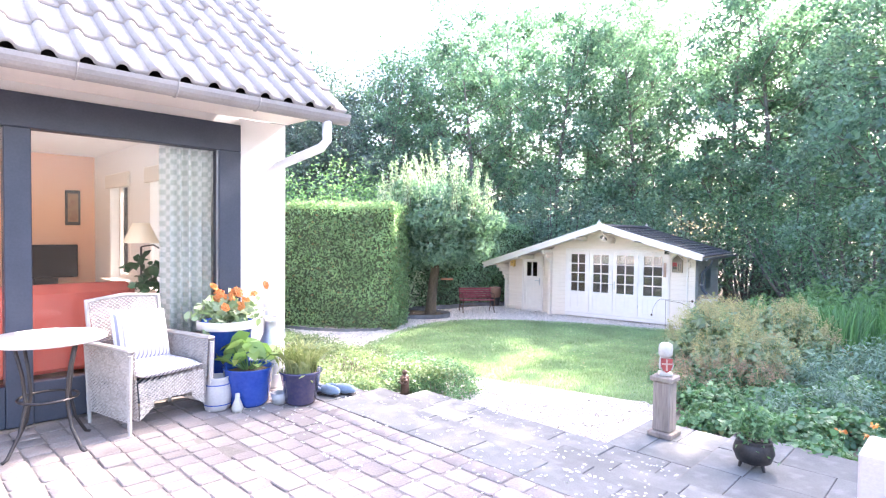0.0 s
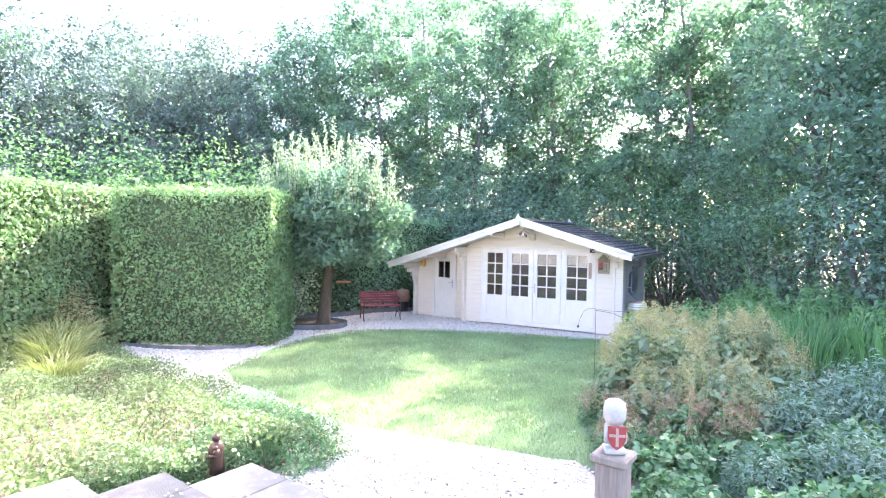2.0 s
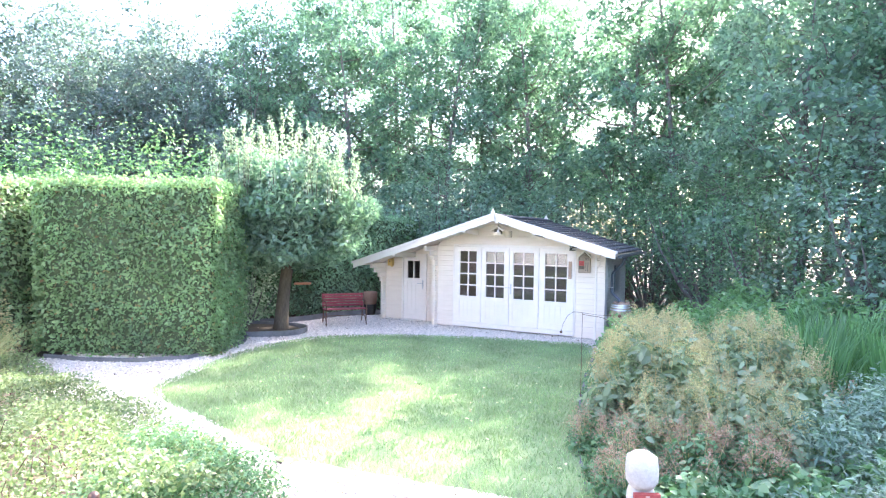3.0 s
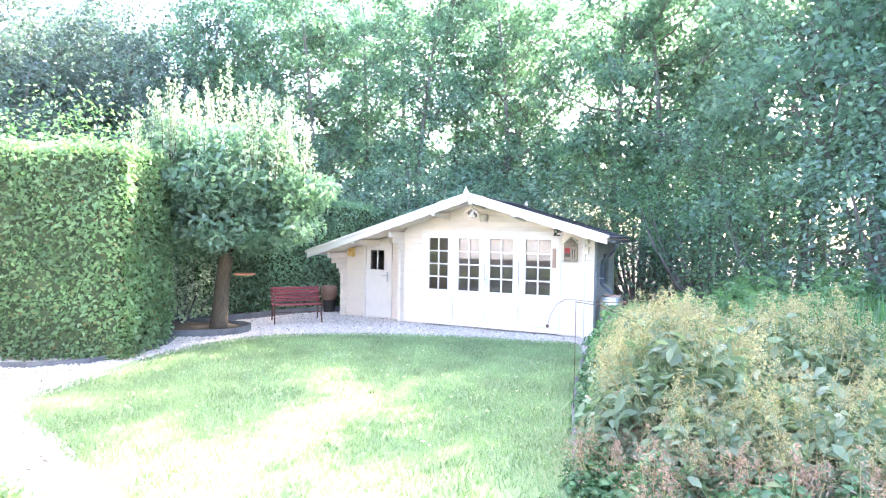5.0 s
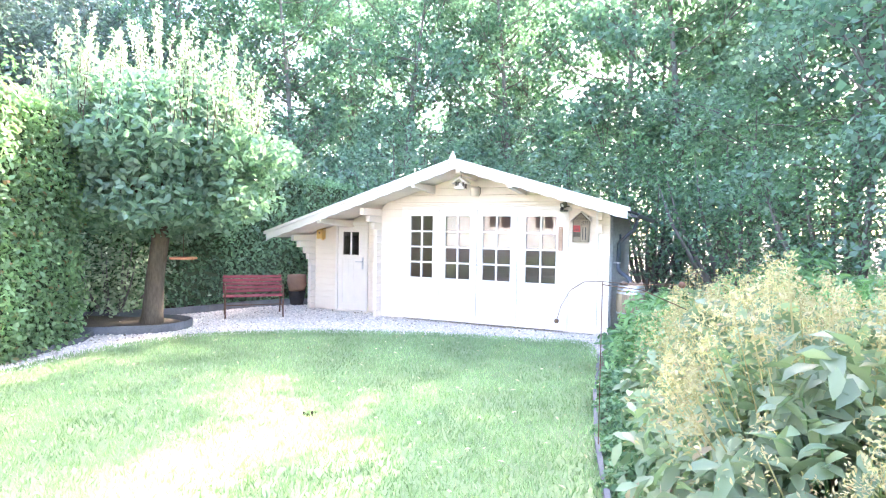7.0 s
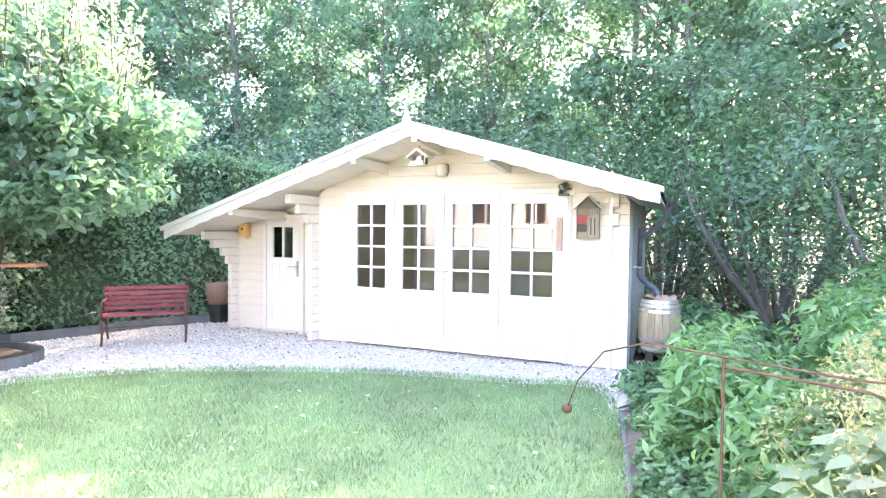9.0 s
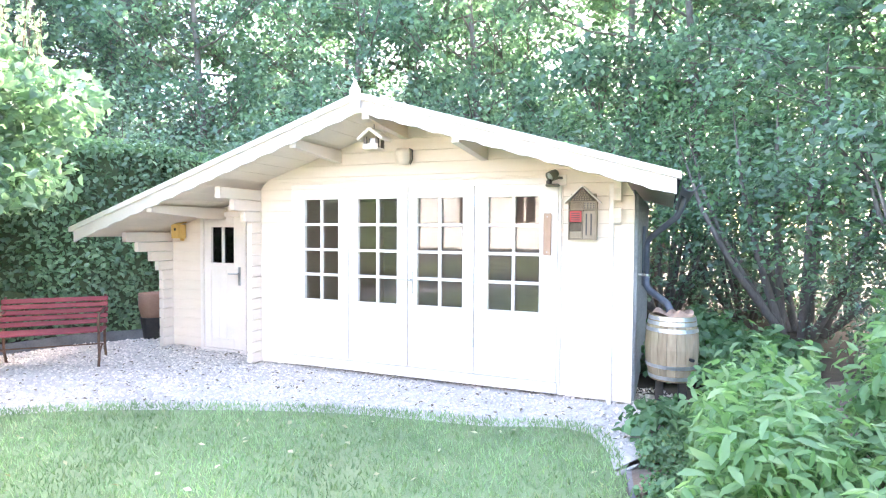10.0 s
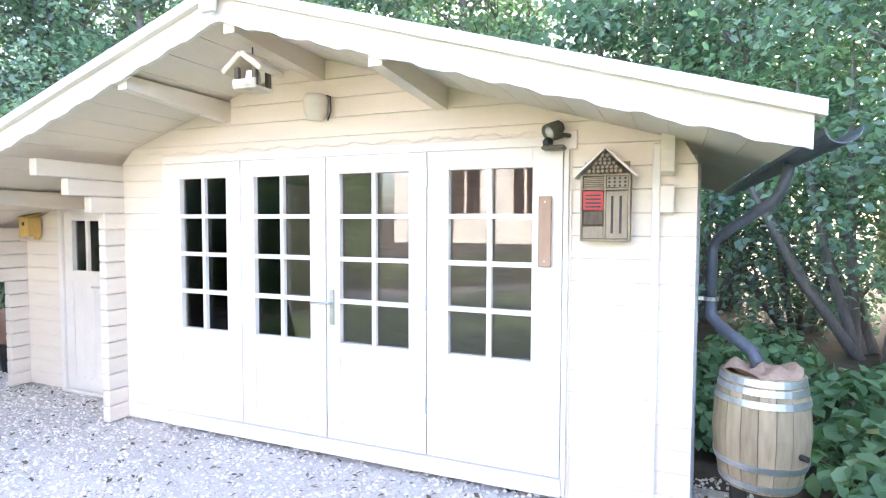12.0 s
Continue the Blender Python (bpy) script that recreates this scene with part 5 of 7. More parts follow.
for x, y, s in ((2.2, 3.75, .8), (2.75, 3.3, .95), (2.45, 4.35, .9), (3.2, 4.3, 1.0), (3.3, 3.4, 1.0), (2.6, 2.6, .9), (3.3, 2.4, 1.1), (4.0, 3.0, 1.2), (2.45, 5.0, .7), (2.5, 5.6, .6), (2.9, 6.6, .6), (4.1, 4.4, 1.1), (4.9, 4.2, 1.3), (3.0, 1.7, .9), (5.0, 2.6, 1.4), (3.4, 8.0, .5), (4.0, 9.5, .6), (5.9, 4.9, 1.4)):
    put(cranesbill, x, y, rb.uniform(0, 360), s)
EDGE_PLANTS = ((2.34, 5.65, .5), (2.56, 6.15, .5), (2.72, 6.6, .5), (2.9, 7.1, .5), (3.1, 7.6, .5), (3.32, 8.15, .5), (3.55, 8.7, .5), (3.8, 9.2, .55), (2.45, 5.9, .4), (2.65, 6.38, .4), (2.82, 6.85, .4), (3.0, 7.35, .4), (3.2, 7.9, .4), (4.2, 9.95, .5), (4.5, 10.6, .5), (4.75, 11.1, .5), (2.2, 5.2, .45))
for x, y, s in EDGE_PLANTS:
    put(cranesbill, x, y, rb.uniform(0, 360), s)
for x, y, s in ((3.6, 3.9, 1.0), (4.3, 3.6, 1.1), (3.85, 4.9, 1.1), (4.7, 5.2, 1.2), (5.4, 5.8, 1.2), (2.95, 4.0, .7), (6.2, 5.6, 1.3), (7.2, 5.2, 1.4)):
    put(wormwood, x, y, rb.uniform(0, 360), s)
for x, y, s in ((2.45, 5.3, .9), (2.75, 4.85, 1.0), (2.35, 5.8, .75), (3.15, 4.75, 1.0), (2.7, 6.1, .8), (4.9, 6.3, 1.2), (2.2, 4.75, .8)):
    put(astilbe, x, y, rb.uniform(0, 360), s)
for x, y, s in ((4.25, 9.0, .85), (4.5, 9.9, .95), (5.0, 10.6, .9), (5.2, 9.3, 1.05), (5.9, 10.4, 1.1), (6.3, 9.3, 1.2), (6.8, 10.8, 1.2), (5.6, 8.4, 1.2), (7.2, 9.6, 1.3), (7.6, 8.2, 1.35), (8.2, 10.0, 1.5), (8.4, 7.2, 1.5), (6.9, 7.0, 1.1), (7.7, 11.6, 1.4)):
    put(phlox, x, y, rb.uniform(0, 360), s)
for x, y, s in ((5.0, 11.5, .8), (5.35, 11.25, .9), (5.9, 11.7, 1.0), (6.4, 12.3, 1.1), (6.1, 13.2, 1.0), (6.7, 14.2, 1.1), (7.2, 13.2, 1.2), (7.6, 14.8, 1.2)):
    put(hosta, x, y, rb.uniform(0, 360), s)


def blades(name, label, category, material, n, height, width, spread, seed, bow=0.35, group=""):
    """A tuft of long narrow leaves that rise and arch over."""
    r = np.random.default_rng(seed)
    co, f = [], []
    for i in range(n):
        a, q = r.uniform(0, 6.28), math.sqrt(r.uniform()) * spread
        x, y, h = math.cos(a) * q, math.sin(a) * q, height * r.uniform(0.6, 1.1)
        b = r.uniform(0, 6.28) if q < spread * 0.4 else a + r.normal() * 0.5
        lean = bow * h * r.uniform(0.3, 1.3)
        k = len(co)
        for t in (0, 0.35, 0.7, 1.0):
            w = width * (1 - t ** 3) / 2 + 0.001
            cx, cy, cz = x + math.cos(b) * lean * t * t, y + math.sin(b) * lean * t * t, h * (t - 0.22 * t ** 3 * bow * 2)
            sx, sy = -math.sin(b + 0.4) * w, math.cos(b + 0.4) * w
            co += [(cx - sx, cy - sy, cz), (cx + sx, cy + sy, cz)]
        f += [(k, k + 1, k + 3, k + 2), (k + 2, k + 3, k + 5, k + 4), (k + 4, k + 5, k + 7, k + 6)]
    th = thing(name, Matrix(), label, category, group)
    o = part("blade_tuft", raw_mesh("blade_tuft", np.array(co), np.array(f), 4, material), None, th)
    return th


iris = blades("iris", "tall clump of green sword-shaped iris leaves", "garden plant", IRIS, 170, 1.25, 0.035, 0.42, 12, 0.25, "iris clumps")
for x, y, s in ((5.3, 6.9, 1.0), (5.9, 7.5, 1.05), (6.3, 6.6, 1.0), (6.7, 7.9, 1.1), (5.5, 8.0, .95)):
    put(iris, x, y, rb.uniform(0, 360), s)
reed = blades("ornamental_grass", "sunlit tuft of pale ornamental grass", "grass tuft", STRAW, 420, 0.85, 0.012, 0.3, 14, 0.7, "grass tufts")
for x, y, s in ((-5.2, 9.0, 1.1), (-5.7, 9.9, 1.2), (-4.7, 8.2, .8)):
    put(reed, x, y, rb.uniform(0, 360), s)
bronze = mound_plant("bronze_grass", "feathery brown grass plumes before the hedge", "grass tuft", PLUME, 0.8, 1.0, 1800, 0.05, 15, False, 0.25)
put(bronze, -6.0, 10.9, 0, 1.2)

box_shrub = mound_plant("box_shrub", "dense small-leaved dark green shrub by the steps", "shrub", CRANES, 1.0, 0.42, 5200, 0.034, 19, False, 0.6)
put(box_shrub, -0.72, 4.98, 0, 1.0)
for x, y, s in ((-1.3, 4.62, .85), (-1.75, 4.25, .8), (-1.25, 5.5, 1.0), (-2.2, 4.0, .7)):
    put(box_shrub, x, y, rb.uniform(0, 360), s)

# Sunlit leaf patch behind the trunk: its brightness comes from the pale colour.
pale = make_bush("bush", "bush behind the apple tree, leaves coloured pale as if sunlit", "bush", SHOOT, 1.7, 1.5, 51, 0.085, 1500, 9)
put(pale, -2.75, 14.55, 0, 1.0)
put(pale, -3.6, 14.1, 80, 0.9)

# small trees and shrubs beyond the hedge
elder = make_bush("bush", "bright green young bush showing above the hedge", "bush", FRESH, 3.9, 2.2, 33, 0.095, 8000, 11, "bushes beyond the hedge")
for x, y, s in ((-7.6, 16.0, 1.22), (-5.3, 15.6, 1.16), (-9.2, 14.6, 1.2), (-4.2, 17.4, 1.15)):
    put(elder, x, y, rb.uniform(0, 360), s)


# ---- garden edging ----
def edging(points, height, closed=False):
    p = smooth_loop(points, 5) if closed else np.array(points)
    bm = bmesh.new()
    n = len(p)
    for i in range(n if closed else n - 1):
        a, b = p[i], p[(i + 1) % n]
        z = float(zg(*a))
        beam(bm, (*a, z + height / 2 - 0.02), (*b, z + height / 2 - 0.02), 0.03, height + 0.04)
    return bm


tree_bed = [(-3.1, 12.9), (-1.7, 12.86), (-1.25, 13.15), (-1.2, 13.6), (-1.6, 13.95), (-2.4, 14.15), (-3.3, 14.2)]
e1 = thing("bed_edging", Matrix(), "grey plank edging round the apple tree's bed", "garden edging")
part("plank", edging(tree_bed, 0.13, True), EDGING, e1)
tagged(part("tree_bed", sheet("tree_bed", smooth_loop(tree_bed, 5), (-2.2, 13.5), 0.09, SOIL, 6)), "dark soil round the apple tree", "flower bed", kind="structure")
e2 = thing("bed_edging", Matrix(), "grey plank edging along the beech hedge", "garden edging")
part("plank", edging([(-3.0, 14.45), (-2.0, 14.5), (-1.3, 15.0), (-0.7, 15.6), (0.1, 15.95), (0.7, 16.0)], 0.14), EDGING, e2)
e3 = thing("bed_edging", Matrix(), "grey plank edging along the clipped hedge", "garden edging")
part("plank", edging([(-5.2, 11.05), (-4.4, 10.75), (-3.5, 10.65), (-2.8, 10.85), (-2.4, 11.4), (-2.2, 12.2), (-2.3, 12.9)], 0.08), EDGING, e3)
e4 = thing("bed_edging", Matrix(), "thin dark edging strip between lawn and flower bed", "garden edging")
part("strip", edging([(1.98, 5.0), (2.3, 6.15), (2.65, 7.0), (3.0, 7.9), (3.6, 9.3), (4.4, 11.0)], 0.025), EDGING, e4)


# ---- bench ----
def bench():
    th = thing("garden_bench", pose(-0.42, 14.5, 0.01, 0, 0, 14), "dark red slatted garden bench with black iron sides", "bench")
    w = 0.50
    for k in range(5):
        z = 0.40 + k * 0.062
        b = one_box((-w, 0.20 + k * 0.018, z), (w, 0.222 + k * 0.018, z + 0.05), 0.005)
        part("back_slat", b, REDWOOD, th)
    for k in range(5):
        part("seat_slat", one_box((-w, -0.24 + k * 0.085, 0.365 - 0.004 * k), (w, -0.17 + k * 0.085, 0.387 - 0.004 * k), 0.005), REDWOOD, th)
    for x in (-w + 0.03, w - 0.03):
        bm = bmesh.new()
        tube(bm, [(x, -0.28, 0.0), (x, -0.22, 0.12), (x, -0.25, 0.26), (x, -0.23, 0.36), (x, 0.2, 0.345), (x, 0.24, 0.42), (x, 0.31, 0.72)], 0.014, 8)
        tube(bm, [(x, 0.30, 0.0), (x, 0.22, 0.14), (x, 0.2, 0.345)], 0.014, 8)
        tube(bm, [(x, -0.24, 0.36), (x, -0.27, 0.47), (x, -0.2, 0.56), (x, 0.0, 0.55), (x, 0.25, 0.56)], 0.013, 8)
        tube(bm, [(x, -0.22, 0.12), (x, 0.0, 0.2), (x, 0.22, 0.14)], 0.009, 6)
        part("iron_side", bm, RUST, th, "dark iron side with armrest", True)
    part("stretcher", tube(bmesh.new(), [(-w + 0.03, 0.0, 0.2), (w - 0.03, 0.0, 0.2)], 0.008, 6), RUST, th)


bench()


# ---- rain barrel ----
def barrel():
    th = thing("rain_barrel", CAB @ Matrix.Translation((3.64, 0.1, 0)), "weathered oak rain barrel with galvanised hoops on a post stand", "barrel")
    prof = [(0.172, 0.26), (0.205, 0.40), (0.214, 0.53), (0.205, 0.66), (0.178, 0.80)]
    n = 18
    for k in range(n):
        bm = bmesh.new()
        a0, a1 = 2 * math.pi * (k + 0.02) / n, 2 * math.pi * (k + 0.98) / n
        rows = [[bm.verts.new((r * math.cos(a), r * math.sin(a), z)) for a in (a0, (a0 + a1) / 2, a1)] + [bm.verts.new(((r - 0.02) * math.cos(a), (r - 0.02) * math.sin(a), z)) for a in (a1, a0)] for r, z in prof]
        for p, q in zip(rows, rows[1:]):
            for i in range(5):
                bm.faces.new((p[i], p[(i + 1) % 5], q[(i + 1) % 5], q[i]))
        bm.faces.new(rows[0][::-1])
        bm.faces.new(rows[-1])
        part("stave", bm, OAK, th)

    def rad(z):
        return float(np.interp(z, [p[1] for p in prof], [p[0] for p in prof]))
    for z in (0.275, 0.37, 0.67, 0.725, 0.765):
        bm = bmesh.new()
        lathe(bm, [(rad(z) + 0.001, z), (rad(z) + 0.005, z), (rad(z + 0.03) + 0.005, z + 0.03), (rad(z + 0.03) + 0.001, z + 0.03)], 36, cap=False)
        part("hoop", bm, HOOP, th)
    part("barrel_head", lathe(bmesh.new(), [(0.155, 0.755), (0.155, 0.77)], 24), OAK, th)
    part("barrel_bottom", lathe(bmesh.new(), [(0.15, 0.265), (0.15, 0.28)], 24), OAK, th)
    part("tap_plug", tube(bmesh.new(), [(0.14, -0.16, 0.46), (0.165, -0.185, 0.46)], 0.014, 8), IRON, th)
    for x in (-0.09, 0.09):
        part("stand_post", one_box((x - 0.035, -0.05, -0.02), (x + 0.035, 0.05, 0.26), 0.005), IRON, th)
    cl = thing("sack_cloth", CAB @ Matrix.Translation((3.64, 0.1, 0.785)), "crumpled brown sacking lying on the barrel", "cloth")
    r, k = np.random.default_rng(3), 22
    co, f = [], []
    for i in range(9):
        for j in range(k):
            q, a = 0.17 * i / 8, 2 * math.pi * j / k
            co.append((q * math.cos(a), q * math.sin(a), 0.028 + 0.018 * math.sin(a * 3 + i) + 0.02 * math.sin(a * 2 - i * 0.7) - (0.012 if i == 8 else 0)))
    f = [(i * k + j, i * k + (j + 1) % k, (i + 1) * k + (j + 1) % k, (i + 1) * k + j) for i in range(8) for j in range(k)]
    me = raw_mesh("cloth", np.array(co), np.array(f), 4, mat("brown_sacking", (0.28, 0.18, 0.13), (0.42, 0.29, 0.21), 0.95, 20, 160, 0.5), True)
    part("cloth", me, None, cl)


barrel()


# ---- things on the cabin's front ----
def at_cabin(x, y, z):
    return CAB @ Matrix.Translation((x, y, z))


WOODY = mat("weathered_grey_brown_wood", (0.25, 0.19, 0.13), (0.38, 0.30, 0.22), 0.8, 8, 60, 0.3, stretch=(1, 1, 0.3))
hotel = thing("insect_hotel", at_cabin(2.91, -0.0, 1.42), "wooden insect hotel with a red slatted chamber and pitched roof", "insect hotel")
part("back_board", one_box((-0.11, -0.015, 0.012), (0.11, -0.002, 0.4)), WOODY, hotel)
for lo, hi in (((-0.12, -0.09, 0.0), (-0.11, 0.0, 0.33)), ((0.11, -0.09, 0.0), (0.12, 0.0, 0.33)), ((-0.11, -0.09, 0.0), (0.11, 0.0, 0.012)), ((-0.005, -0.09, 0.012), (0.005, -0.015, 0.33)), ((-0.11, -0.09, 0.255), (0.11, -0.015, 0.265)), ((-0.11, -0.09, 0.325), (0.11, -0.015, 0.335))):
    part("case_board", one_box(lo, hi, 0.002), WOODY, hotel)
RED = mat("red_paint", (0.45, 0.03, 0.03), (0.55, 0.06, 0.05), 0.5, 8, 60, 0.1)
part("red_chamber", one_box((-0.108, -0.085, 0.155), (-0.007, -0.02, 0.25), 0.002), RED, hotel)
for k in range(4):
    part("slot", one_box((-0.095, -0.0875, 0.168 + k * 0.019), (-0.02, -0.0855, 0.176 + k * 0.019)), IRON, hotel)
part("bark_chamber", one_box((-0.108, -0.08, 0.08), (-0.007, -0.02, 0.15), 0.004), BARK, hotel)
part("wood_chamber", one_box((-0.108, -0.085, 0.014), (-0.007, -0.02, 0.075), 0.003), WOODY, hotel)
part("slotted_board", one_box((0.007, -0.088, 0.014), (0.108, -0.02, 0.25), 0.003), WOODY, hotel)
for x in (0.035, 0.075):
    part("slot", one_box((x - 0.006, -0.0905, 0.04), (x + 0.006, -0.0885, 0.225)), IRON, hotel)
for k in range(12):
    part("drilled_hole", lathe(bmesh.new(), [(0.006, 0), (0.006, 0.002)], 8, cap=True), IRON, hotel).matrix_basis = Matrix.Translation((0.02 + (k % 4) * 0.025, -0.088, 0.275 + (k // 4) * 0.018)) @ Matrix.Rotation(math.pi / 2, 4, "X")
part("drilled_block", one_box((0.007, -0.0875, 0.267), (0.108, -0.02, 0.323), 0.002), WOODY, hotel)
for k in range(6):
    part("bamboo_tube", tube(bmesh.new(), [(-0.105, -0.075, 0.272 + k * 0.009), (-0.008, -0.075, 0.272 + k * 0.009)], 0.0045, 6), WOODY, hotel)
bm = bmesh.new()
prism(bm, [(-0.105, 0.336), (0.105, 0.336), (0, 0.445)], 0.06, Matrix.Translation((0, -0.078, 0)))
part("cone_filling", bm, BARK, hotel)
for k in range(24):
    row = [0, 0, 0, 0, 0, 0, 0, 0, 1, 1, 1, 1, 1, 1, 2, 2, 2, 2, 2, 3, 3, 3, 4, 4][k]
    n, i = (8, 6, 5, 3, 2)[row], k - (0, 8, 14, 19, 22)[row]
    part("reed_end", tube(bmesh.new(), [(0, -0.1, 0), (0, -0.07, 0)], 0.0085, 7), WOODY, hotel).matrix_basis = Matrix.Translation(((i - (n - 1) / 2) * 0.021, -0.02, 0.346 + row * 0.019))
for s in (-1, 1):
    part("roof_board", beam(bmesh.new(), (0, -0.055, 0.462), (s * 0.15, -0.055, 0.318), 0.13, 0.012, 0.002), WHITE, hotel)

ther = thing("wooden_plaque", at_cabin(2.605, -0.052, 1.28), "narrow brown wooden board screwed to the cabin", "wall board")
part("board", one_box((-0.033, -0.012, 0), (0.033, 0.012, 0.37), 0.004), mat("brown_board", (0.36, 0.22, 0.15), (0.46, 0.3, 0.21), 0.7, 6, 50, 0.3, stretch=(1, 1, 0.2)), ther)
for z in (0.03, 0.34):
    part("screw", lathe(bmesh.new(), [(0.006, 0), (0.004, 0.003)], 8), HANDLE, ther).matrix_basis = Matrix.Translation((0, -0.012, z)) @ Matrix.Rotation(math.pi / 2, 4, "X")

OLIVE = mat("olive_plastic", (0.09, 0.085, 0.06), (0.15, 0.14, 0.1), 0.5, 8, 60, 0.1)
spot = thing("security_light", at_cabin(2.66, -0.0, 1.94), "olive-grey outdoor spotlight and sensor on the wall", "outdoor light")
part("mount", one_box((0.02, -0.02, -0.05), (0.1, 0.0, 0.05), 0.005), WHITE, spot)
part("arm", tube(bmesh.new(), [(0.06, -0.02, 0.02), (0.04, -0.06, 0.02), (-0.02, -0.08, 0.0)], 0.012, 8), OLIVE, spot, "", True)
TURN = Matrix.Translation((-0.005, -0.09, 0.045)) @ Euler((radians(118), 0, radians(-38))).to_matrix().to_4x4()
head = part("lamp_head", lathe(bmesh.new(), [(0.018, -0.05), (0.034, -0.04), (0.042, 0.0), (0.046, 0.045), (0.040, 0.048), (0.036, 0.03)], 16), OLIVE, spot, "", True)
head.matrix_basis = TURN
lens = part("lens", lathe(bmesh.new(), [(0.036, 0.034), (0.022, 0.043), (0.003, 0.046)], 16), mat("clear_lamp_lens", (0.45, 0.44, 0.4), (0.55, 0.54, 0.5), 0.15, 8, 60, 0.02), head, "pale glass lens", True)
part("base_box", one_box((-0.065, -0.13, -0.06), (0.055, -0.05, -0.035), 0.012), OLIVE, spot)
part("sensor", lathe(bmesh.new(), [(0.01, -0.05), (0.024, -0.04), (0.028, -0.012), (0.014, 0.004)], 14, (-0.035, -0.10, 0.0)), IRON, spot, "", True)
part("cable", tube(bmesh.new(), [(2.73 - 2.66, -0.012, -0.05), (0.073, -0.01, -0.5), (0.068, -0.01, -1.1), (0.075, -0.01, -1.88)], 0.005, 6), CREAM, spot)

tubebox = thing("nest_tube", at_cabin(1.2, -0.0, 2.13), "white wall-mounted nest pot under the gable", "nest box")
part("pot", lathe(bmesh.new(), [(0.05, 0), (0.07, 0.04), (0.075, 0.12), (0.06, 0.15)], 18, (0, -0.08, 0)), CREAM, tubebox, "", True)
part("bracket", tube(bmesh.new(), [(0.03, 0, 0.16), (0.08, -0.04, 0.14), (0.09, -0.05, 0.05), (0.06, -0.04, 0.0)], 0.005, 6), IRON, tubebox)

nestm = mat("yellow_pine", (0.60, 0.36, 0.10), (0.72, 0.46, 0.16), 0.6, 5, 50, 0.2, stretch=(1, 1, 0.3))
nest = thing("nest_box", at_cabin(-2.0, 0.26, 1.34), "yellow pine bird nest box on the cabin wall", "nest box")
part("box", one_box((-0.065, -0.11, 0.03), (0.065, 0.0, 0.2), 0.004), nestm, nest)
part("roof", beam(bmesh.new(), (0, -0.16, 0.195), (0, 0.0, 0.235), 0.17, 0.016, 0.003), nestm, nest)
part("entrance_hole", lathe(bmesh.new(), [(0.017, 0), (0.017, 0.002)], 14), IRON, nest).matrix_basis = Matrix.Translation((0, -0.111, 0.14)) @ Matrix.Rotation(math.pi / 2, 4, "X")
part("back_board", one_box((-0.025, -0.012, 0.0), (0.025, 0.012, 0.03), 0.003), nestm, nest)

feed = thing("bird_feeder", at_cabin(1.16, -0.58, 2.20), "small cream wooden bird feeder hanging under the ridge", "bird feeder")
FEEDWOOD = mat("cream_feeder_wood", (0.62, 0.5, 0.36), (0.74, 0.63, 0.49), 0.7, 8, 60, 0.4, stain=(0.2, 0.14, 0.09), stain_scale=9, stain_amount=0.6)
part("tray", one_box((-0.075, -0.07, 0.0), (0.075, 0.07, 0.016), 0.004), FEEDWOOD, feed)
for y in (-0.066, 0.066):
    part("tray_edge", one_box((-0.075, y - 0.006, 0.014), (0.075, y + 0.006, 0.05), 0.003), FEEDWOOD, feed)
for x in (-0.058, 0.058):
    for y in (-0.05, 0.05):
        part("post", one_box((x - 0.013, y - 0.013, 0.014), (x + 0.013, y + 0.013, 0.115), 0.003), BARK, feed)
part("seed_hopper", lathe(bmesh.new(), [(0.03, 0.016), (0.042, 0.05), (0.034, 0.1)], 12), WHITE, feed, "", True)
for s in (-1, 1):
    part("roof_board", beam(bmesh.new(), (0, 0, 0.178), (s * 0.125, 0, 0.085), 0.19, 0.03, 0.006), FEEDWOOD, feed)
part("hanger", tube(bmesh.new(), [(0, 0, 0.17), (0, 0, 0.25)], 0.004, 6), IRON, feed)

bm = bmesh.new()
pts = [(-0.3 + 2.9 * i / 120, -0.008, 1.985 + 0.008 * math.sin(i * 0.55) + 0.004 * math.sin(i * 1.7)) for i in range(121)]
tube(bm, pts, 0.006, 5)
string = thing("cable", CAB, "thin cable sagging along the top of the cabin doors", "cable")
part("wire", bm, CREAM, string)

bt = thing("bird_table", pose(-1.25, 13.36, 1.06), "small terracotta-coloured bird table hung in the apple tree", "bird table")
part("tray", one_box((-0.17, -0.12, 0.0), (0.17, 0.12, 0.035), 0.005), mat("orange_tray", (0.55, 0.20, 0.10), (0.62, 0.27, 0.15), 0.6, 6, 50, 0.2), bt)
part("rope", tube(bmesh.new(), [(0, 0, 0.03), (0.0, 0.0, 0.6)], 0.004, 5), RUST, bt)

TERRA = mat("old_terracotta", (0.24, 0.13, 0.09), (0.34, 0.2, 0.14), 0.85, 6, 60, 0.4)
tp = thing("stacked_flowerpot", pose(0.16, 15.97, 0.0), "brown terracotta pot standing on a black tub", "flowerpot")
part("tub", lathe(bmesh.new(), [(0.13, 0), (0.17, 0.3), (0.155, 0.3), (0.15, 0.27)], 20), IRON, tp, "black plastic tub")
part("pot", lathe(bmesh.new(), [(0.15, 0.28), (0.19, 0.45), (0.185, 0.62), (0.17, 0.62), (0.16, 0.58)], 20), TERRA, tp, "", True)


# ---- rusty swinging ornament in the bed ----
orn = thing("garden_ornament", pose(2.95, 7.77, float(zg(2.95, 7.77)) - 0.05), "thin rusty iron balance ornament with balls on curved arms", "garden ornament")
part("pole", tube(bmesh.new(), [(0, 0, -0.05), (0, 0, 1.22)], 0.0032, 8), RUST, orn)
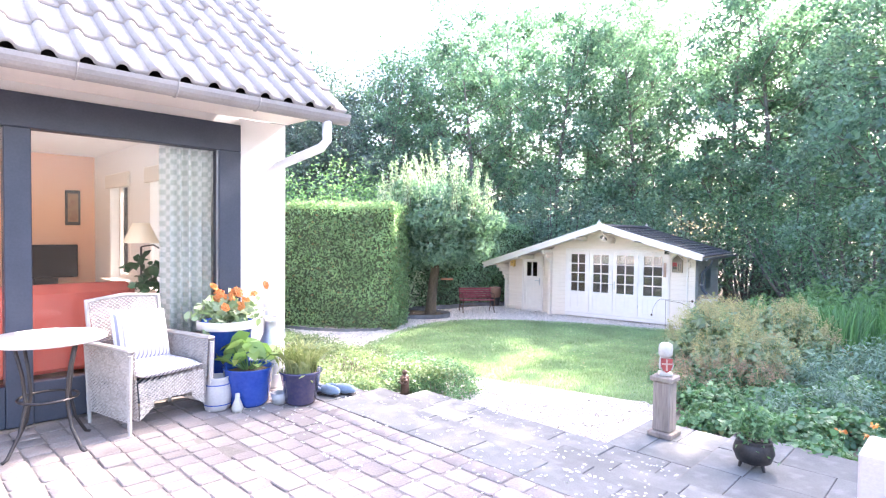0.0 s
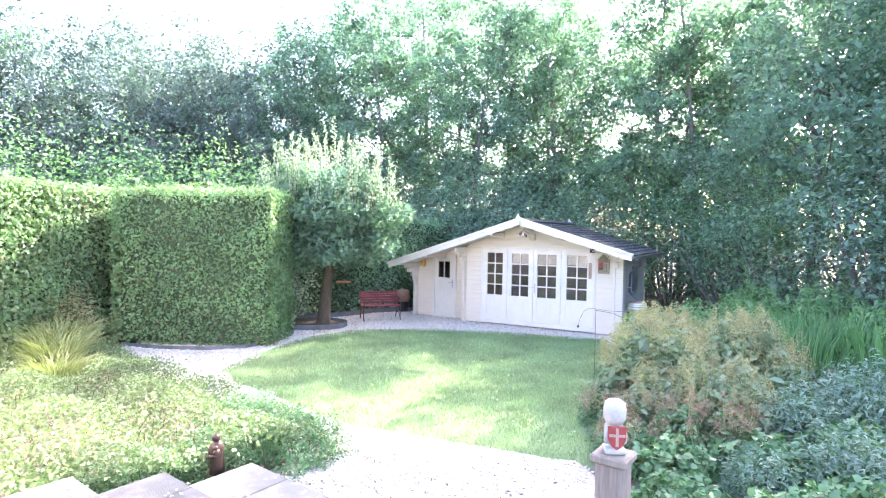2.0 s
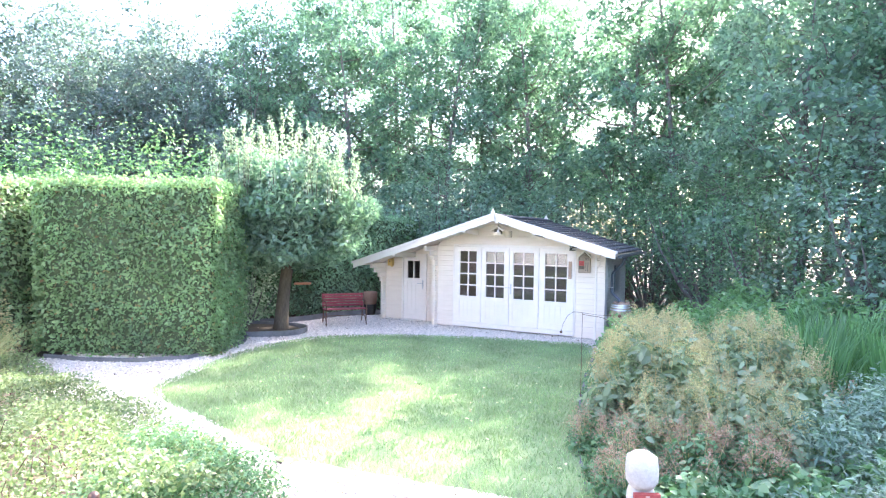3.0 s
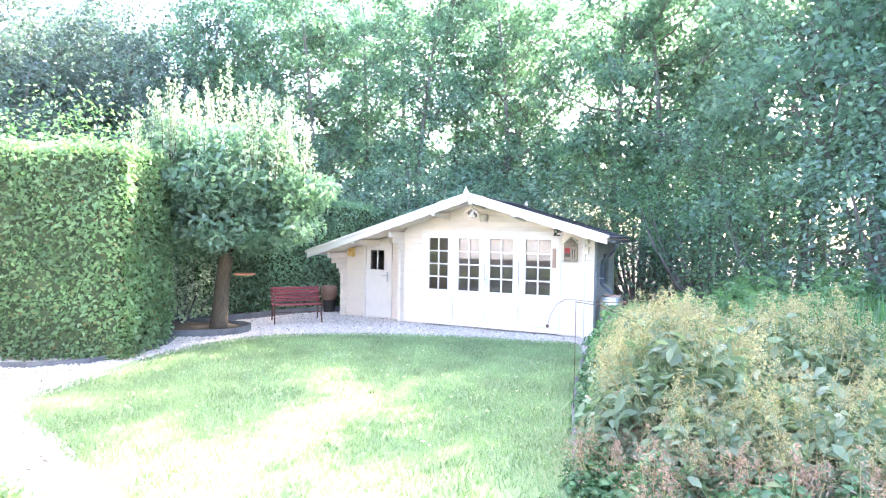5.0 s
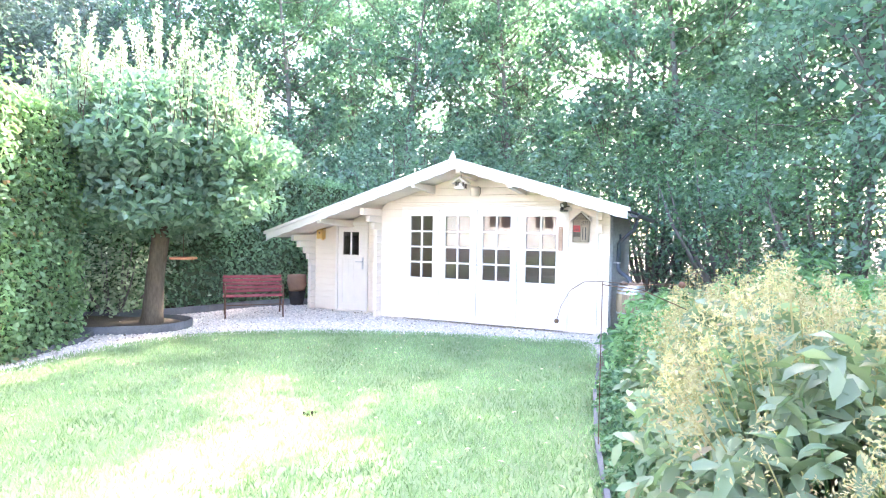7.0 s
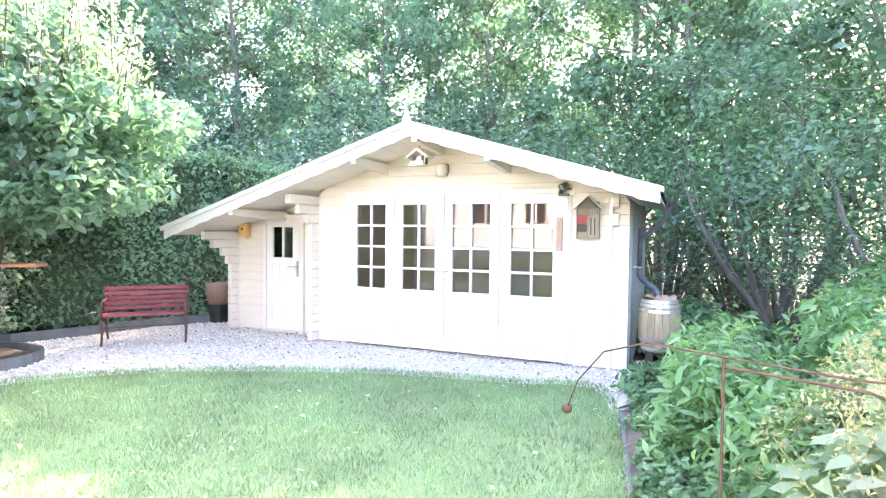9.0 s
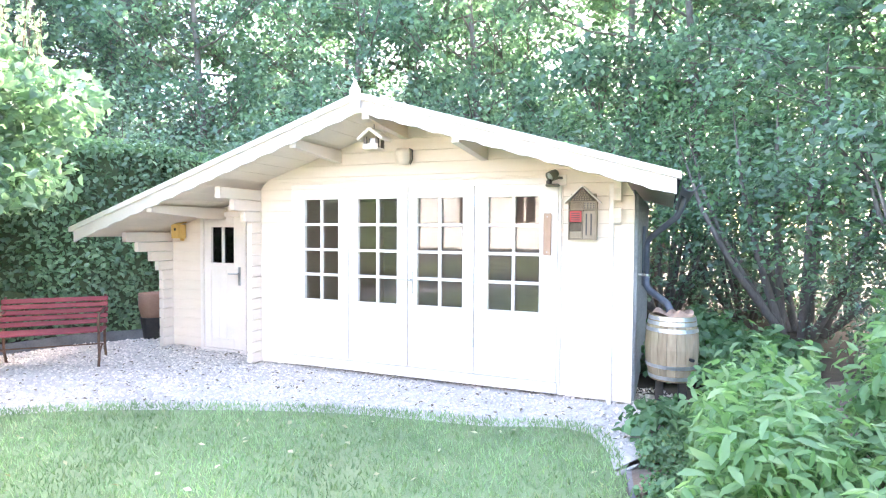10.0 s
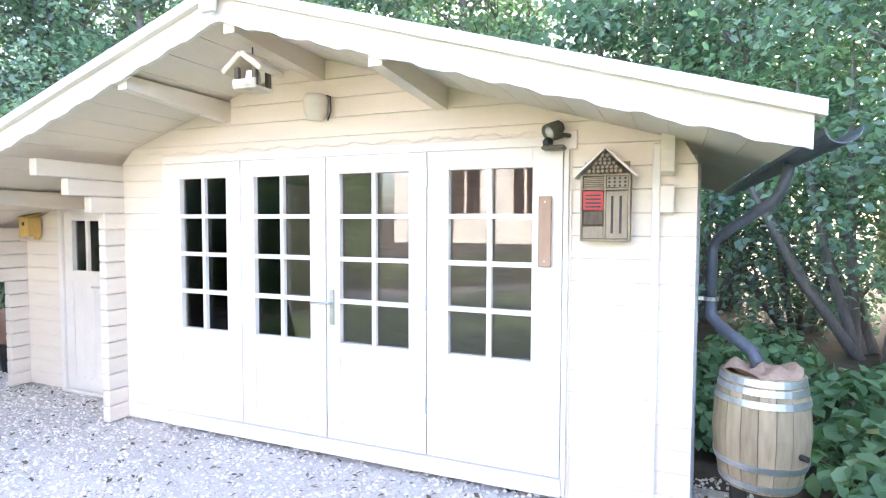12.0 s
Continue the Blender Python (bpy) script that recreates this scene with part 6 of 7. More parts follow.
arc = [(0.04, 0.94, 0.81), (0.03, 0.82, 0.95), (0.02, 0.6, 1.1), (0.0, 0.3, 1.19), (0, 0, 1.22), (0.12, -0.2, 1.22), (0.3, -0.42, 1.24)]
part("arm", tube(bmesh.new(), arc, 0.0026, 6), RUST, orn)
part("arm", tube(bmesh.new(), [(0, 0, 1.20), (0.2, -0.15, 1.18), (0.4, -0.3, 1.08), (0.52, -0.4, 0.98)], 0.0033, 6), RUST, orn)
for p in (arc[0], arc[-1]):
    b = bmesh.new()
    bmesh.ops.create_uvsphere(b, u_segments=14, v_segments=10, radius=0.02, matrix=Matrix.Translation(p))
    part("ball", b, RUST, orn, "rusty iron ball", True)


# ---- stone pillar with its heraldic lion ----
PIL = mat("weathered_wood_pillar", (0.20, 0.155, 0.125), (0.38, 0.31, 0.265), 0.85, 14, 70, 0.6, stretch=(1, 1, 0.12), stain=(0.2, 0.19, 0.13), stain_scale=4, stain_amount=0.5)
pil = thing("pillar", HOUSE @ pose(2.38, -2.79, -0.47), "weathered square pillar on the lower step", "pillar")
part("base", one_box((-0.115, -0.115, 0.0), (0.115, 0.115, 0.05), 0.008), PIL, pil)
part("shaft", one_box((-0.082, -0.082, 0.05), (0.082, 0.082, 0.52), 0.012), PIL, pil)
part("cap", one_box((-0.105, -0.105, 0.52), (0.105, 0.105, 0.57), 0.01), PIL, pil)


def blob(bm, c, r, squash=(1, 1, 1), seg=14):
    bmesh.ops.create_uvsphere(bm, u_segments=seg, v_segments=10, radius=r, matrix=Matrix.Translation(c) @ Matrix.Diagonal((*squash, 1)))
    return bm


LIONM = mat("chalky_white_stone", (0.42, 0.38, 0.33), (0.6, 0.56, 0.5), 0.8, 12, 80, 0.6)
bm = box(bmesh.new(), (-0.06, -0.05, 0), (0.06, 0.05, 0.035), 0.008)
blob(bm, (0, 0.01, 0.12), 0.062, (0.9, 0.8, 1.5))
lathe(bm, [(0.045, 0.17), (0.064, 0.2), (0.066, 0.25), (0.06, 0.29), (0.035, 0.308), (0.01, 0.31)], 12)
blob(bm, (0, -0.035, 0.225), 0.03)
for s in (-1, 1):
    blob(bm, (s * 0.05, -0.035, 0.1), 0.02, (0.8, 0.8, 2.0))
lion_mesh = mesh_of("lion_statue", bm, LIONM, True)
bm = bmesh.new()
prism(bm, [(-0.05, 0.17), (0.05, 0.17), (0.05, 0.1), (0.03, 0.06), (0, 0.04), (-0.03, 0.06), (-0.05, 0.1)], 0.02, Matrix.Translation((0, -0.075, 0)))
sh = bpy.data.meshes.new("shield")
bm.to_mesh(sh)
bm.free()
joined = bmesh.new()
joined.from_mesh(lion_mesh)
k0 = len(joined.faces)
joined.from_mesh(sh)
for i, fc in enumerate(joined.faces):
    fc.material_index = 1 if i >= k0 else 0
k1 = len(joined.faces)
box(joined, (-0.008, -0.078, 0.06), (0.008, -0.0755, 0.165))
box(joined, (-0.045, -0.0785, 0.115), (0.045, -0.0757, 0.13))
joined.faces.ensure_lookup_table()
for fc in joined.faces[k1:]:
    fc.material_index = 2
lion = new("lion_statue", mesh_of("lion_statue", joined, LIONM))
lion.data.materials.append(mat("dull_red_paint", (0.30, 0.045, 0.04), (0.42, 0.08, 0.06), 0.6, 20, 90, 0.3))
lion.data.materials.append(mat("faded_gold_paint", (0.42, 0.26, 0.2), (0.55, 0.36, 0.28), 0.6, 20, 90, 0.2))
lion.matrix_world = HOUSE @ pose(2.38, -2.79, 0.10, 0, 0, -58)
tagged(lion, "small white stone lion holding a red shield", "statue")

BRONZE = mat("brown_bronze", (0.07, 0.045, 0.035), (0.16, 0.10, 0.08), 0.35, 10, 60, 0.3, metal=0.6)
bm = lathe(bmesh.new(), [(0.06, 0), (0.055, 0.06), (0.05, 0.12), (0.055, 0.18), (0.045, 0.23), (0.02, 0.25)], 16)
blob(bm, (0.0, -0.01, 0.275), 0.032)
blob(bm, (0.035, -0.05, 0.18), 0.028)
blob(bm, (0.03, -0.055, 0.215), 0.018)
tube(bm, [(-0.045, 0, 0.21), (-0.05, -0.05, 0.16), (0.0, -0.075, 0.15), (0.045, -0.06, 0.16)], 0.014, 8)
stat = new("mother_statue", mesh_of("mother_statue", bm, BRONZE, True))
stat.matrix_world = pose(-1.17, 4.29, 0.435, 0, 0, -20)
tagged(stat, "small brown bronze figure statue at the shrubs' edge", "statue")

# ---- cauldron planter, low pillar, flowers ----
pot = thing("cauldron_planter", HOUSE @ pose(1.85, -3.7, -0.348), "black iron cauldron on short feet planted with green", "planter")
part("cauldron", lathe(bmesh.new(), [(0.05, 0.03), (0.12, 0.06), (0.145, 0.13), (0.13, 0.19), (0.12, 0.21), (0.135, 0.225), (0.125, 0.225), (0.11, 0.2)], 22), IRON, pot, "", True)
for a in (0, 2.1, 4.2):
    part("foot", tube(bmesh.new(), [(0.08 * math.cos(a), 0.08 * math.sin(a), 0.06), (0.1 * math.cos(a), 0.1 * math.sin(a), 0.0)], [0.016, 0.01], 6), IRON, pot)
rq = np.random.default_rng(5)
part("foliage", leaves("foliage", rq.normal(size=(500, 3)) * [0.07, 0.07, 0.09] + [0, 0, 0.32], 0.05, CRANES, 0.5, 0.5, fine=True), None, pot)
lowp = thing("low_pillar", pose(2.12, 0.98, 0.55, 0, 0, 49.8), "pale rendered low pillar at the terrace corner", "pillar")
part("block", one_box((-0.2, -0.2, 0.0), (0.2, 0.2, 0.62), 0.012), mat("pinkish_render", (0.62, 0.5, 0.45), (0.72, 0.6, 0.55), 0.85, 5, 60, 0.4), lowp)
ORANGE = leaf_mat("orange_petals", (0.75, 0.26, 0.08), (0.85, 0.5, 0.22), 0.6, 0.35, (0.6, 0.06, 0.03))
flw = thing("red_flowers", pose(2.75, 2.3, 0.5), "orange-red flowers on thin stalks in the bed", "flowers")
for k, (x, y, h) in enumerate(((0, 0, .3), (.12, .08, .36), (.2, -.05, .33), (-.08, .15, .28))):
    st_ = part("stalk", tube(bmesh.new(), [(x, y, 0), (x + 0.02, y, h)], 0.003, 5), IRIS, flw)
    part("petals", leaves("petals", rq.normal(size=(14, 3)) * [0.016, 0.016, 0.008] + [x + 0.02, y, h], 0.035, ORANGE, 0.8, 0.8, fine=True), None, st_)


# ---- terrace furniture ----
WICKER = mat("pale_wicker", (0.36, 0.325, 0.29), (0.5, 0.46, 0.42), 0.7, 10, 90, 0.3, island=0.18)


def wicker_panel(bm, p00, p10, p11, p01, nu, nv, t=0.007):
    """A woven face between four corners: upright stakes with strands passing before and behind."""
    p00, p10, p11, p01 = (Vector(p) for p in (p00, p10, p11, p01))
    nrm = (p10 - p00).cross(p01 - p00).normalized()

    def at(u, v):
        return p00 * (1 - u) * (1 - v) + p10 * u * (1 - v) + p11 * u * v + p01 * (1 - u) * v
    for j in range(nv):
        v0, v1 = j / nv, (j + 0.9) / nv
        for i in range(nu):
            u0, u1 = i / nu, (i + 0.98) / nu
            s = 1 if (i + j) % 2 else -1
            a, b, c, d = at(u0, v0), at(u1, v0), at(u1, v1), at(u0, v1)
            mid0, mid1 = (a + b) / 2 + nrm * t * s, (d + c) / 2 + nrm * t * s
            vs = [bm.verts.new(q) for q in (a, mid0, b, c, mid1, d)]
            bm.faces.new((vs[0], vs[1], vs[4], vs[5]))
            bm.faces.new((vs[1], vs[2], vs[3], vs[4]))


CHAIR = HOUSE @ pose(-1.37, -0.43, 0.0, 0, 0, 13) @ Matrix.Scale(0.93, 4)


def wicker_chair():
    th = thing("wicker_armchair", CHAIR, "pale woven wicker armchair with striped cushions", "armchair")
    spec = {"backrest": ((-0.26, 0.27, 0.36), (0.26, 0.27, 0.36), (0.29, 0.40, 0.96), (-0.29, 0.40, 0.96), 30, 42),
            "front_apron": ((-0.27, -0.30, 0.22), (0.27, -0.30, 0.22), (0.28, -0.29, 0.38), (-0.28, -0.29, 0.38), 30, 12),
            "seat": ((-0.27, -0.29, 0.38), (0.27, -0.29, 0.38), (0.26, 0.28, 0.36), (-0.26, 0.28, 0.36), 20, 20)}
    for nm, (a, b, c, d, u, v) in spec.items():
        bm = bmesh.new()
        wicker_panel(bm, a, b, c, d, u, v, 0.005)
        if nm == "front_apron":
            for sgn in (-1, 1):
                wicker_panel(bm, (sgn * 0.27, -0.3, 0.10), (sgn * 0.16, -0.3, 0.185), (sgn * 0.16, -0.3, 0.22), (sgn * 0.27, -0.3, 0.22), 6, 6, 0.005)
        part(nm, bm, WICKER, th)
    for s in (-1, 1):
        bm = bmesh.new()
        wicker_panel(bm, (s * 0.28, -0.30, 0.1), (s * 0.28, 0.28, 0.1), (s * 0.31, 0.32, 0.62), (s * 0.31, -0.30, 0.62), 30, 40)
        wicker_panel(bm, (s * 0.35, -0.31, 0.1), (s * 0.34, 0.3, 0.1), (s * 0.36, 0.32, 0.63), (s * 0.365, -0.31, 0.63), 30, 40)
        part("armrest_side", bm, WICKER, th)
        part("armrest_top", one_box((s * 0.335 - 0.035, -0.315, 0.62), (s * 0.335 + 0.035, 0.33, 0.645), 0.012), WICKER, th)
        for y in (-0.28, 0.28):
            part("leg", tube(bmesh.new(), [(s * 0.335, y, 0.0), (s * 0.34, y, 0.14), (s * 0.345, y + (0.02 if y > 0 else -0.02), 0.6)], [0.014, 0.018, 0.02], 8), WICKER, th)
    part("back_rim", tube(bmesh.new(), [(-0.3, 0.34, 0.62), (-0.3, 0.40, 0.95), (0, 0.41, 0.975), (0.3, 0.40, 0.95), (0.3, 0.34, 0.62)], 0.018, 8), WICKER, th, "", True)
    stripe = mat("striped_cushion_cloth", (0.66, 0.65, 0.68), (0.74, 0.73, 0.75), 0.9, 6, 120, 0.2)
    n, l = stripe.node_tree.nodes, stripe.node_tree.links
    wv, tc, mx = n.new("ShaderNodeTexWave"), n.new("ShaderNodeTexCoord"), n.new("ShaderNodeMixRGB")
    wv.inputs["Scale"].default_value, wv.bands_direction = 9.0, "X"
    l.new(tc.outputs["Object"], wv.inputs["Vector"])
    p = n["Principled BSDF"]
    mx.blend_type = "MULTIPLY"
    mx.inputs[0].default_value = 1.0
    cr = n.new("ShaderNodeValToRGB")
    cr.color_ramp.elements[0].color, cr.color_ramp.elements[0].position = (0.42, 0.42, 0.5, 1), 0.25
    cr.color_ramp.elements[1].color, cr.color_ramp.elements[1].position = (1, 1, 1, 1), 0.4
    l.new(wv.outputs["Color"], cr.inputs[0])
    l.new(p.inputs["Base Color"].links[0].from_socket, mx.inputs[1])
    l.new(cr.outputs[0], mx.inputs[2])
    l.new(mx.outputs[0], p.inputs["Base Color"])

    def pillow(w, d, h, m):
        co, k = [], 14
        for sgn in (1, -1):
            for i in range(k + 1):
                for j in range(k + 1):
                    a, b = 2 * i / k - 1, 2 * j / k - 1
                    co.append(m @ Vector((a * w / 2, b * d / 2, sgn * h / 2 * (max(0, (1 - a ** 4) * (1 - b ** 4))) ** 0.5)))
        f = []
        for s in range(2):
            o = s * (k + 1) ** 2
            for i in range(k):
                for j in range(k):
                    q = [o + i * (k + 1) + j, o + (i + 1) * (k + 1) + j, o + (i + 1) * (k + 1) + j + 1, o + i * (k + 1) + j + 1]
                    f.append(q if s == 0 else q[::-1])
        return raw_mesh("cushion", np.array([tuple(v) for v in co]), np.array(f), 4, stripe, True)
    seat = new("seat_cushion", pillow(0.52, 0.56, 0.1, Matrix.Translation((0, 0, 0))))
    seat.matrix_world = CHAIR @ pose(0, -0.02, 0.43)
    tagged(seat, "flat striped white and grey seat cushion", "cushion")
    back = new("back_cushion", pillow(0.46, 0.42, 0.14, Matrix()))
    back.matrix_world = CHAIR @ pose(0.01, 0.16, 0.665, 70, 4, 0)
    tagged(back, "plump white striped cushion leaning on the chair's back", "cushion")


wicker_chair()


def bistro_table():
    th = thing("bistro_table", HOUSE @ pose(-2.05, -0.6, 0.0), "round pale mosaic bistro table on curved iron legs", "table")
    part("tabletop", lathe(bmesh.new(), [(0.0, 0.70), (0.32, 0.70), (0.335, 0.708), (0.335, 0.722), (0.325, 0.73), (0.0, 0.73)], 40, cap=False), mat("pale_mosaic", (0.62, 0.56, 0.53), (0.75, 0.7, 0.67), 0.5, 30, 120, 0.2), th, "pale mosaic top", True)
    for k in range(4):
        a = k * math.pi / 2 + 0.5
        c, s = math.cos(a), math.sin(a)
        part("leg", tube(bmesh.new(), [(c * q, s * q, z) for q, z in ((0.22, 0.70), (0.17, 0.5), (0.15, 0.33), (0.19, 0.15), (0.27, 0.02), (0.3, 0.008))], 0.011, 8), IRON, th, "", True)
    part("ring", tube(bmesh.new(), [(0.165 * math.cos(a), 0.165 * math.sin(a), 0.33) for a in np.linspace(0, 2 * math.pi, 25)], 0.009, 6), IRON, th)


bistro_table()


# ---- pots by the glass front ----
BLUE = mat("cobalt_glaze", (0.015, 0.05, 0.28), (0.035, 0.09, 0.38), 0.2, 3, 40, 0.05, coat=0.5)
NAVY = mat("dark_blue_glaze", (0.02, 0.025, 0.09), (0.07, 0.06, 0.10), 0.25, 3, 40, 0.05, coat=0.5)
CROCK = mat("grey_stoneware", (0.36, 0.34, 0.33), (0.46, 0.44, 0.43), 0.4, 5, 60, 0.1, coat=0.2)


def plant_pot(name, x, y, prof, material, label, z=0.0):
    th = thing(name, HOUSE @ pose(x, y, z), label, "plant pot")
    part("pot", lathe(bmesh.new(), prof, 30), material, th, "", True)
    part("soil", lathe(bmesh.new(), [(prof[-1][0] * 0.98, prof[-1][1] - 0.002), (prof[-1][0] * 0.6, prof[-1][1] + 0.01)], 20), SOIL, th)
    return th


bp = plant_pot("blue_flowerpot", -0.68, -0.60, [(0.145, 0.0), (0.165, 0.03), (0.2, 0.3), (0.205, 0.31), (0.19, 0.31), (0.185, 0.27)], BLUE, "large cobalt blue glazed pot with a broad-leaved plant")
rr = np.random.default_rng(8)
a = rr.uniform(0, 6.28, 46)
q = rr.uniform(0.05, 0.26, 46)
cc = np.column_stack([q * np.cos(a), q * np.sin(a), 0.52 - q * 0.6 + rr.normal(size=46) * 0.03])
part("foliage", leaves("foliage", cc, 0.17, leaf_mat("hydrangea_leaves", (0.13, 0.24, 0.06), (0.34, 0.46, 0.16), 0.45, 0.35, (0.5, 0.38, 0.05)), 0.7, 0.9, 0.1, None, 0.3, True, np.column_stack([np.cos(a), np.sin(a), -0.3 + 0 * a])), None, bp, "broad pale green leaves")
bm = bmesh.new()
for k in range(0, 46, 2):
    tube(bm, [(cc[k, 0] * 0.2, cc[k, 1] * 0.2, 0.28), tuple(cc[k])], 0.004, 5, False)
part("stem_tuft", bm, IRIS, bp)
dp = plant_pot("dark_flowerpot", -0.36, -0.88, [(0.11, 0.0), (0.125, 0.02), (0.165, 0.25), (0.178, 0.262), (0.178, 0.275), (0.16, 0.275), (0.155, 0.245)], NAVY, "dark blue glazed pot with a pale rim and grassy plant")
g = blades("pot_grass", "", "", STRAW, 260, 0.32, 0.008, 0.13, 41, 0.7)
for ch in list(g.children):
    ch.parent = dp
    ch.name = "grass_tuft"
    ch.matrix_basis = Matrix.Translation((0, 0, 0.26))
bpy.data.objects.remove(g)
part("undergrowth", leaves("leaf_filler", rr.normal(size=(260, 3)) * [0.1, 0.1, 0.06] + [0, 0, 0.38], 0.06, STRAW, 0.3, 0.5, fine=False), None, dp)
st = plant_pot("tall_blue_planter", -0.72, -0.30, [(0.16, 0.0), (0.18, 0.3), (0.2, 0.58), (0.235, 0.6), (0.235, 0.66), (0.215, 0.66), (0.2, 0.62)], BLUE, "tall blue planter with a white rim and orange begonias")
part("rim", lathe(bmesh.new(), [(0.236, 0.595), (0.243, 0.6), (0.243, 0.665), (0.236, 0.668)], 30, cap=False), WHITE, st, "white glazed rim", True)
part("foliage", leaves("foliage", rr.normal(size=(240, 3)) * [0.12, 0.12, 0.06] + [0, 0, 0.74], 0.085, leaf_mat("begonia_leaves", (0.2, 0.28, 0.14), (0.5, 0.56, 0.38), 0.4, 0.3, (0.72, 0.74, 0.6)), 0.8, 0.6, fine=True), None, st)
ctr = rr.normal(size=(16, 3)) * [0.12, 0.12, 0.04] + [0, 0, 0.86]
for k in range(16):
    bm = lathe(bmesh.new(), [(0.004, -0.012), (0.026, -0.004), (0.04, 0.01), (0.033, 0.016), (0.028, 0.006), (0.019, 0.014), (0.022, 0.024), (0.012, 0.018), (0.006, 0.028)], 15)
    for v in bm.verts:
        v.co = v.co * (1 + 0.16 * math.sin(5 * math.atan2(v.co.y, v.co.x))) + Vector(rr.normal(size=3) * 0.003)
    part("begonia_flower", bm, ORANGE, st, "orange begonia flower").matrix_basis = Matrix.Translation(ctr[k]) @ Euler((rr.uniform(0.2, 1.1), rr.normal() * 0.3, rr.uniform(-1.2, 1.2))).to_matrix().to_4x4()
jar = thing("stoneware_jar", HOUSE @ pose(-0.93, -0.58, 0.0), "grey salt-glazed stoneware jar with blue decoration", "jar")
part("jar", lathe(bmesh.new(), [(0.085, 0), (0.1, 0.03), (0.108, 0.12), (0.1, 0.2), (0.088, 0.24), (0.095, 0.265), (0.08, 0.265), (0.075, 0.2)], 26), CROCK, jar, "", True)
for z in (0.05, 0.205):
    part("blue_band", lathe(bmesh.new(), [(0.1055 if z < 0.1 else 0.1005, z), (0.107 if z < 0.1 else 0.1, z + 0.008)], 26, cap=False), BLUE, jar)
for s in (-1, 1):
    part("handle", tube(bmesh.new(), [(s * 0.1, 0, 0.2), (s * 0.128, 0, 0.19), (s * 0.105, 0, 0.15)], 0.009, 6), BLUE, jar)
bot = thing("glass_bottle", HOUSE @ pose(-0.84, -0.74, 0.0), "small clouded glass bottle on the cobbles", "bottle")
part("bottle", lathe(bmesh.new(), [(0.045, 0), (0.048, 0.03), (0.02, 0.1), (0.018, 0.14), (0.014, 0.14), (0.014, 0.1)], 18), mat("clouded_glass", (0.4, 0.38, 0.33), (0.52, 0.5, 0.44), 0.15, 6, 50, 0, coat=0.4), bot, "", True)
clay = thing("clay_pot", HOUSE @ pose(-0.5, -0.78, 0.0), "small grey clay pot behind the grassy one", "plant pot")
part("pot", lathe(bmesh.new(), [(0.05, 0), (0.07, 0.09), (0.062, 0.09), (0.05, 0.03)], 18), CROCK, clay, "", True)
can = thing("zinc_can", HOUSE @ pose(-0.3, -0.28, 0.0), "tall dull zinc can standing behind the pots", "zinc can")
part("can", lathe(bmesh.new(), [(0.095, 0), (0.1, 0.02), (0.1, 0.42), (0.065, 0.5), (0.06, 0.6), (0.075, 0.64), (0.068, 0.64), (0.055, 0.6)], 24), HOOP, can, "", True)
for z in (0.12, 0.4):
    part("band", lathe(bmesh.new(), [(0.101, z), (0.104, z + 0.005), (0.101, z + 0.012)], 24, cap=False), HOOP, can)
part("handle", tube(bmesh.new(), [(0.066, 0, 0.5), (0.13, 0, 0.52), (0.14, 0, 0.44), (0.1, 0, 0.36)], 0.008, 8), HOOP, can)
SLATE = mat("blue_grey_clog", (0.12, 0.17, 0.24), (0.2, 0.26, 0.33), 0.5, 6, 60, 0.1)
for k, (x, y) in enumerate(((-0.09, -0.84), (0.02, -0.9))):
    cg = thing("garden_clog", HOUSE @ pose(x, y, 0.004, 0, 0, -75 + 8 * k), "worn blue-grey garden clog on the edge slabs", "clog", "pair of garden clogs")
    b = bmesh.new()
    bmesh.ops.create_uvsphere(b, u_segments=16, v_segments=10, radius=1, matrix=Matrix.Translation((0.05, 0, 0.045)) @ Matrix.Diagonal((0.11, 0.05, 0.045, 1)))
    part("upper", b, SLATE, cg, "", True)
    part("sole", one_box((-0.13, -0.042, 0.0), (0.145, 0.042, 0.025), 0.01), IRON, cg)
    part("heel_rim", tube(bmesh.new(), [(-0.02, -0.042, 0.05), (-0.11, -0.035, 0.06), (-0.13, 0, 0.062), (-0.11, 0.035, 0.06), (-0.02, 0.042, 0.05)], 0.014, 6), SLATE, cg, "", True)


# ---- paving pieces ----
def paver(w, d, h=0.05):
    bm = bmesh.new()
    e = 0.0045
    lo = [bm.verts.new((x, y, -h)) for x, y in ((0, 0), (w, 0), (w, d), (0, d))]
    mi = [bm.verts.new((x, y, -e)) for x, y in ((0, 0), (w, 0), (w, d), (0, d))]
    up = [bm.verts.new((x, y, 0)) for x, y in ((e, e), (w - e, e), (w - e, d - e), (e, d - e))]
    for a, b in ((lo, mi), (mi, up)):
        for i in range(4):
            bm.faces.new((a[i], a[(i + 1) % 4], b[(i + 1) % 4], b[i]))
    bm.faces.new(up)
    return bm


CW, LENGTHS = 0.152, (0.115, 0.15, 0.19)


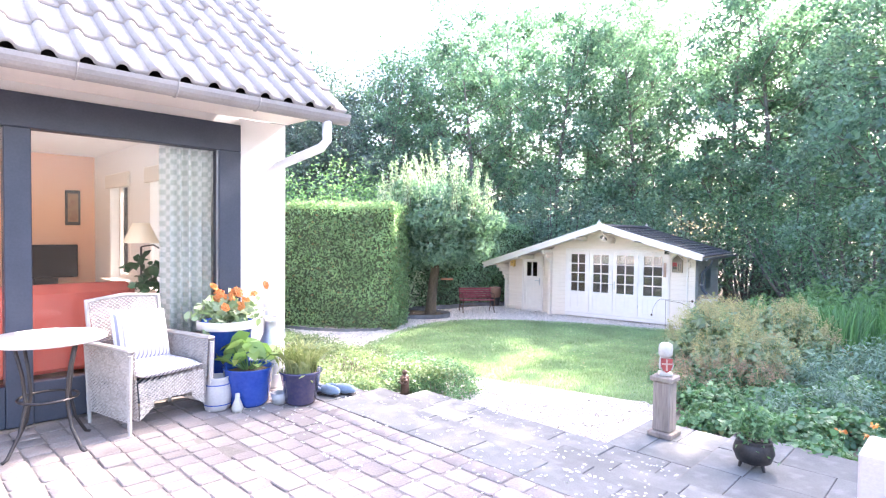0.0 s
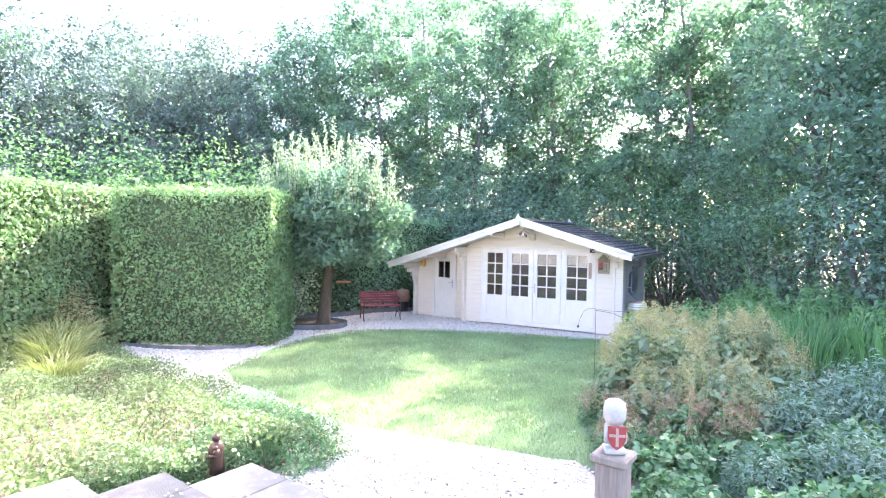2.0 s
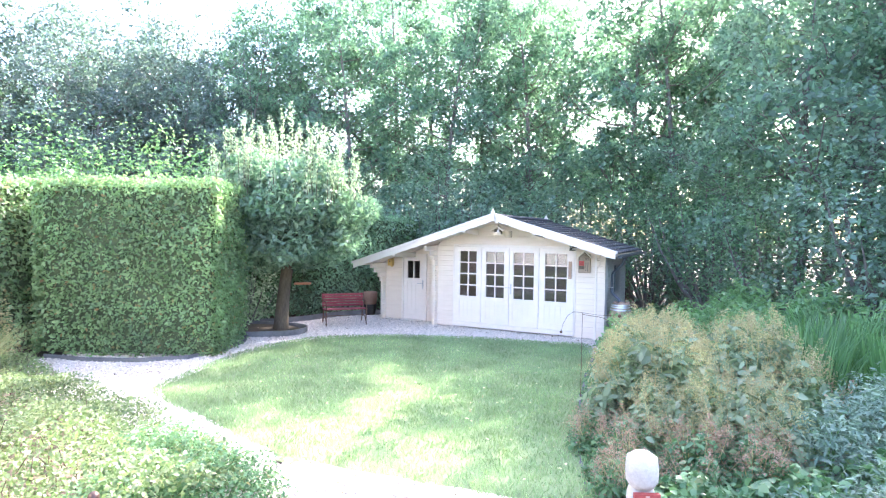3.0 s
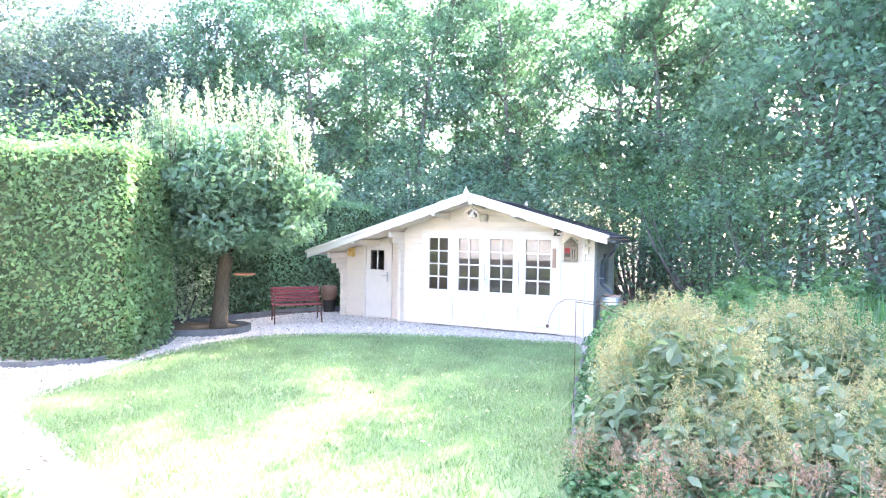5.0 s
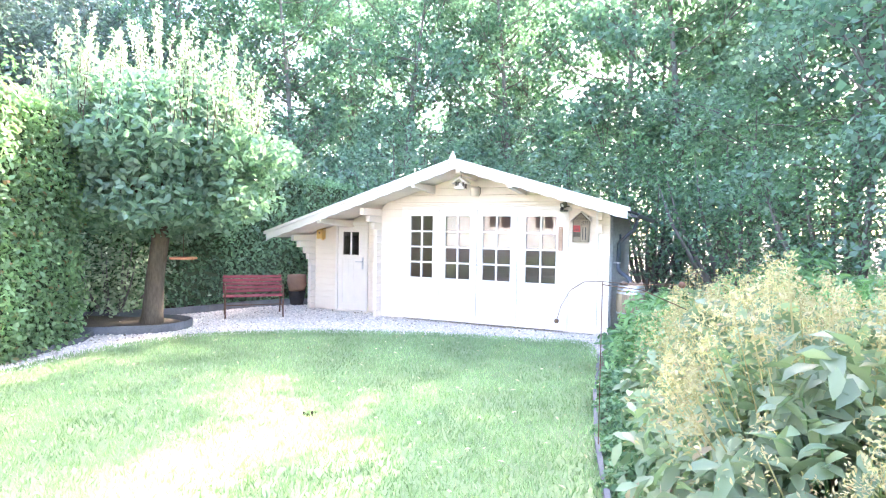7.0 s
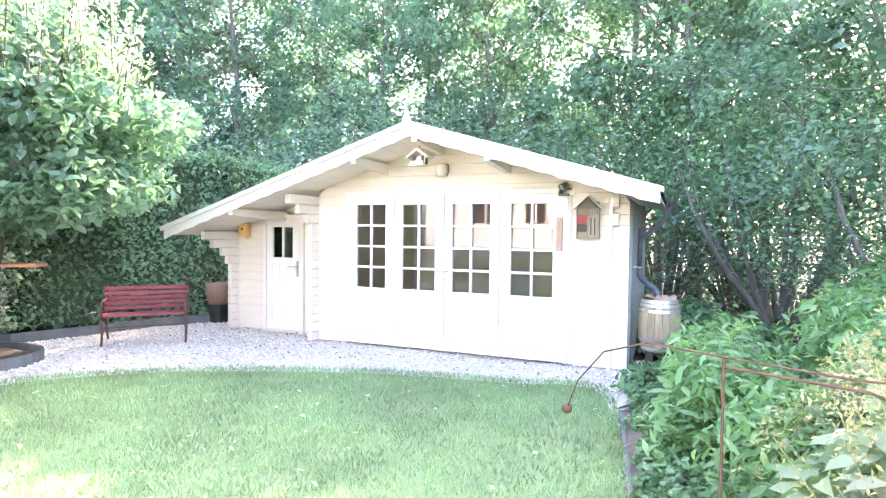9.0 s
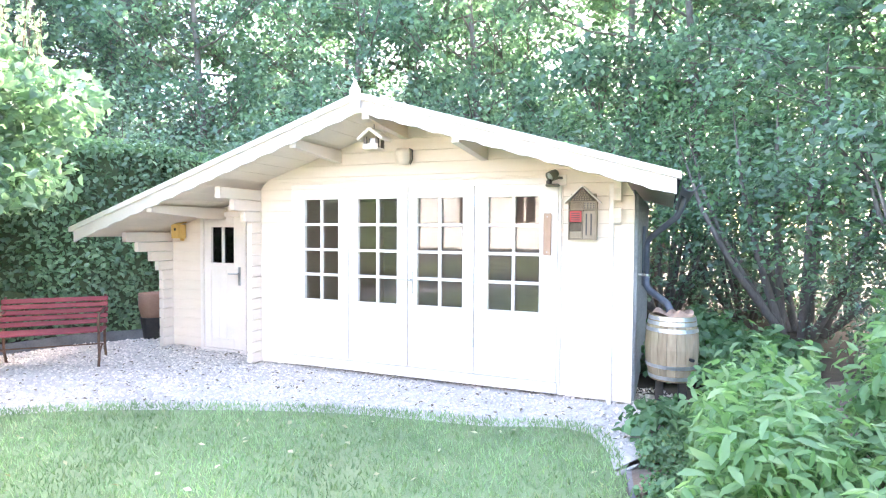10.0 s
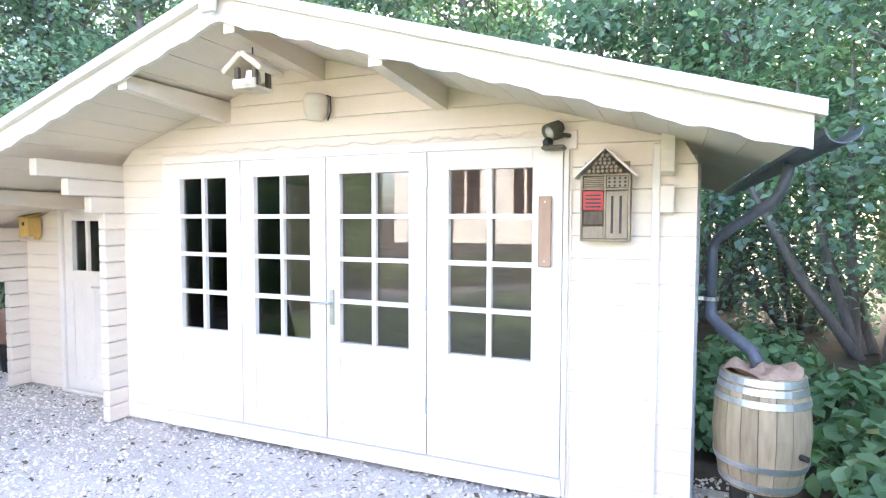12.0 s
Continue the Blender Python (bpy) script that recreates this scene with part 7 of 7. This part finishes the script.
def cobble(w, d, r=0.016, h=0.05):
    """A tumbled paving stone with rounded corners and a softened top edge."""
    bm = bmesh.new()
    rings = []
    for inset, z in ((0.0, -h), (0.0, -0.006), (0.006, 0.0)):
        lo_x, hi_x, lo_y, hi_y, q = inset, w - inset, inset, d - inset, r
        rings.append([bm.verts.new((x, y, z)) for x, y in ((lo_x + q, lo_y), (hi_x - q, lo_y), (hi_x, lo_y + q), (hi_x, hi_y - q), (hi_x - q, hi_y), (lo_x + q, hi_y), (lo_x, hi_y - q), (lo_x, lo_y + q))])
    for a, b in zip(rings, rings[1:]):
        for i in range(8):
            bm.faces.new((a[i], a[(i + 1) % 8], b[(i + 1) % 8], b[i]))
    bm.faces.new(rings[-1])
    return bm


cob_meshes = [mesh_of("cobble", cobble(CW - 0.007, d - 0.008), COBBLE) for d in LENGTHS]
outlines = [[tuple(v.co) for v in me.vertices] for me in cob_meshes]
rp = np.random.default_rng(31)
rest_co, rest_f = [], []
count = 0
for i in range(46):
    y = -0.02 - rp.uniform(0, 0.15)
    while y > -8.4:
        k = int(rp.integers(0, 3))
        x = -0.215 - (i + 1) * CW
        y -= LENGTHS[k]
        m = Matrix.Translation((x + rp.normal() * 0.0015, y + rp.normal() * 0.002, rp.normal() * 0.0025)) @ Euler((radians(rp.normal() * 0.6), radians(rp.normal() * 0.6), radians(rp.normal() * 1.2))).to_matrix().to_4x4()
        if -2.1 < x < -0.5 and y > -4.1 and count < 300:
            o = new("cobble", cob_meshes[k])
            o.parent = terrace
            o.matrix_basis = m
            count += 1
        else:
            b = len(rest_co)
            rest_co += [tuple(m @ Vector(v)) for v in outlines[k]]
            rest_f += [(b + r * 8 + e, b + r * 8 + (e + 1) % 8, b + r * 8 + 8 + (e + 1) % 8, b + r * 8 + 8 + e) for r in (0, 1) for e in range(8)]
            rest_f += [(b + 16, b + 17, b + 18, b + 19), (b + 16, b + 19, b + 20, b + 23), (b + 20, b + 21, b + 22, b + 23)]
COBBLE_REST = mat("red_grey_cobbles_rest", (0.2, 0.168, 0.152), (0.34, 0.295, 0.27), 0.85, 6, 80, 0.5, island=0.18, stain=(0.24, 0.22, 0.21), stain_scale=2.5, stain_amount=0.6)
ob = part("cobbles", raw_mesh("cobbles", np.array(rest_co), np.array(rest_f), 4, COBBLE_REST), None, terrace)
ob["kind"] = "stuff"
slab_meshes = {}
for a, b, zz, v0, v1, par in ((-0.21, 0.10, 0.95, 0.1, 4.5, terrace), *((a, b, zz, 0.14, 4.5, steps) for a, b, zz in TREADS), (1.8, 2.28, 0.48, 2.5, 3.35, steps), (2.28, 2.75, 0.48, 2.5, 3.35, steps), (1.12, 1.62, 0.60, 3.36, 5.2, steps), (1.62, 2.1, 0.60, 3.36, 5.2, steps), (2.1, 2.6, 0.60, 3.36, 5.2, steps)):
    v = v0 + rp.uniform(-0.25, 0)
    while v < v1:
        s, e = max(v, v0), min(v + 0.5, v1)
        if e - s > 0.08:
            key = (round(b - a, 3), round(e - s, 3))
            if key not in slab_meshes:
                slab_meshes[key] = mesh_of("slab", paver(key[0] - 0.005, key[1] - 0.006, 0.06), SLAB)
            o = new("slab", slab_meshes[key])
            o.parent = par
            o.matrix_basis = Matrix.Translation((a + 0.0025, -e + 0.003, zz - 0.95 + rp.normal() * 0.002)) @ Euler((radians(rp.normal() * 0.3), 0, 0)).to_matrix().to_4x4()
        v += 0.5

# fallen petals on the steps and the terrace's edge
pt = np.column_stack([rp.uniform(-0.9, 1.75, 1100), rp.uniform(-4.4, -0.3, 1100)])
lev = np.select([pt[:, 0] < 0.1, pt[:, 0] < 0.56, pt[:, 0] < 1.12], [0.0, -0.15, -0.31], -0.47) + 0.008
pm = leaves("petals", np.column_stack([pt, lev]), 0.03, leaf_mat("white_petals", (0.6, 0.58, 0.52), (0.75, 0.73, 0.68), 0.8, 0.2), 0.7, 4.0, 0.05)
petals = part("fallen_petals", pm)
petals.matrix_world = HOUSE
tagged(petals, "pale fallen petals scattered over the slabs", "petals", kind="stuff")
